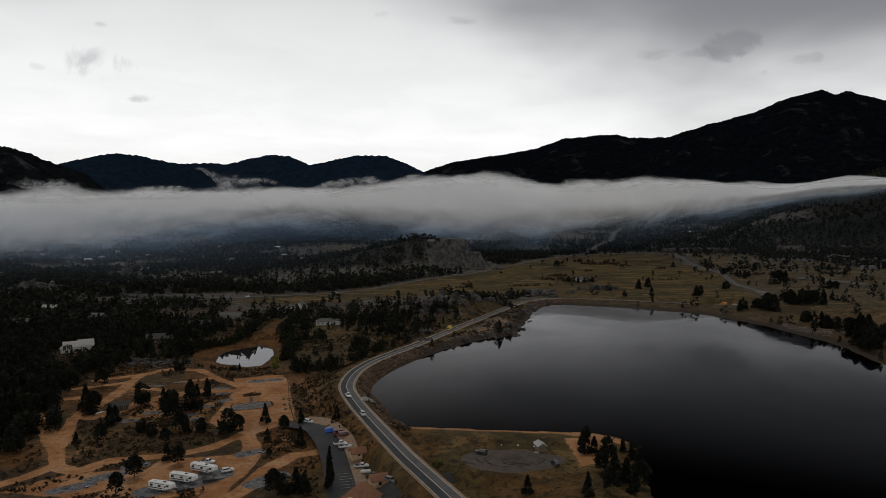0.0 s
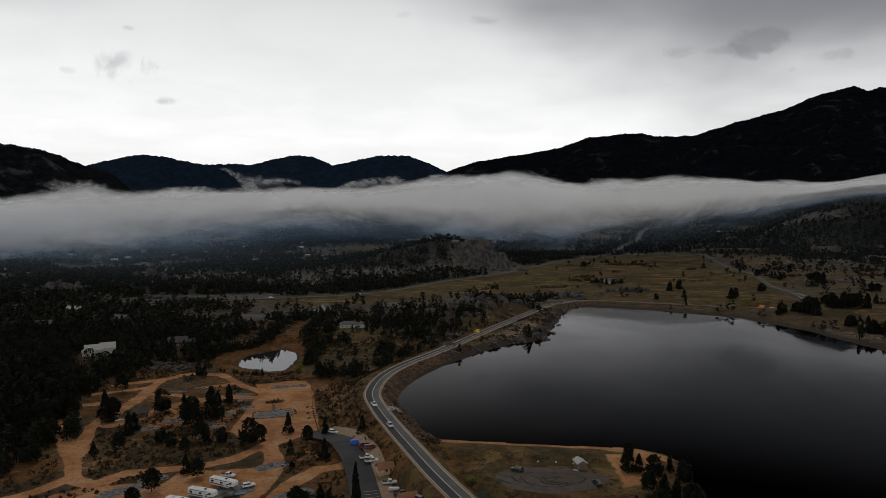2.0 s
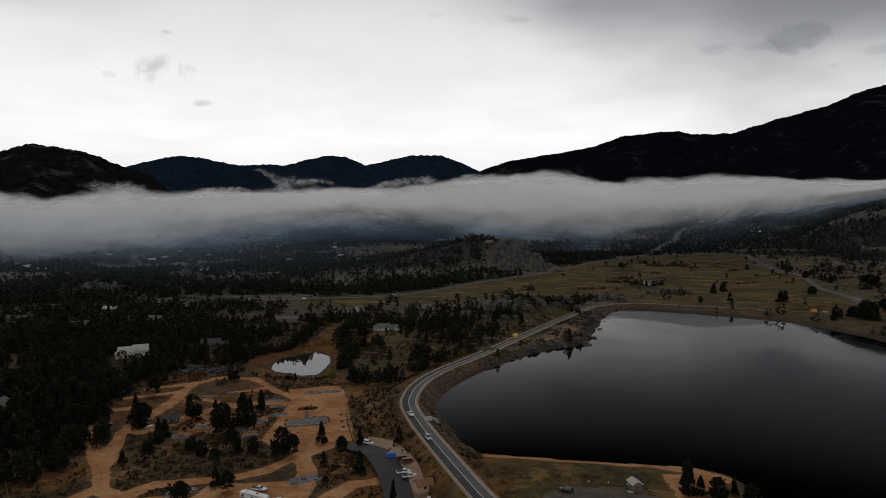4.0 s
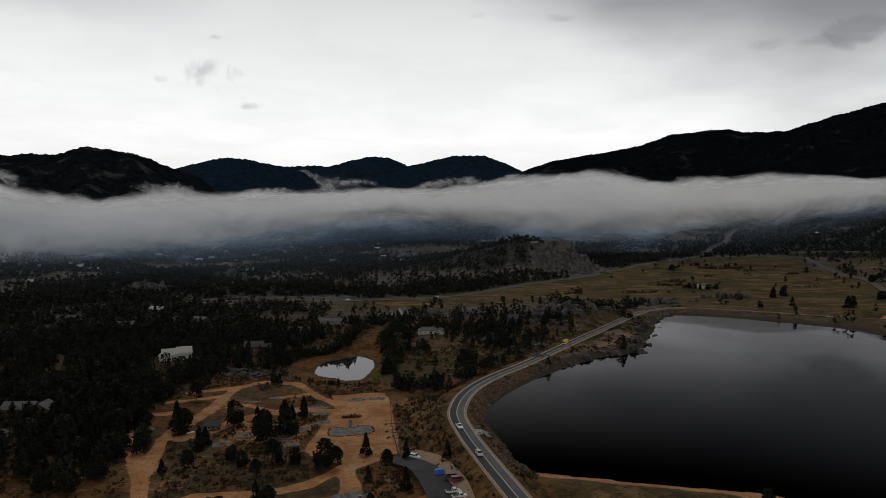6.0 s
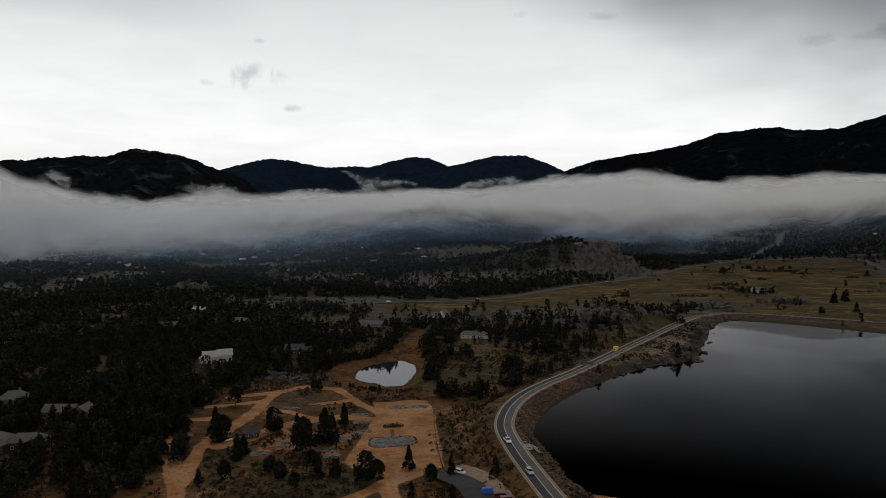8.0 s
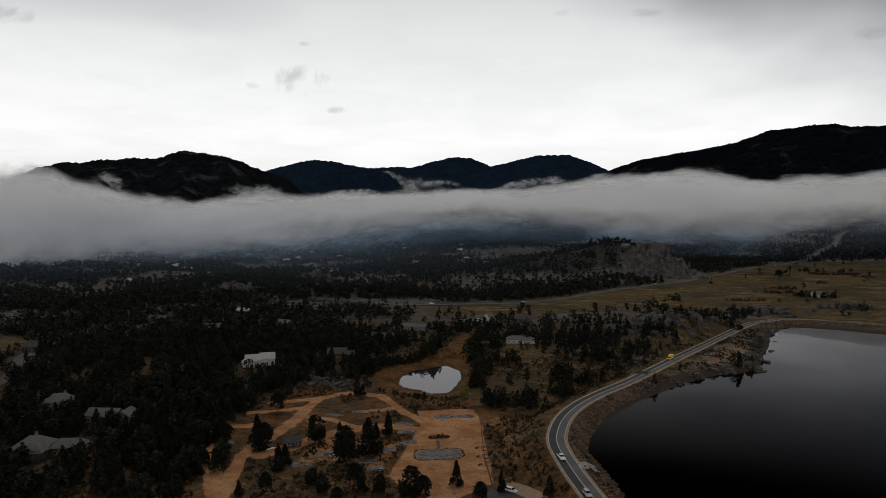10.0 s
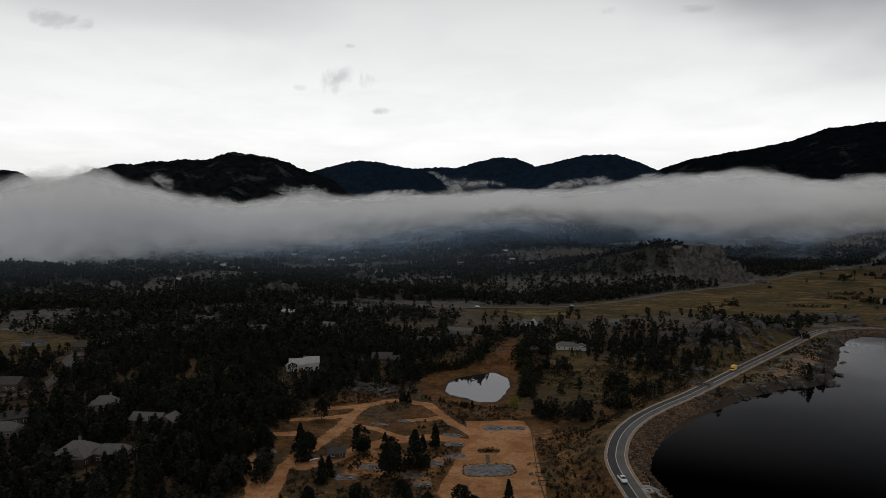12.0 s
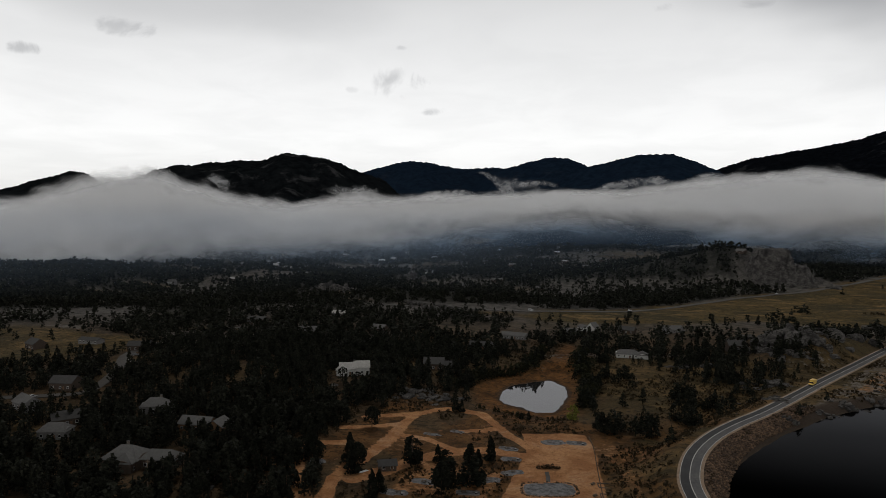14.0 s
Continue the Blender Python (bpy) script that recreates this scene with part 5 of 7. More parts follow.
def car(kind, paint, x, y, turn, label, group="", z=None):
    name, cat = {"suv": ("car", "car"), "sedan": ("car", "car"), "pickup": ("pickup_truck", "truck"), "van": ("van", "van"), "box": ("box_truck", "truck")}[kind]
    root = thing(name, x, y, turn, label, cat, group, z)
    L, W = {"suv": (4.8, 1.9), "sedan": (4.6, 1.8), "pickup": (5.7, 1.98), "van": (5.4, 2.0), "box": (6.6, 2.3)}[kind]
    h = L / 2
    low = {"suv": [(-h, 0.45), (-h, 1.0), (-h + 0.1, 1.12), (h - 1.2, 1.08), (h - 0.1, 0.95), (h, 0.75), (h, 0.42)],
           "sedan": [(-h, 0.4), (-h, 0.9), (-h + 0.2, 0.98), (h - 1.3, 0.92), (h - 0.1, 0.78), (h, 0.6), (h, 0.35)],
           "pickup": [(-h, 0.55), (-h, 1.12), (h - 1.5, 1.16), (h - 0.15, 1.06), (h, 0.9), (h, 0.5)],
           "van": [(-h, 0.45), (-h, 1.25), (h - 0.9, 1.2), (h - 0.1, 0.95), (h, 0.8), (h, 0.42)],
           "box": [(-h, 0.5), (-h, 0.95), (h - 1.1, 0.98), (h - 0.8, 1.2), (h - 0.1, 1.1), (h, 0.95), (h, 0.45)]}[kind]
    cab = {"suv": (-h + 0.08, -h + 0.35, h - 2.0, h - 1.3, 1.1, 1.75), "sedan": (-h + 0.6, -h + 1.15, h - 2.2, h - 1.3, 0.95, 1.42), "pickup": (-0.75, -0.55, h - 2.2, h - 1.55, 1.14, 1.86),
           "van": (-h + 0.05, -h + 0.15, h - 1.6, h - 0.9, 1.22, 2.05), "box": (h - 2.2, h - 2.1, h - 1.4, h - 0.9, 1.1, 2.1)}[kind]
    body = part("body", profile(low, -W / 2, W / 2, 0.06), paint, root)
    a, b, c, d, z0, z1 = cab
    part("cabin", profile([(a, z0), (b, z1), (c, z1), (d, z0)], -W / 2 + 0.05, W / 2 - 0.05, 0.04, 0.16), paint, root)
    for s in (-1, 1):
        y0 = s * (W / 2 - 0.1)
        mid = (b + c) / 2
        for u, v in ((b + 0.1, mid - 0.06), (mid + 0.06, c + 0.05)):
            bm = bmesh.new()
            e = 0.115
            q = [bm.verts.new((xx, s * (W / 2 - 0.05 - 0.16 * k + 0.012), z0 + (z1 - z0) * k)) for xx, k in ((u - 0.05, e), (v, e), (v, 0.85), (u, 0.85))]
            f = bm.faces.new(q)
            got = bmesh.ops.extrude_face_region(bm, geom=[f])
            bmesh.ops.translate(bm, verts=[g for g in got["geom"] if isinstance(g, bmesh.types.BMVert)], vec=(0, -s * 0.03, 0))
            part("side_window", bm, MAT_GLASS, root)
        part("headlight", boxed(h - 0.08, h + 0.015, y0 - 0.2 if s > 0 else y0, y0 if s > 0 else y0 + 0.2, 0.68, 0.84), MAT_LAMP, root)
        part("rear_light", boxed(-h - 0.015, -h + 0.05, y0 - 0.12 if s > 0 else y0, y0 if s > 0 else y0 + 0.12, 0.7, 0.95), MAT_REDLAMP, root)
    for p, q, nm, k in ((d, c, "windscreen", 1), (a, b, "rear_window", -1)):
        bm = bmesh.new()
        vs = [bm.verts.new((p + (q - p) * t + k * 0.03, yy * (W / 2 - 0.14 - 0.16 * t), z0 + (z1 - z0) * t + 0.02)) for t, yy in ((0.12, -1), (0.12, 1), (0.88, 1), (0.88, -1))]
        bm.faces.new(vs)
        got = bmesh.ops.extrude_face_region(bm, geom=bm.faces[:])
        bmesh.ops.translate(bm, verts=[g for g in got["geom"] if isinstance(g, bmesh.types.BMVert)], vec=(-k * 0.04, 0, 0))
        part(nm, bm, MAT_GLASS, root)
    if kind == "pickup":
        part("truck_bed", boxed(-h + 0.12, -0.85, -W / 2 + 0.14, W / 2 - 0.14, 1.08, 1.175), MAT_TRIM, root, "dark open load bed")
    if kind == "box":
        part("cargo_box", boxed(-h - 0.1, h - 2.25, -W / 2 - 0.05, W / 2 + 0.05, 0.9, 3.0, bevel=0.06), paint, root)
    part("bumper", boxed(h - 0.05, h + 0.1, -W / 2 + 0.1, W / 2 - 0.1, 0.4, 0.6, bevel=0.03), MAT_TRIM, root)
    part("bumper", boxed(-h - 0.1, -h + 0.05, -W / 2 + 0.1, W / 2 - 0.1, 0.42, 0.62, bevel=0.03), MAT_TRIM, root)
    wheels(root, (-h + 0.95, h - 0.95), W / 2, 0.36)
    return root


MAT_RVWHITE = surface("trailer_skin", (0.6, 0.6, 0.58), (0.76, 0.76, 0.75), 0.7, 0.4, spec=0.4)
MAT_STRIPE = surface("trailer_stripe", (0.06, 0.05, 0.045), (0.12, 0.1, 0.09), 1, 0.5)
MAT_ALLOY = surface("alloy", (0.3, 0.3, 0.3), (0.42, 0.42, 0.42), 2, 0.4, metal=0.7)


def trailer(x, y, turn, length, label):
    root = thing("camper_trailer", x, y, turn, label, "trailer", "campers on the gravel pitch")
    h, w = length / 2, 1.22
    body = part("body", profile([(-h, 0.7), (-h, 3.2), (h - 2.4, 3.25), (h - 0.5, 3.3), (h, 2.9), (h + 0.1, 1.7), (h - 0.3, 1.5), (h - 2.2, 1.5), (h - 2.5, 0.7)], -w, w, 0.12), MAT_RVWHITE, root)
    for s in (-1, 1):
        for u, v, lo, hi in ((-h + 0.9, -h + 2.1, 1.75, 2.5), (-0.6, 0.6, 1.8, 2.5), (h - 2.0, h - 1.0, 2.1, 2.7)):
            f = part("window_frame", boxed(u, v, s * w - 0.03, s * w + 0.03, lo, hi), MAT_TRIM, body)
        part("stripe", boxed(-h + 0.3, h - 2.6, s * w - 0.015, s * w + 0.015, 1.15, 1.5), MAT_STRIPE, body, "dark swept stripe")
        part("stripe", profile([(h - 3.2, 1.6), (h - 1.7, 2.2), (h - 0.7, 3.0), (h - 0.9, 3.05), (h - 2.2, 2.4), (h - 3.6, 1.8)], s * w - 0.014, s * w + 0.014), MAT_STRIPE, body, "dark swept stripe")
    part("door", boxed(1.2, 1.95, -w - 0.03, -w + 0.03, 0.95, 2.75), MAT_RVWHITE, root)
    part("slide_out", boxed(-h + 2.6, -h + 5.4, w - 0.05, w + 0.7, 1.0, 2.95, bevel=0.05), MAT_RVWHITE, root)
    part("awning", rod(bmesh.new(), (-h + 1.2, -w - 0.12, 2.95), (h - 2.8, -w - 0.12, 2.95), 0.1), MAT_STRIPE, root)
    for u in (-h + 2.0, 0.8):
        part("roof_vent", boxed(u, u + 0.9, -0.35, 0.35, 3.2, 3.5, bevel=0.06), MAT_TRIM if u > 0 else MAT_RVWHITE, root)
    wheels(root, (-0.9, 0.05), w, 0.38)
    part("landing_leg", boxed(h - 2.0, h - 1.85, -0.5, -0.35, 0, 1.55), MAT_ALLOY, root)
    part("landing_leg", boxed(h - 2.0, h - 1.85, 0.35, 0.5, 0, 1.55), MAT_ALLOY, root)
    return root


# ---------------------------------------------------------------- houses
def hue(name, col, rough=0.85, scale=0.8):
    return surface(name, tuple(c * 0.72 for c in col), col, scale, rough, bump=0.3)


WALL = {"tan": hue("tan_stucco", (0.55, 0.4, 0.25)), "white": hue("white_siding", (0.5, 0.5, 0.48)), "brown": hue("brown_boards", (0.075, 0.055, 0.042)), "grey": hue("grey_boards", (0.2, 0.195, 0.19)),
        "log": hue("log_wall", (0.2, 0.115, 0.06)), "stone": hue("stone_wall", (0.15, 0.13, 0.11))}
ROOF = {"pale": hue("pale_metal_roof", (0.4, 0.39, 0.365), 0.5), "brown": hue("brown_shingle", (0.26, 0.125, 0.07)), "grey": hue("grey_shingle", (0.125, 0.122, 0.118)), "dark": hue("dark_shingle", (0.06, 0.058, 0.056)),
        "white": hue("white_roof", (0.7, 0.7, 0.7), 0.5)}
MAT_FRAME = surface("window_frame", (0.5, 0.5, 0.48), (0.7, 0.7, 0.68), 2, 0.6)
MAT_DOOR = surface("door_wood", (0.1, 0.06, 0.035), (0.17, 0.1, 0.06), 1.5, 0.6)


def wing(root, x, y, length, depth_, h, rise, wall, roof, along=True, windows=3, storeys=1, hip=0.0):
    """One block of a house: walls with gables, two roof slopes with eaves, windows on the long sides."""
    l, d = length / 2, depth_ / 2
    turn = Matrix.Translation((x, y, 0)) @ (Matrix.Identity(4) if along else Matrix.Rotation(math.pi / 2, 4, "Z"))

    def set_part(name, bm, m, par, label=""):
        bmesh.ops.transform(bm, matrix=turn, verts=bm.verts)
        return part(name, bm, m, par, label)
    bm = bmesh.new()
    ends = []
    for u in (-l, l):
        ends.append([bm.verts.new(p) for p in ((u, -d, -1.5), (u, d, -1.5), (u, d, h), (u, 0, h + rise * (1 - hip)), (u, -d, h))])
    for k in range(5):
        j = (k + 1) % 5
        bm.faces.new((ends[0][k], ends[0][j], ends[1][j], ends[1][k]))
    bm.faces.new(ends[0])
    bm.faces.new(ends[1][::-1])
    body = set_part("wall", bm, wall, root)
    eave, lip, t = 0.55, 0.5, 0.22
    roof_ob = None
    for s in (-1, 1):
        bm = bmesh.new()
        drop = rise * eave / d
        in_ = hip * d
        top = [(-l - lip + in_ * 1.2, 0, h + rise + 0.06), (l + lip - in_ * 1.2, 0, h + rise + 0.06), (l + lip, s * (d + eave), h - drop + 0.06), (-l - lip, s * (d + eave), h - drop + 0.06)]
        vs = [bm.verts.new(p) for p in top] + [bm.verts.new((p[0], p[1], p[2] + t)) for p in top]
        for f in ((0, 1, 2, 3), (4, 5, 6, 7), (0, 1, 5, 4), (1, 2, 6, 5), (2, 3, 7, 6), (3, 0, 4, 7)):
            bm.faces.new([vs[i] for i in f])
        roof_ob = set_part("roof", bm, roof, root)
        if hip:
            bm = bmesh.new()
            e = s * (l + lip)
            tri = [(e - s * in_ * 1.2, 0, h + rise + 0.06 + t), (e, -d - eave, h - drop + 0.06), (e, d + eave, h - drop + 0.06), (e - s * in_ * 1.2, 0, h + rise)]
            vs = [bm.verts.new(p) for p in tri]
            for f in ((0, 1, 2), (1, 2, 3), (0, 1, 3), (0, 2, 3)):
                bm.faces.new([vs[i] for i in f])
            set_part("roof", bm, roof, root)
    for st in range(storeys):
        z0 = 0.9 + st * (h / storeys)
        for s in (-1, 1):
            for k in range(windows):
                u = -l + (k + 0.5) * length / windows
                fr = set_part("window", boxed(u - 0.65, u + 0.65, s * d - 0.04, s * d + 0.05, z0, z0 + 1.35), MAT_FRAME, root)
                set_part("pane", boxed(u - 0.54, u + 0.54, s * d + s * 0.03 - 0.03, s * d + s * 0.03 + 0.04, z0 + 0.12, z0 + 1.23), MAT_GLASS, fr)
    return body


def house(x, y, turn, label, wings, wall, roof, chimney=None, door=True, group="", name="house", z=None):
    root = thing(name, x, y, turn, label, "house" if name != "lodge" else "lodge", group, z)
    for w in wings:
        wing(root, *w[:6], WALL[wall], ROOF[roof], *w[6:])
    w = wings[0]
    if door:
        yy = w[1] - w[3] / 2
        part("door", boxed(w[0] + 0.9 + 0.35, w[0] + 2.2, yy - 0.06, yy + 0.05, 0.05, 2.1), MAT_DOOR, root)
    if chimney:
        cx, cy, ch = chimney
        ob = part("chimney", boxed(cx - 0.45, cx + 0.45, cy - 0.45, cy + 0.45, 1.0, ch), WALL["stone"], root)
        part("cap", boxed(cx - 0.55, cx + 0.55, cy - 0.55, cy + 0.55, ch, ch + 0.15), ROOF["dark"], ob)
    return root
# ---------------------------------------------------------------- camp drive, office and parked vehicles
ribbon("camp_drive", DRIVE, -4.6, 5.6, 0.1, MAT_ASPHALT)
tagged(bpy.data.objects["camp_drive"], "dark asphalt camp drive and parking lot", "drive", kind="structure")
ribbon("verge", DRIVE, -9.6, -4.7, 0.1, MAT_SHOULDER, bpy.data.objects["camp_drive"], drape=True)
ribbon("lane", LANE, -3.2, 3.2, 0.15, MAT_FARROAD)
tagged(bpy.data.objects["lane"], "grey lane past the wooded houses", "road", kind="structure")

ribbon("upper_lot", [(-20.5, 224), (-17, 215), (-13.5, 203)], -3.2, 3.2, 0.1, MAT_ASPHALT, bpy.data.objects["camp_drive"], drape=True)
house(-33.2, 254, 25, "small tan camp building with a brown gable roof", [(0, 0, 5.6, 4.0, 2.3, 1.4, True, 1)], "tan", "brown")
house(-22.6, 228, 22, "small tan camp office with a brown gable roof", [(0, 0, 5.8, 4.8, 2.7, 1.5, True, 1), (2.0, -2.9, 2.0, 1.8, 2.1, 0.8, False, 0)], "tan", "brown")
house(-27.0, 212, 60, "camp store with a steep brown hipped roof", [(0, 0, 11, 9, 3.0, 4.2, True, 3, 1, 0.6)], "tan", "brown")
car("suv", PAINT["white"], -62.5, 303.5, -25, "white car parked by the camp drive")
tarp = thing("tarp_covered_cart", -49, 281, 15, "boxy cart under a bright blue tarpaulin", "cart")
part("tarp", profile([(-1.9, 0.35), (-1.8, 1.9), (-1.2, 2.2), (1.1, 2.25), (1.8, 1.8), (1.95, 0.3)], -1.0, 1.0, 0.12, 0.15), PAINT["blue"], tarp)
wheels(tarp, (-0.9, 0.9), 0.95, 0.3)
car("van", PAINT["maroon"], -43.8, 276.5, 20, "dark red van parked beside the camp drive", "vehicles along the camp drive")
car("van", PAINT["maroon"], -41.2, 273.0, 20, "dark red van parked beside the camp drive", "vehicles along the camp drive")
car("pickup", PAINT["white"], -41.8, 266.5, 18, "white pickup truck parked beside the camp drive", "vehicles along the camp drive")
car("pickup", PAINT["white"], -39.2, 262.8, 18, "white pickup truck parked beside the camp drive", "vehicles along the camp drive")
car("pickup", PAINT["white"], -30.6, 246.5, 12, "white pickup truck parked by a tan building", "vehicles along the camp drive")
tank = thing("propane_tank", -28.4, 240.2, 8, "white propane tank on short legs", "tank")
part("vessel", rod(rod(rod(bmesh.new(), (-1.6, 0, 1.0), (1.6, 0, 1.0), 0.6, 12), (1.6, 0, 1.0), (1.95, 0, 1.0), 0.6, 12, 0.25), (-1.6, 0, 1.0), (-1.95, 0, 1.0), 0.6, 12, 0.25), PAINT["white"], tank)
for sx in (-1.1, 1.1):
    part("leg", boxed(sx - 0.1, sx + 0.1, -0.4, 0.4, 0, 0.55), MAT_ALLOY, tank)
car("pickup", PAINT["black"], -25.2, 236.4, 15, "black pickup truck parked on the bank", "vehicles along the camp drive")
car("suv", PAINT["black"], -19.9, 228.6, -40, "black car parked on the bank", "vehicles along the camp drive")
car("suv", PAINT["grey"], -18.0, 225.4, -40, "grey car parked on the bank", "vehicles along the camp drive")
car("suv", PAINT["maroon"], -30.2, 214, 110, "dark red car beside the camp store", "vehicles along the camp drive")
for k in range(6):
    bm = boxed(-2.4, 2.4, -0.06, 0.06, 0, 0.02)
    ob = part("bay_line", bm, MAT_LINE, bpy.data.objects["camp_drive"])
    bx, by = -36.5 + k * 0.75, 239.5 - k * 2.7
    ob.matrix_basis = pose(bx, by, land_at(bx, by) + 0.42, 0, 0, 16)

# campers on the pitch
trailer(-90.5, 246.0, -23.5, 11.5, "long white camper trailer with dark stripes")
trailer(-94.6, 237.0, -19, 11.0, "white camper trailer with dark swept stripes")
trailer(-99.2, 229.0, -19, 10.0, "white camper trailer with brown graphics")
car("pickup", PAINT["white"], -92.6, 256.0, -10, "white pickup truck with a dark open bed", "vehicles on the pitch")
car("suv", PAINT["white"], -81.5, 246.0, 35, "white car parked beside a camper", "vehicles on the pitch")
car("pickup", PAINT["black"], -84.5, 236.6, 25, "black pickup truck between campers", "vehicles on the pitch")
car("pickup", PAINT["black"], -90.5, 228.0, 30, "black pickup truck between campers", "vehicles on the pitch")

# ---------------------------------------------------------------- road traffic and the lakeside turnaround
car("pickup", PAINT["white"], -46.4, 319.5, 292, "white pickup truck driving along the lakeside road", z=3.28)
car("suv", PAINT["silver"], -35.2, 288.0, 292, "silver car driving along the lakeside road", z=3.28)
car("box", PAINT["yellow"], 5.0, 522.0, 248, "yellow box truck driving along the lakeside road", z=3.28)
car("box", PAINT["orange"], 295, 689.5, 180, "orange truck on the road across the dam", z=3.3)
car("sedan", PAINT["white"], 306, 688.5, 180, "white car behind an orange truck on the dam", z=3.3)
car("suv", PAINT["white"], -140.5, 858.0, 25, "white car on the far highway")

MAT_TURN = surface("turnaround_grit", (0.055, 0.044, 0.036), (0.11, 0.088, 0.072), 0.3, 0.95, local=False)
MAT_SKID = surface("skid_marks", (0.009, 0.008, 0.008), (0.022, 0.02, 0.018), 0.5, 0.95, local=False)


def disc(name, cx, cy, rx, ry, lift, mat, parent=None, inner=0.0):
    bm = bmesh.new()
    n = 56
    rings = []
    steps_ = [1.0, inner] if inner else [1.0, 0.66, 0.33]
    for q in steps_:
        ring = []
        for k in range(n):
            a = 2 * math.pi * k / n
            w = 1 + 0.05 * math.sin(3 * a + 1) + 0.03 * math.sin(7 * a)
            x, y = cx + rx * q * w * math.cos(a), cy + ry * q * w * math.sin(a)
            ring.append(bm.verts.new((x, y, land_at(x, y) + lift)))
        rings.append(ring)
    for a, b in zip(rings, rings[1:]):
        for k in range(n):
            bm.faces.new((a[k], a[(k + 1) % n], b[(k + 1) % n], b[k]))
    if not inner:
        bm.faces.new(rings[-1])
    for v in rings[0]:
        v.co.z -= lift * 0.9
    me = bpy.data.meshes.new(name)
    bmesh.ops.recalc_face_normals(bm, faces=bm.faces)
    bm.to_mesh(me)
    me.materials.append(mat)
    ob = new(name, me)
    if parent:
        ob.parent = parent
    return ob


turnaround = tagged(disc("turnaround", 25.5, 238.5, 19, 11.5, 0.25, MAT_TURN), "round grey grit turnaround with tyre marks", "turnaround", kind="structure")
for cx, cy, rx, ry in ((28, 237, 7.5, 4.6), (27.5, 236.8, 6.6, 3.9), (28.5, 237.2, 5.0, 3.0), (24, 241.5, 6.0, 3.4), (28.5, 236.6, 3.4, 2.1), (20, 239, 9.0, 5.4), (30, 238.5, 8.6, 5.2), (26, 238, 12.5, 7.6), (28.2, 237, 2.2, 1.4)):
    disc("tyre_mark", cx, cy, rx, ry, 0.3, MAT_SKID, turnaround, 0.84)
ribbon("spur", [(-3, 220), (2, 227), (10, 236)], -2.8, 2.8, 0.22, MAT_ASPHALT, turnaround, drape=True)
car("suv", PAINT["black"], 14.5, 245.0, 150, "dark car parked at the edge of the turnaround", z=1.45)
car("suv", PAINT["black"], 40.5, 234.0, 105, "black car parked on the turnaround", z=1.45)
hut = thing("hut", 37.5, 249.5, 12, "small pale lakeside toilet hut with a vent pipe", "hut")
part("wall", profile([(-1.6, -0.3), (-1.6, 2.3), (0, 3.2), (1.6, 2.3), (1.6, -0.3)], -2.2, 2.2), WALL["stone"], hut)
for s in (-1, 1):
    part("roof", profile([(0, 3.25), (s * 2.05, 2.15), (s * 2.05, 2.33), (0, 3.43)], -2.6, 2.6), ROOF["pale"], hut)
part("vent_pipe", rod(bmesh.new(), (1.2, 1.6, 2), (1.2, 1.6, 5.0), 0.14), MAT_TRIM, hut)
part("door", boxed(-0.5, 0.5, -2.26, -2.18, 0, 2.0), MAT_DOOR, hut)
part("path", boxed(-3.2, -1.7, -4.2, -1.4, 0.02, 0.1), MAT_LINE, hut, "pale concrete apron")
for sx, sy in ((22.6, 250.5), (29.0, 250.2), (35.0, 249.0)):
    sign = thing("sign_post", sx, sy, 0, "small white sign on a thin post", "sign", "signs by the turnaround")
    part("post", rod(bmesh.new(), (0, 0, -0.2), (0, 0, 2.0), 0.06), MAT_BARK, sign)
    part("board", boxed(-0.24, 0.24, -0.07, -0.03, 1.5, 1.95), PAINT["white"], sign)

# concrete water intake by the road
intake = thing("water_intake", -37.5, 314.0, 20, "small concrete intake with rails beside the road", "intake", z=3.1)
MAT_CONCRETE = surface("concrete", (0.26, 0.25, 0.235), (0.38, 0.37, 0.35), 0.6, 0.9)
part("slab", profile([(-2.0, -1.2), (-2.0, 0.25), (1.0, 0.25), (5.0, -1.6), (5.0, -2.2)], -2.6, 2.6), MAT_CONCRETE, intake)
for s in (-1, 1):
    part("side_wall", profile([(-2.0, 0.2), (-2.0, 0.9), (1.0, 0.9), (5.0, -1.0), (5.0, -1.7), (1.0, 0.2)], s * 2.6 - 0.15, s * 2.6 + 0.15), MAT_CONCRETE, intake)
    part("rail", rod(rod(rod(bmesh.new(), (-2, s * 2.6, 0.9), (-2, s * 2.6, 1.9), 0.05), (1, s * 2.6, 0.9), (1, s * 2.6, 1.9), 0.05), (-2, s * 2.6, 1.9), (1, s * 2.6, 1.9), 0.05), MAT_ALLOY, intake)

# ---------------------------------------------------------------- houses among the pines
house(-247.5, 442, 32, "long white house with a pale metal roof", [(-3.4, -0.4, 9, 8, 4.0, 3.0, True, 3, 1), (5.4, 0.8, 9, 8, 4.4, 3.2, True, 3, 1), (-6.2, -3.6, 4.6, 7, 3.6, 2.6, False, 2, 1)], "white", "pale", (1, 0.8, 8.2))
house(-216, 492, 20, "brown wooden house with a dark roof", [(0, 0, 13, 10, 4.0, 3.2, True, 3), (9.5, -1, 8, 7, 3.0, 2.2, True, 2)], "brown", "dark")
house(-103, 590, 8, "low white-walled house with a grey hipped roof", [(-3, 0, 16, 9, 3.0, 2.4, True, 4, 1, 0.7), (7.5, -2.5, 7, 8, 3.0, 2.4, False, 2, 1, 0.7)], "white", "grey", (2, 0, 6.5))
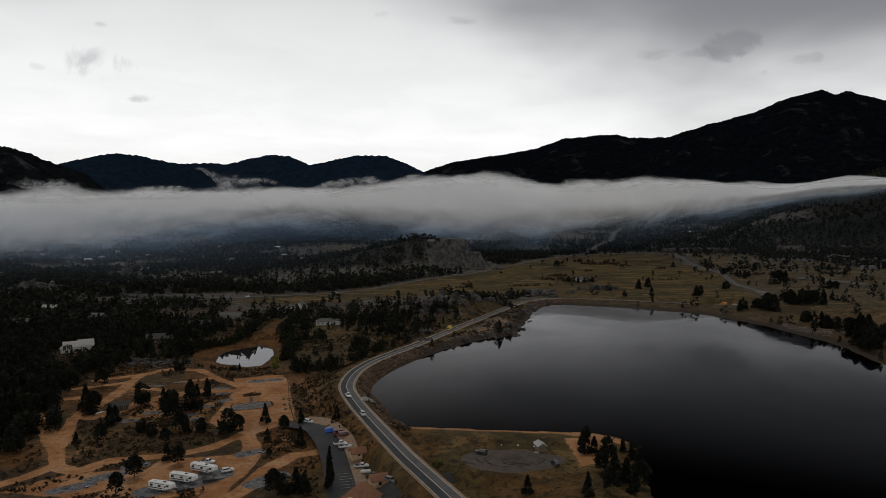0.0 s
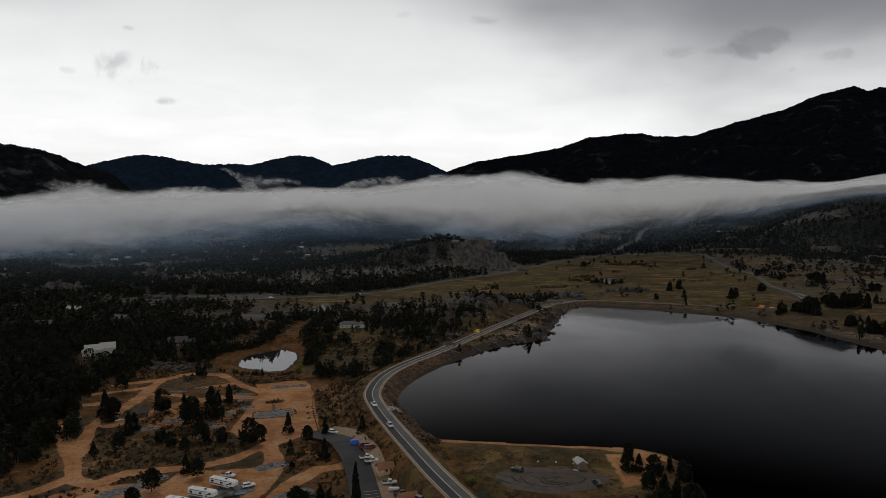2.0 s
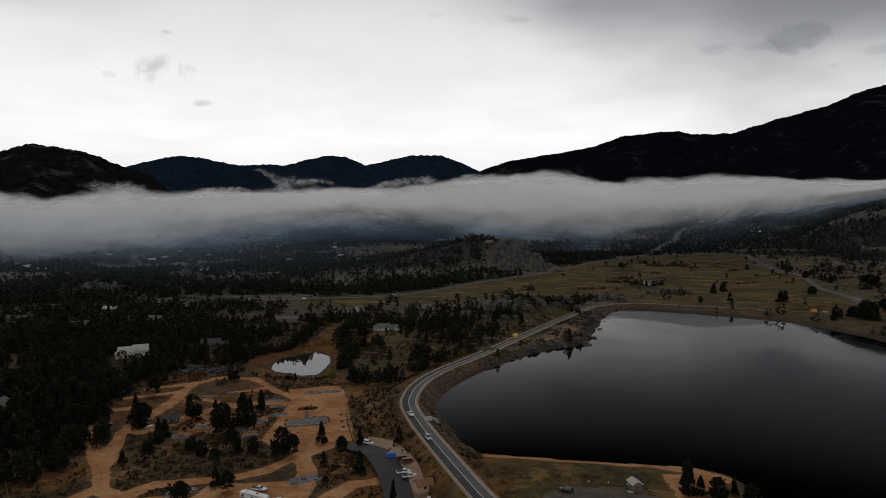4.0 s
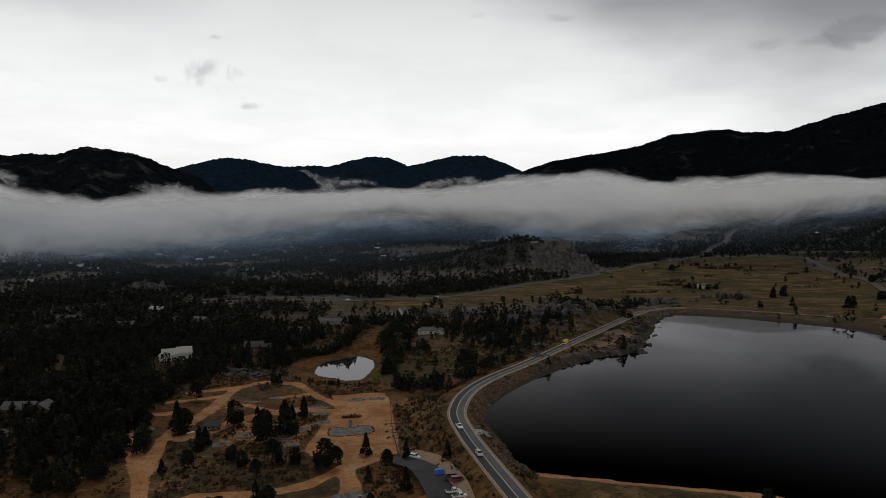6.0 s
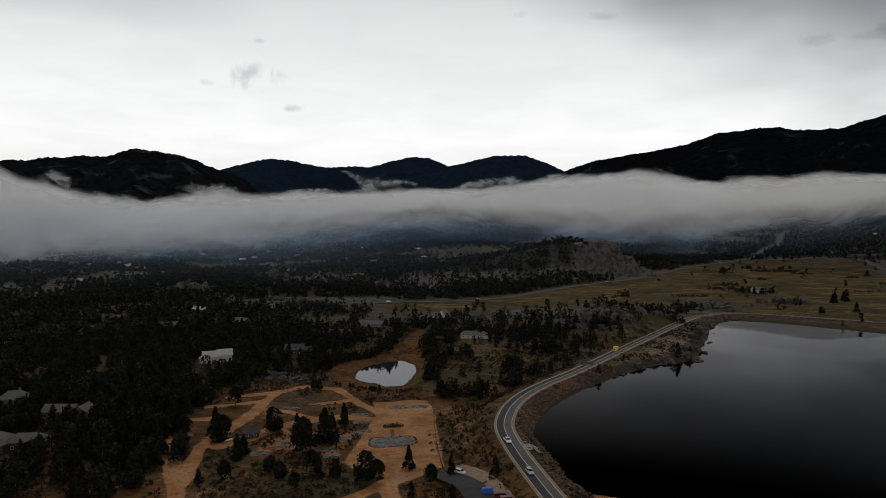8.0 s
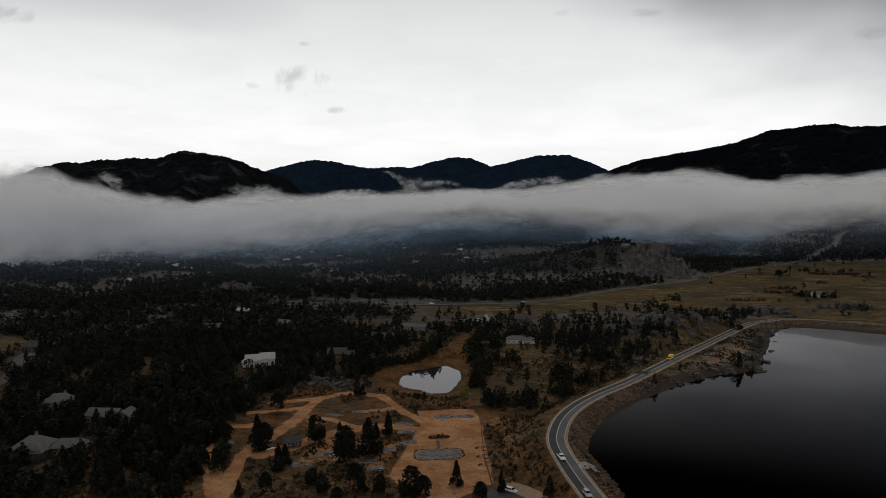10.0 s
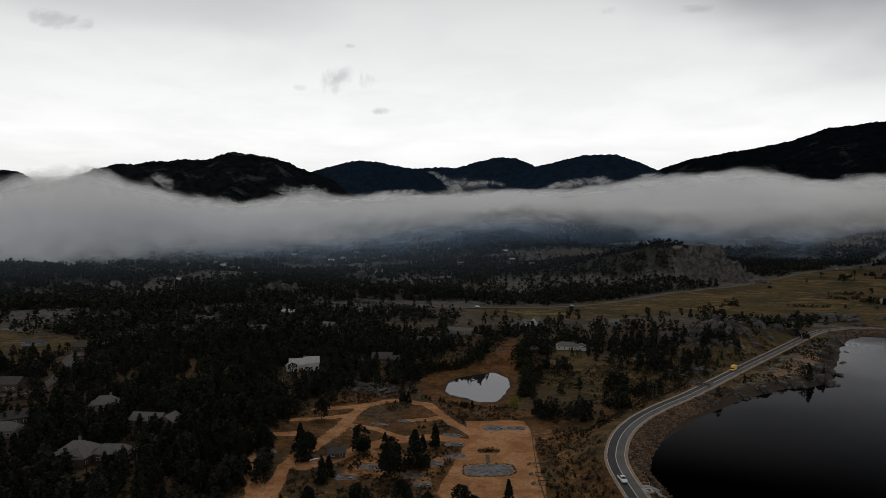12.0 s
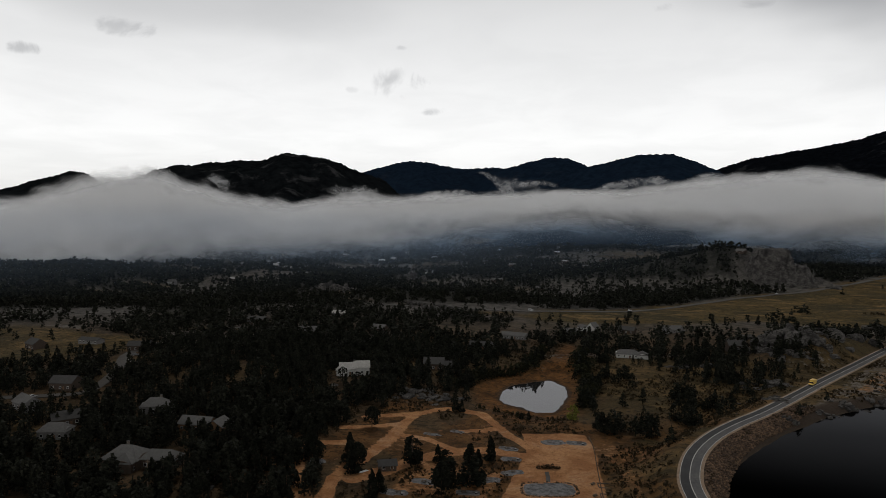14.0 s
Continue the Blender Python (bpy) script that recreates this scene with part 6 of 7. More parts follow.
house(-155, 717, -20, "white house with a bright steep gable", [(0, 0, 9, 8, 4.4, 4.2, False, 2, 2), (-9, 0.5, 11, 7, 3.0, 2.0, True, 3)], "white", "grey")
house(-172, 692, 15, "grey house with a shallow grey roof", [(0, 0, 14, 8, 3.2, 2.2, True, 3)], "grey", "grey")
house(-84, 713, 25, "grey house with a broad shingle roof", [(0, 0, 15, 9, 3.4, 3.0, True, 3), (5, -3, 6, 7, 3.2, 2.6, False, 1)], "grey", "grey")
house(-122.5, 709, -10, "dark house with a brown roof among trees", [(0, 0, 14, 8, 3.4, 2.6, True, 3)], "brown", "dark")
house(-34, 607, 20, "brown house with a dark roof behind rocks", [(0, 0, 12, 9, 3.6, 3.0, True, 3)], "brown", "dark", (0, 0, 7.6))
house(-254, 290, 18, "large house with a grey many-hipped roof", [(-5, 0, 15, 12, 4.2, 3.8, True, 4, 1, 0.8), (9, 1, 14, 8, 3.8, 2.6, True, 3, 1, 0.7), (-2, -5, 8, 8, 4.0, 2.8, False, 2, 1, 0.7)], "brown", "grey", (-6, 2.5, 8.8))
house(-440, 590, 10, "wide flat-roofed brown house on a rise", [(0, 0, 17, 10, 5.0, 1.4, True, 5, 2), (-2, -5.5, 12, 3, 2.6, 0.8, True, 4)], "brown", "dark")
house(-304, 345, 30, "house with a grey hipped roof in woods", [(0, 0, 13, 10, 3.6, 3.2, True, 3, 1, 0.7), (6, -4, 7, 7, 3.2, 2.4, False, 1, 1, 0.6)], "grey", "grey", (2, 2, 7.8))
house(-262, 335, 12, "long house with a grey shingle roof in woods", [(-4, 0, 15, 9, 3.4, 2.6, True, 4), (8, -2.5, 9, 9, 3.8, 2.8, False, 2)], "log", "grey")
house(-315, 299, 25, "house with a grey roof beside the lane", [(0, 0, 12, 9, 3.4, 2.8, True, 3, 1, 0.6)], "grey", "grey")
house(-326, 312, 60, "house with a brown roof beside the lane", [(0, 0, 12, 9, 3.4, 2.8, True, 3)], "brown", "dark")
house(-362, 318, -15, "house with a grey gable roof beside the lane", [(0, 0, 14, 9, 3.6, 3.2, True, 3)], "grey", "grey")
house(-377, 350, 20, "brown house with a dark roof in pines", [(0, 0, 13, 10, 4.0, 3.0, True, 3)], "brown", "dark")
house(-428, 446, 30, "dark-roofed house by the meadow", [(0, 0, 15, 9, 3.6, 2.6, True, 4)], "brown", "dark")
house(-500, 418, -10, "brown gabled house in the meadow", [(0, 0, 12, 9, 4.0, 3.2, True, 3)], "brown", "dark")
house(-478, 446, 5, "low long house in the meadow", [(0, 0, 18, 7, 2.8, 1.6, True, 5)], "grey", "dark")
house(-360, 557, 25, "pale-roofed house in dense pines", [(0, 0, 15, 9, 4.0, 2.6, True, 3), (-7, -3, 7, 8, 3.4, 2.4, False, 1)], "grey", "grey")
house(-311, 590, -5, "brown house with a grey gable in pines", [(0, 0, 12, 9, 4.2, 3.2, True, 3)], "brown", "grey")
house(-213, 575, 10, "dark low house in a clearing", [(0, 0, 18, 9, 3.2, 2.4, True, 4)], "brown", "dark")
house(-398, 665, 0, "pale-roofed house far in the pines", [(0, 0, 15, 8, 3.6, 2.2, True, 3)], "grey", "pale")
house(-204, 630, -5, "long grey-roofed house in pines", [(0, 0, 22, 8, 3.2, 2.2, True, 5)], "grey", "grey")
house(-165, 333, 35, "dark cabin with a blue-black sloping roof", [(0, 0, 7, 5, 2.3, 1.5, True, 2)], "brown", "dark", name="cabin")

house(200, 952, 20, "white-walled farmhouse among meadow shrubs", [(0, 0, 14, 9, 4.0, 3.0, True, 3)], "white", "grey")

# ---------------------------------------------------------------- lodges and far houses
def far_row(x0, y0, x1, y1, n, label, wall, roof, size, storeys, group, seed):
    r = random.Random(seed)
    for k in range(n):
        s = k / max(1, n - 1)
        x, y = x0 + (x1 - x0) * s + r.gauss(0, 3), y0 + (y1 - y0) * s + r.gauss(0, 6)
        L, D, H = size
        house(x, y, r.uniform(-25, 25), label, [(0, 0, L * r.uniform(0.8, 1.15), D, H, H * 0.5, True, 4, storeys), (L * 0.3, -D * 0.4, D * 0.6, D * 0.7, H, H * 0.45, False, 1, storeys)], wall, roof, group=group, door=False)


far_row(500, 1480, 610, 1370, 9, "brown gabled lodge row house with pale windows", "brown", "dark", (17, 11, 6.5), 2, "lodge row", 1)
r = random.Random(2)
for k in range(7):
    cx, cy = 604 + 10.5 * k + r.uniform(-1.5, 1.5), 1212 - 3.2 * k
    house(cx, cy, -28 + r.uniform(-6, 6), "small dark-roofed cottage with a grey gable front", [(0, 0, 5.2, 8.5, 3.0, 2.8, False, 1, 1), (0.6, -4.6, 3.4, 1.4, 2.6, 1.6, False, 1, 1)], "grey", "dark", group="lodge cottages", door=False)
far_row(690, 1060, 770, 1080, 4, "low grey-roofed house east of the lake", "grey", "grey", (20, 10, 4.0), 1, "east houses", 3)
house(705, 1335, -20, "big four-storey lodge with many windows", [(0, 0, 50, 13, 12, 4, True, 11, 4), (-19, -5, 13, 11, 13, 5, False, 3, 4), (19, -5, 13, 11, 13, 5, False, 3, 4)], "brown", "dark", door=False, name="lodge")
far_row(756, 1366, 900, 1470, 7, "grey two-storey house with dark roof near the lodges", "grey", "dark", (17, 11, 5.0), 2, "hillside houses", 5)
r = random.Random(21)
for k in range(52):
    az, rr = radians(r.uniform(-44, 4)), r.uniform(1150, 2350)
    hx, hy = rr * math.sin(az), rr * math.cos(az)
    if float(depth(np.array([hx]), np.array([hy]), MEADOW)[0]) > -30 or math.hypot(hx - 24, hy - 1232) < 150:
        continue
    pick = r.choice(("pale", "grey", "grey", "dark", "dark"))
    lab = {"pale": "distant valley house with a pale roof", "grey": "distant valley house with a grey roof", "dark": "distant valley house with a dark roof", "brown": "distant valley house with a brown roof"}[pick]
    house(hx, hy, r.uniform(-30, 30), lab, [(0, 0, r.uniform(10, 18), r.uniform(8, 11), r.uniform(3, 5.5), r.uniform(2, 4), True, 3, 1)], r.choice(("grey", "grey", "brown", "brown", "white")), pick, door=False, group="valley houses", z=land_at(hx, hy) + 1.2)

# houses standing in the valley clearings: x, y, roof
for hx, hy, pick in ((-910, 1577, "grey"), (-858, 1588, "white"), (-850, 1638, "pale"), (-881, 1785, "pale"), (-447, 1776, "white"), (-367, 1519, "pale"), (-1015, 1327, "grey"), (-975, 1323, "pale"), (-952, 1172, "grey"), (-964, 1583, "pale"),
                     (-952, 2312, "pale"), (-672, 2560, "grey"), (-566, 2497, "pale"), (-379, 1098, "grey"), (-398, 1010, "grey"), (-287, 1014, "grey"), (-22, 1262, "grey"), (-520, 1320, "grey"), (-600, 1240, "grey"), (-300, 1420, "grey"),
                     (-440, 1380, "grey"), (-700, 1420, "grey"), (-760, 1700, "pale"), (-640, 1880, "white"), (-540, 2050, "grey"), (880, 2420, "white"), (905, 2400, "white"), (950, 2560, "pale")):
    house(hx, hy, r.uniform(-30, 30), "distant valley house with a %s roof in a clearing" % pick, [(0, 0, r.uniform(11, 19), r.uniform(8, 11), r.uniform(3, 5), r.uniform(2, 3.5), True, 3, 1)], r.choice(("grey", "brown", "brown")), pick, door=False, group="valley houses", z=land_at(hx, hy) + 1.0)

drive = tagged(ribbon("lodge_drive", rounded([(650, 1400), (640, 1340), (616, 1275), (592, 1247), (580, 1225), (586, 1204), (600, 1165), (640, 1120)]), -3.6, 3.6, 0.5, MAT_FARROAD, drape=True), "pale looping drive below the lodges", "road", kind="structure")
ribbon("parking_lot", [(494, 913), (515, 868), (536, 830)], -8, 8, 0.5, MAT_FARROAD, drive, drape=True)
# ---------------------------------------------------------------- camp furniture
MAT_PLANK = surface("weathered_planks", (0.09, 0.065, 0.045), (0.16, 0.12, 0.085), 2, 0.9)


def picnic_table(x, y, turn):
    root = thing("picnic_table", x, y, turn, "dark weathered wooden picnic table on a pitch", "table", "picnic tables")
    for k in range(4):
        part("plank", boxed(-0.95, 0.95, -0.4 + k * 0.2, -0.22 + k * 0.2, 0.72, 0.77), MAT_PLANK, root)
    for s in (-1, 1):
        part("bench", boxed(-0.95, 0.95, s * 0.72 - 0.14, s * 0.72 + 0.14, 0.42, 0.47), MAT_PLANK, root)
        part("leg", boxed(s * 0.7 - 0.05, s * 0.7 + 0.05, -0.8, 0.8, 0.36, 0.42), MAT_PLANK, root)
        part("leg", profile([(s * 0.7 - 0.05, 0), (s * 0.7 + 0.05, 0), (s * 0.7 + 0.05, 0.72), (s * 0.7 - 0.05, 0.72)], -0.5, 0.5, 0, 0.2), MAT_PLANK, root)
    return root


def fire_box(x, y):
    root = thing("fire_ring", x, y, 0, "dark iron fire ring on a gravel pitch", "fire ring", "fire rings")
    bm = bmesh.new()
    rod(bm, (0, 0, 0), (0, 0, 0.4), 0.55, 12)
    part("ring", bm, MAT_TRIM, root)
    part("grate", boxed(-0.4, 0.4, -0.3, 0.3, 0.4, 0.46), MAT_ALLOY, root)


first = picnic_table(-118, 353, 20)
r = random.Random(4)
for px, py, hl, hw, turn in pads()[2:]:
    copy_thing(first, pose(px + r.uniform(-2, 2), py + r.uniform(-1, 1), land_at(px, py), 0, 0, turn + r.uniform(-20, 20)))
    fire_box(px + hl * 0.6, py + r.uniform(-1, 1))

post_line = [(-98, 407), (-93, 392), (-86, 364), (-79, 337), (-72.6, 316), (-69, 306)]
fence = thing("fence", -98, 407, 0, "rustic log fence along the bare camp lot", "fence")
inv = fence.matrix_basis.inverted()
run = rounded(post_line, False, 7)
for (ax, ay), (bx, by) in zip(run, run[1:]):
    az_, bz_ = land_at(ax, ay), land_at(bx, by)
    for (x_, y_, z_) in ((ax, ay, az_), ((ax + bx) / 2, (ay + by) / 2, (az_ + bz_) / 2)):
        part("post", rod(bmesh.new(), inv @ Vector((x_, y_, z_ - 0.2)), inv @ Vector((x_, y_, z_ + 1.2)), 0.14, 6), MAT_PLANK, fence)
    for hgt in (0.5, 1.0):
        part("rail", rod(bmesh.new(), inv @ Vector((ax, ay, az_ + hgt)), inv @ Vector((bx, by, bz_ + hgt)), 0.09, 5), MAT_PLANK, fence)

pole = thing("utility_pole", -234, 276, 0, "bare wooden utility pole by the forest track", "pole")
part("shaft", rod(bmesh.new(), (0, 0, -0.3), (0, 0, 10.5), 0.17, 8, 0.11), MAT_PLANK, pole)
part("crossarm", boxed(-1.1, 1.1, -0.08, 0.08, 9.4, 9.6), MAT_PLANK, pole)
boat = thing("upturned_boat", -172, 326, 60, "white upturned boat by a pine", "boat")
part("hull", profile([(-2.2, 0.05), (-1.7, 0.5), (1.4, 0.55), (2.4, 0.1)], -0.55, 0.55, 0.08, 0.25), PAINT["white"], boat)

# framed pitches beyond the fence and the planted island in the lot
for fx, fy in ((-80.5, 352), (-77.5, 341), (-74.5, 331)):
    frame_box = thing("pitch_border", fx, fy, 20, "pale timber border round a camping pitch", "border", "timber pitch borders")
    for a, b in (((-3.2, -2.2), (3.2, -2.2)), ((3.2, -2.2), (3.2, 2.2)), ((3.2, 2.2), (-3.2, 2.2)), ((-3.2, 2.2), (-3.2, -2.2))):
        part("board", boxed(min(a[0], b[0]) - 0.12, max(a[0], b[0]) + 0.12, min(a[1], b[1]) - 0.12, max(a[1], b[1]) + 0.12, -0.1, 0.16), MAT_FARROAD, frame_box)
    copy_thing(first, pose(fx - 5.2, fy - 0.5, land_at(fx - 5.2, fy - 0.5), 0, 0, 70))
ribbon("footpath", [(-105.5, 358), (-103.6, 353), (-102.2, 348)], -0.8, 0.8, 0.06, MAT_FARROAD, drape=True)
tagged(bpy.data.objects["footpath"], "short pale path across the camp lot", "path", kind="structure")
shrub = tree_kind("shrub", 91, 2.2, 1.3, 0.03, 90, 0.45, False, "dry brown shrub on a planted island", MAT_SCRUB)
for k, (sx, sy) in enumerate(((-109.5, 360.5), (-107.6, 361), (-105.6, 361.6), (-103.8, 362), (-101.9, 362.6), (-106.6, 362.4))):
    plant(shrub, sx, sy, 0.7 + 0.12 * (k % 4), 50 * k, k == 0)
# low fence posts along the forest edge of the camp
fence = thing("fence", -168, 232, 0, "low dark rail fence beside the camp track", "fence")
inv = fence.matrix_basis.inverted()
for k in range(12):
    ax, ay = -168 - 2.6 * k, 232 + 3.0 * k
    bx, by = ax - 2.6, ay + 3.0
    za, zb = land_at(ax, ay), land_at(bx, by)
    part("post", rod(bmesh.new(), inv @ Vector((ax, ay, za - 0.2)), inv @ Vector((ax, ay, za + 1.3)), 0.13, 6), MAT_PLANK, fence)
    for hgt in (0.55, 1.05):
        part("rail", rod(bmesh.new(), inv @ Vector((ax, ay, za + hgt)), inv @ Vector((bx, by, zb + hgt)), 0.08, 5), MAT_PLANK, fence)
for cx, cy, turn, colour, lab in ((20, 1087, 50, "silver", "silver car on the far highway"), (255, 1465, 60, "white", "white van on the far highway"), (-240, 806, 12, "white", "white car on the far highway")):
    car("van" if colour == "white" else "suv", PAINT[colour], cx, cy, turn, lab, z=land_at(cx, cy) + 0.6)
for cx, cy, turn, colour, lab in ((-398, 412, 60, "white", "white car parked by a wooded house"), (-376, 330, 100, "silver", "silver car parked beside the lane"), (-412, 428, 40, "grey", "grey car parked beside the lane")):
    car("suv", PAINT[colour], cx, cy, turn, lab)
# ---------------------------------------------------------------- rock
def rock_material(name, dark, light):
    m, nt, out = blank(name)
    at = place(nt)
    crack = put(nt, "ShaderNodeTexVoronoi", Vector=vec_node(nt, "MULTIPLY", at, (1.0, 1.0, 1.7)), Scale=0.24)
    crack.feature = "DISTANCE_TO_EDGE"
    mid, fine = noise_node(nt, at, 0.12, 5.0, 0.65, 0.4), noise_node(nt, at, 1.1, 5.0, 0.7)
    col = mixed(nt, smooth(nt, mid, 0.35, 0.65), dark, light)
    col = mixed(nt, smooth(nt, fine, 0.4, 0.7, 0.0, 0.5), col, tuple(c * 0.55 for c in dark))
    col = mixed(nt, smooth(nt, crack.outputs[0], 0.0, 0.09, 0.8, 0.0), col, tuple(c * 0.35 for c in dark))
    b = put(nt, "ShaderNodeBsdfPrincipled", Base_Color=col, Roughness=0.95, Specular_IOR_Level=0.15)
    bump = put(nt, "ShaderNodeBump", Height=math_node(nt, "ADD", mid, math_node(nt, "MULTIPLY", fine, 0.3)), Strength=0.8, Distance=1.2)
    nt.links.new(bump.outputs[0], b.inputs["Normal"])
    nt.links.new(b.outputs[0], out.inputs[0])
    return m


MAT_ROCK = rock_material("weathered_granite", (0.046, 0.043, 0.041), (0.135, 0.127, 0.118))
MAT_RUBBLE = surface("dam_rubble", (0.035, 0.023, 0.015), (0.14, 0.088, 0.054), 0.2, 0.95, random_by="island", spread=0.5, local=False)


def boulder_arrays(seed, sub=2):
    bm = bmesh.new()
    bmesh.ops.create_icosphere(bm, subdivisions=sub, radius=1.0)
    for v in bm.verts:
        n1 = noise.noise(v.co * 0.9 + Vector((seed * 3.1, 0, 0)))
        n2 = noise.noise(v.co * 2.3 + Vector((0, seed * 1.7, 0)))
        v.co *= 1 + 0.42 * n1 + 0.2 * n2
        for ax in range(3):
            v.co[ax] = v.co[ax] if abs(v.co[ax]) < 0.72 else math.copysign(0.72 + (abs(v.co[ax]) - 0.72) * 0.3, v.co[ax])
    V = np.array([tuple(v.co) for v in bm.verts])
    F = np.array([[w.index for w in f.verts] for f in bm.faces])
    bm.free()
    return V, F


BOULDERS = []
for k in range(6):
    V, F = boulder_arrays(5 + k, 3)
    BOULDERS.append(mesh_of("boulder", V, F, [MAT_ROCK]))


def outcrop(x, y, wide, deep, tall, n, label, seed):
    """A heap of jointed granite blocks."""
    r = random.Random(seed)
    root = thing("rock_outcrop", x, y, 0, label, "rock")
    z0 = land_at(x, y)
    for k in range(n):
        u, v = r.gauss(0, 0.42), r.gauss(0, 0.42)
        s = max(0.25, 1 - 0.75 * math.hypot(u, v))
        sx, sy, sz = wide * r.uniform(0.08, 0.24), deep * r.uniform(0.1, 0.28), tall * s * r.uniform(0.45, 1.0)
        ob = new("boulder", BOULDERS[r.randrange(6)])
        ob.parent = root
        ob.matrix_basis = pose(u * wide, v * deep, sz * 0.2 + land_at(x + u * wide, y + v * deep) - z0, r.uniform(-12, 12), r.uniform(-12, 12), r.uniform(0, 360)) @ Matrix.Diagonal((sx, sy, sz, 1))
    return root


KNOLL = [(8, 600, 20, 13, 8, 18), (-6, 578, 16, 10, 5, 12), (-2, 612, 32, 22, 12, 24), (24, 642, 22, 18, 11, 18), (-24, 600, 18, 14, 6, 12), (52, 684, 26, 20, 8, 14), (112, 800, 56, 30, 8, 24), (-30, 640, 22, 16, 6, 12), (202, 850, 34, 18, 10, 22)]
for k, (ox, oy, ow, od, oh, on) in enumerate(KNOLL):
    outcrop(ox, oy, ow, od, oh, on, "weathered grey granite outcrop with deep joints", 31 + k)
LEDGES = [(52, 516, 15, 11, 4.2, 16), (60, 548, 12, 14, 4.5, 14), (70, 590, 13, 14, 4.5, 14), (80, 630, 13, 14, 4.2, 12), (92, 672, 13, 12, 3.8, 12), (36, 502, 13, 8, 3.2, 12), (18, 484, 12, 7, 3.0, 12), (4, 466, 11, 6, 2.6, 10), (-12, 442, 8, 5, 2.0, 8), (112, 718, 12, 8, 2.6, 10)]
for k, (ox, oy, ow, od, oh, on) in enumerate(LEDGES):
    outcrop(ox, oy, ow, od, oh, on, "dark shoreline granite ledge at the water", 61 + k)
SCATTERED = [(-530, 838, 26, 14, 15, 14), (-498, 836, 24, 12, 12, 10), (-505, 1050, 44, 20, 20, 14), (-660, 1160, 34, 16, 12, 10), (-370, 796, 34, 14, 6, 14), (-236, 480, 16, 10, 2.2, 12), (-206, 432, 24, 12, 2.2, 22), (-190, 438, 18, 10, 2.0, 16), (-228, 420, 18, 12, 2.2, 16), (-222, 292, 14, 8, 2.0, 12), (-60, 560, 22, 12, 2.4, 14), (-20, 520, 22, 12, 2.2, 14), (-330, 760, 44, 26, 10, 14), (-300, 720, 34, 22, 8, 12), (-20, 480, 18, 8, 2.0, 12)]
for k, (ox, oy, ow, od, oh, on) in enumerate(SCATTERED):
    outcrop(ox, oy, ow, od, oh, on, "scattered pale granite boulders in dry grass", 91 + k)


def dome_arrays():
    """Bare dome: a flat crown, a stepped eastern shoulder and a steep face cut by joints."""
    nt_, nr = 220, 90
    T, Q = np.meshgrid(np.linspace(0, 2 * math.pi, nt_, endpoint=False), np.linspace(0, 1, nr), indexing="ij")
    c, s_ = np.cos(T), np.sin(T)
    reach = 58 + 22 * np.clip(c, 0, 1) - 6 * np.clip(-s_, 0, 1) + 9 * fbm(c * 60 + 200, s_ * 60 + 90, 45, 3)
    x, y = reach * Q * c, reach * Q * s_ * 0.9
    q = Q + 0.35 * fbm(x + 300, y + 70, 34, 4)
    h = 66 * (1 - step(q, 0.42, 1.0))
    # broken shoulder stepping down to the east
    h = np.minimum(h, 66 - 26 * step(x + 8 * fbm(x, y, 20, 2), 14, 30) - 16 * step(x, 44, 54) + 5 * fbm(x + 20, y, 12, 3))
    # ledges
    ledge = 11.0
    k = h / ledge + 0.8 * fbm(x, y + 500, 40, 2)
    h = h * 0.45 + 0.55 * ledge * (np.floor(k) + step(k - np.floor(k), 0.25, 0.75))
    # upright joints and weathered hollows
    joint = np.abs(fbm(x * 1.6 + 40, y * 1.6 + h * 0.12, 30, 3))
    h = h - 12 * (1 - step(joint, 0.0, 0.06)) * step(Q, 0.1, 0.3) * (1 - step(Q, 0.85, 1.0)) + fbm(x, y, 9, 4) * 8
    w = 1 + 0.10 * fbm(x * 0.8 + h * 1.1, y + h, 16, 3)
    return np.stack([(x * w).ravel(), (y * w).ravel(), h.ravel()], 1), grid_faces(nt_, nr, True)


knob = thing("granite_dome", 24, 1232, 0, "bare grey granite knob above the highway", "rock", z=-8.0)
dome = new("rock_face", mesh_of("rock_face", *dome_arrays(), [MAT_ROCK]))
dome.parent = knob
r = random.Random(17)
for k in range(26):
    bx, by = r.uniform(-30, 95), r.uniform(-74, -40)
    block = new("boulder", BOULDERS[r.randrange(6)])
    block.parent = knob
    block.matrix_basis = pose(bx, by, land_at(24 + bx, 1232 + by) + 8.4, r.uniform(-20, 20), r.uniform(-20, 20), r.uniform(0, 360)) @ Matrix.Diagonal((r.uniform(2, 6), r.uniform(2, 6), r.uniform(1.5, 5), 1))


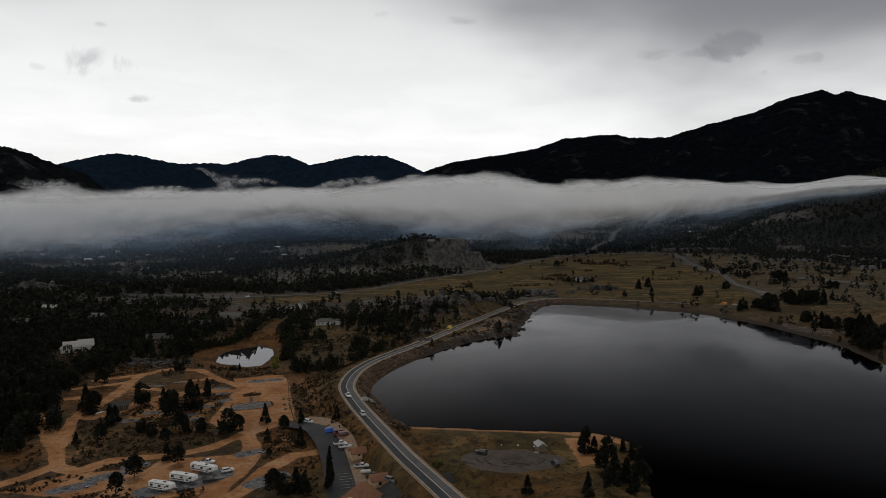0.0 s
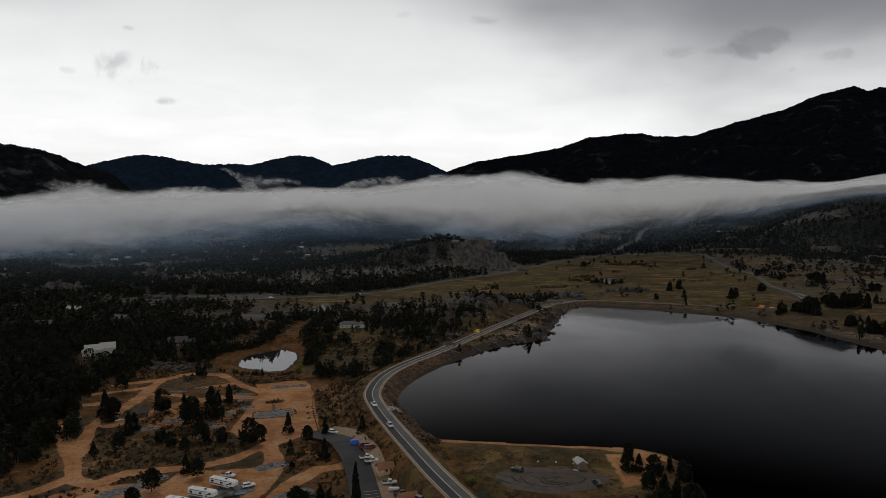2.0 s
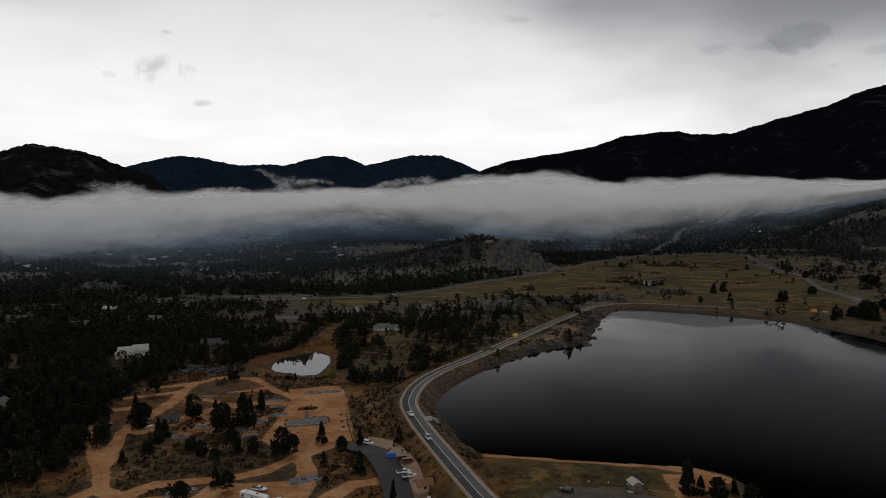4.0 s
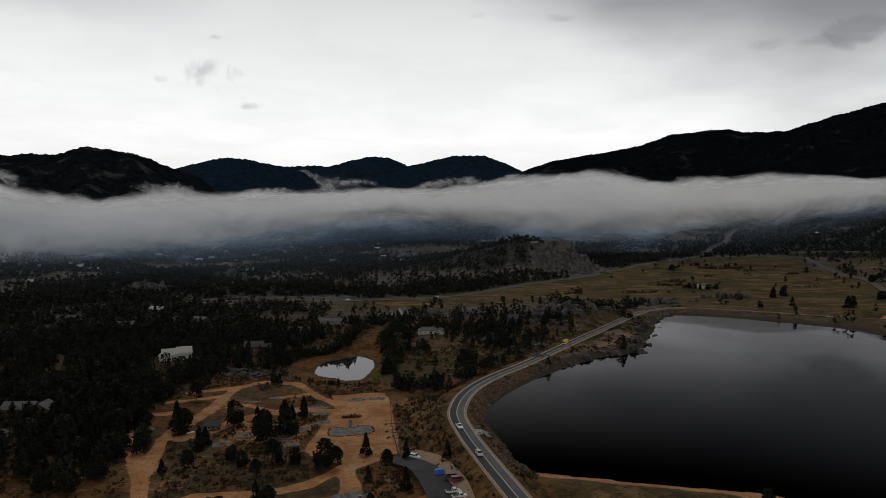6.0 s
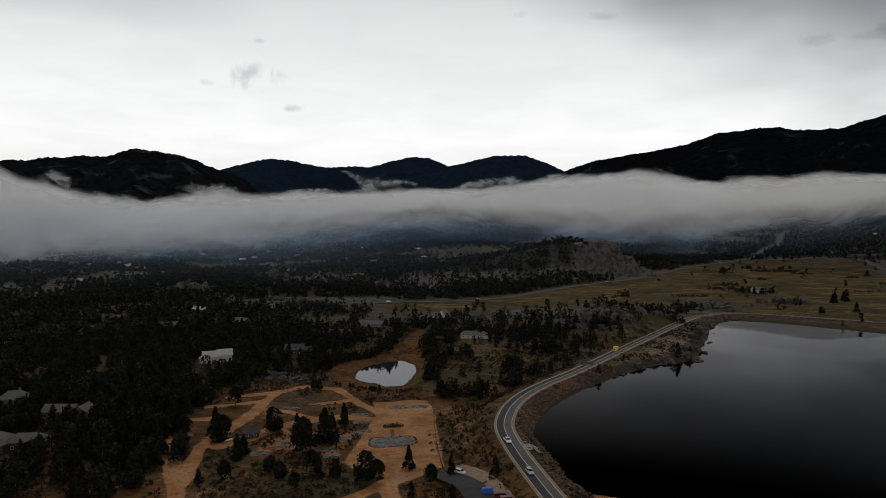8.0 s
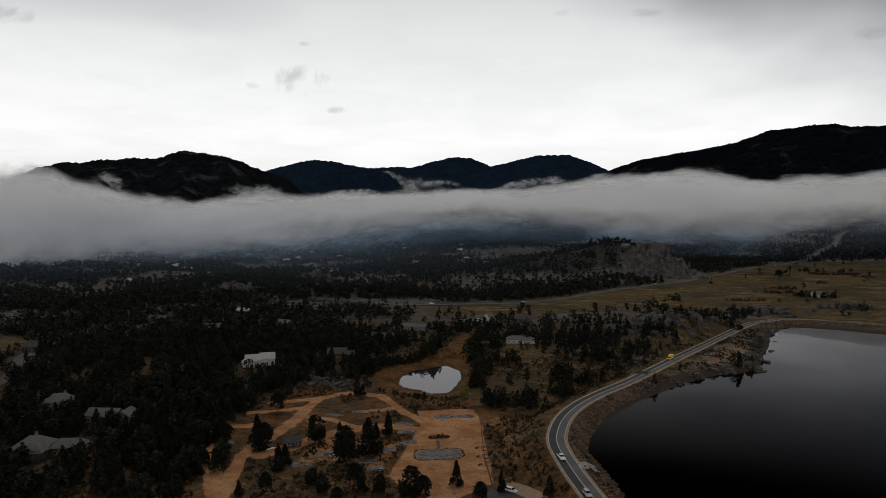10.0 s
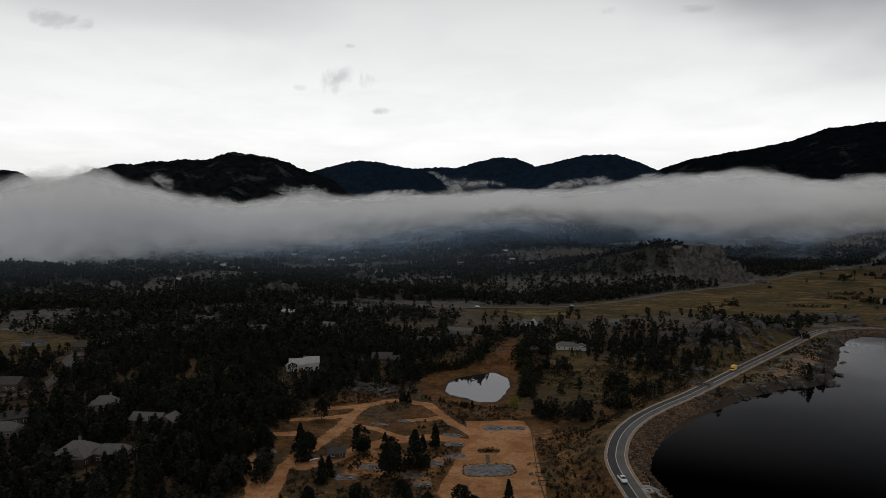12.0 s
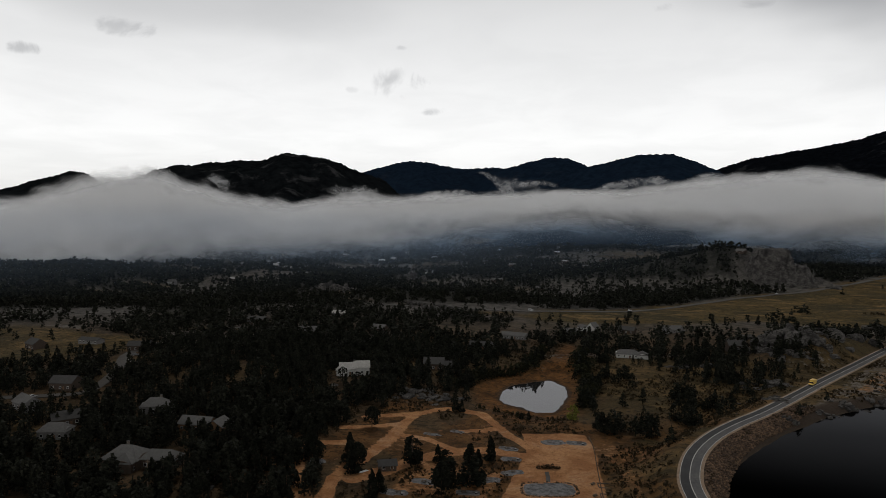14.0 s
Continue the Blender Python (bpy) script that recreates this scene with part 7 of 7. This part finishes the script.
def rubble(name, label, count, seed, line, lo, hi, size, wet=True):
    """Loose stones along a line."""
    r = np.random.RandomState(seed)
    kinds = [boulder_arrays(200 + seed + k, 1) for k in range(5)]
    pts = np.array(line, float)
    seg = np.hypot(*(pts[1:] - pts[:-1]).T)
    cum = np.concatenate([[0], np.cumsum(seg)])
    s = r.rand(count) * cum[-1]
    i = np.clip(np.searchsorted(cum, s) - 1, 0, len(seg) - 1)
    k = ((s - cum[i]) / seg[i])[:, None]
    p = pts[i] * (1 - k) + pts[i + 1] * k
    t = (pts[i + 1] - pts[i]) / seg[i][:, None]
    p = p + np.stack([t[:, 1], -t[:, 0]], 1) * r.uniform(lo, hi, count)[:, None]
    z = land(p[:, 0], p[:, 1])
    Vs, Fs, c = [], [], 0
    for j in range(count):
        if wet and z[j] < -0.8:
            continue
        V, F = kinds[r.randint(5)]
        a, sc = r.rand() * 6.28, size * r.uniform(0.4, 1.25)
        W = np.stack([V[:, 0] * math.cos(a) - V[:, 1] * math.sin(a), V[:, 0] * math.sin(a) + V[:, 1] * math.cos(a), V[:, 2] * r.uniform(0.6, 1.0)], 1) * sc
        Vs.append(W + (p[j, 0], p[j, 1], z[j] + sc * 0.15))
        Fs.append(F + c)
        c += len(V)
    return tagged(new(name, mesh_of(name, np.concatenate(Vs), np.concatenate(Fs), [MAT_RUBBLE])), label, "stones", kind="stuff")


bank = [p for p in ROAD if 268 < p[1] < 480 and p[0] < 10]
rubble("riprap", "brown riprap stones between road and water", 6500, 3, bank, 5.0, 15, 0.55)
dam = [p for p in ROAD if p[1] > 700 and 80 < p[0] < 300]
rubble("dam_riprap", "dark riprap stones along the far dam", 1500, 4, dam, 5, 20, 1.0)

edge_stones = [(-100 + 10.5 * math.copysign(abs(math.cos(a)) ** 0.5, math.cos(a)) * 0.94 - 7.0 * math.copysign(abs(math.sin(a)) ** 0.5, math.sin(a)) * 0.34,
                341 + 10.5 * math.copysign(abs(math.cos(a)) ** 0.5, math.cos(a)) * 0.34 + 7.0 * math.copysign(abs(math.sin(a)) ** 0.5, math.sin(a)) * 0.94) for a in [k * math.pi / 18 for k in range(37)]]
rubble("stone_border", "border of brown stones round a gravel pad", 130, 6, edge_stones, -0.4, 0.4, 0.45, False)

# bright leafy tree by the pond
leafy = tree_kind("leafy_tree", 77, 8, 3.0, 0.15, 380, 0.8, False, "yellow-green leafy tree beside the pond", MAT_LEAF)
plant(leafy, -112, 436, 1.0, 0, True)
bush = tree_kind("yellow_bush", 78, 2.6, 1.9, 0.05, 160, 0.5, False, "low yellow autumn bush beside the road", MAT_LEAF)
plant(bush, -2, 238, 1.0, 0, True)
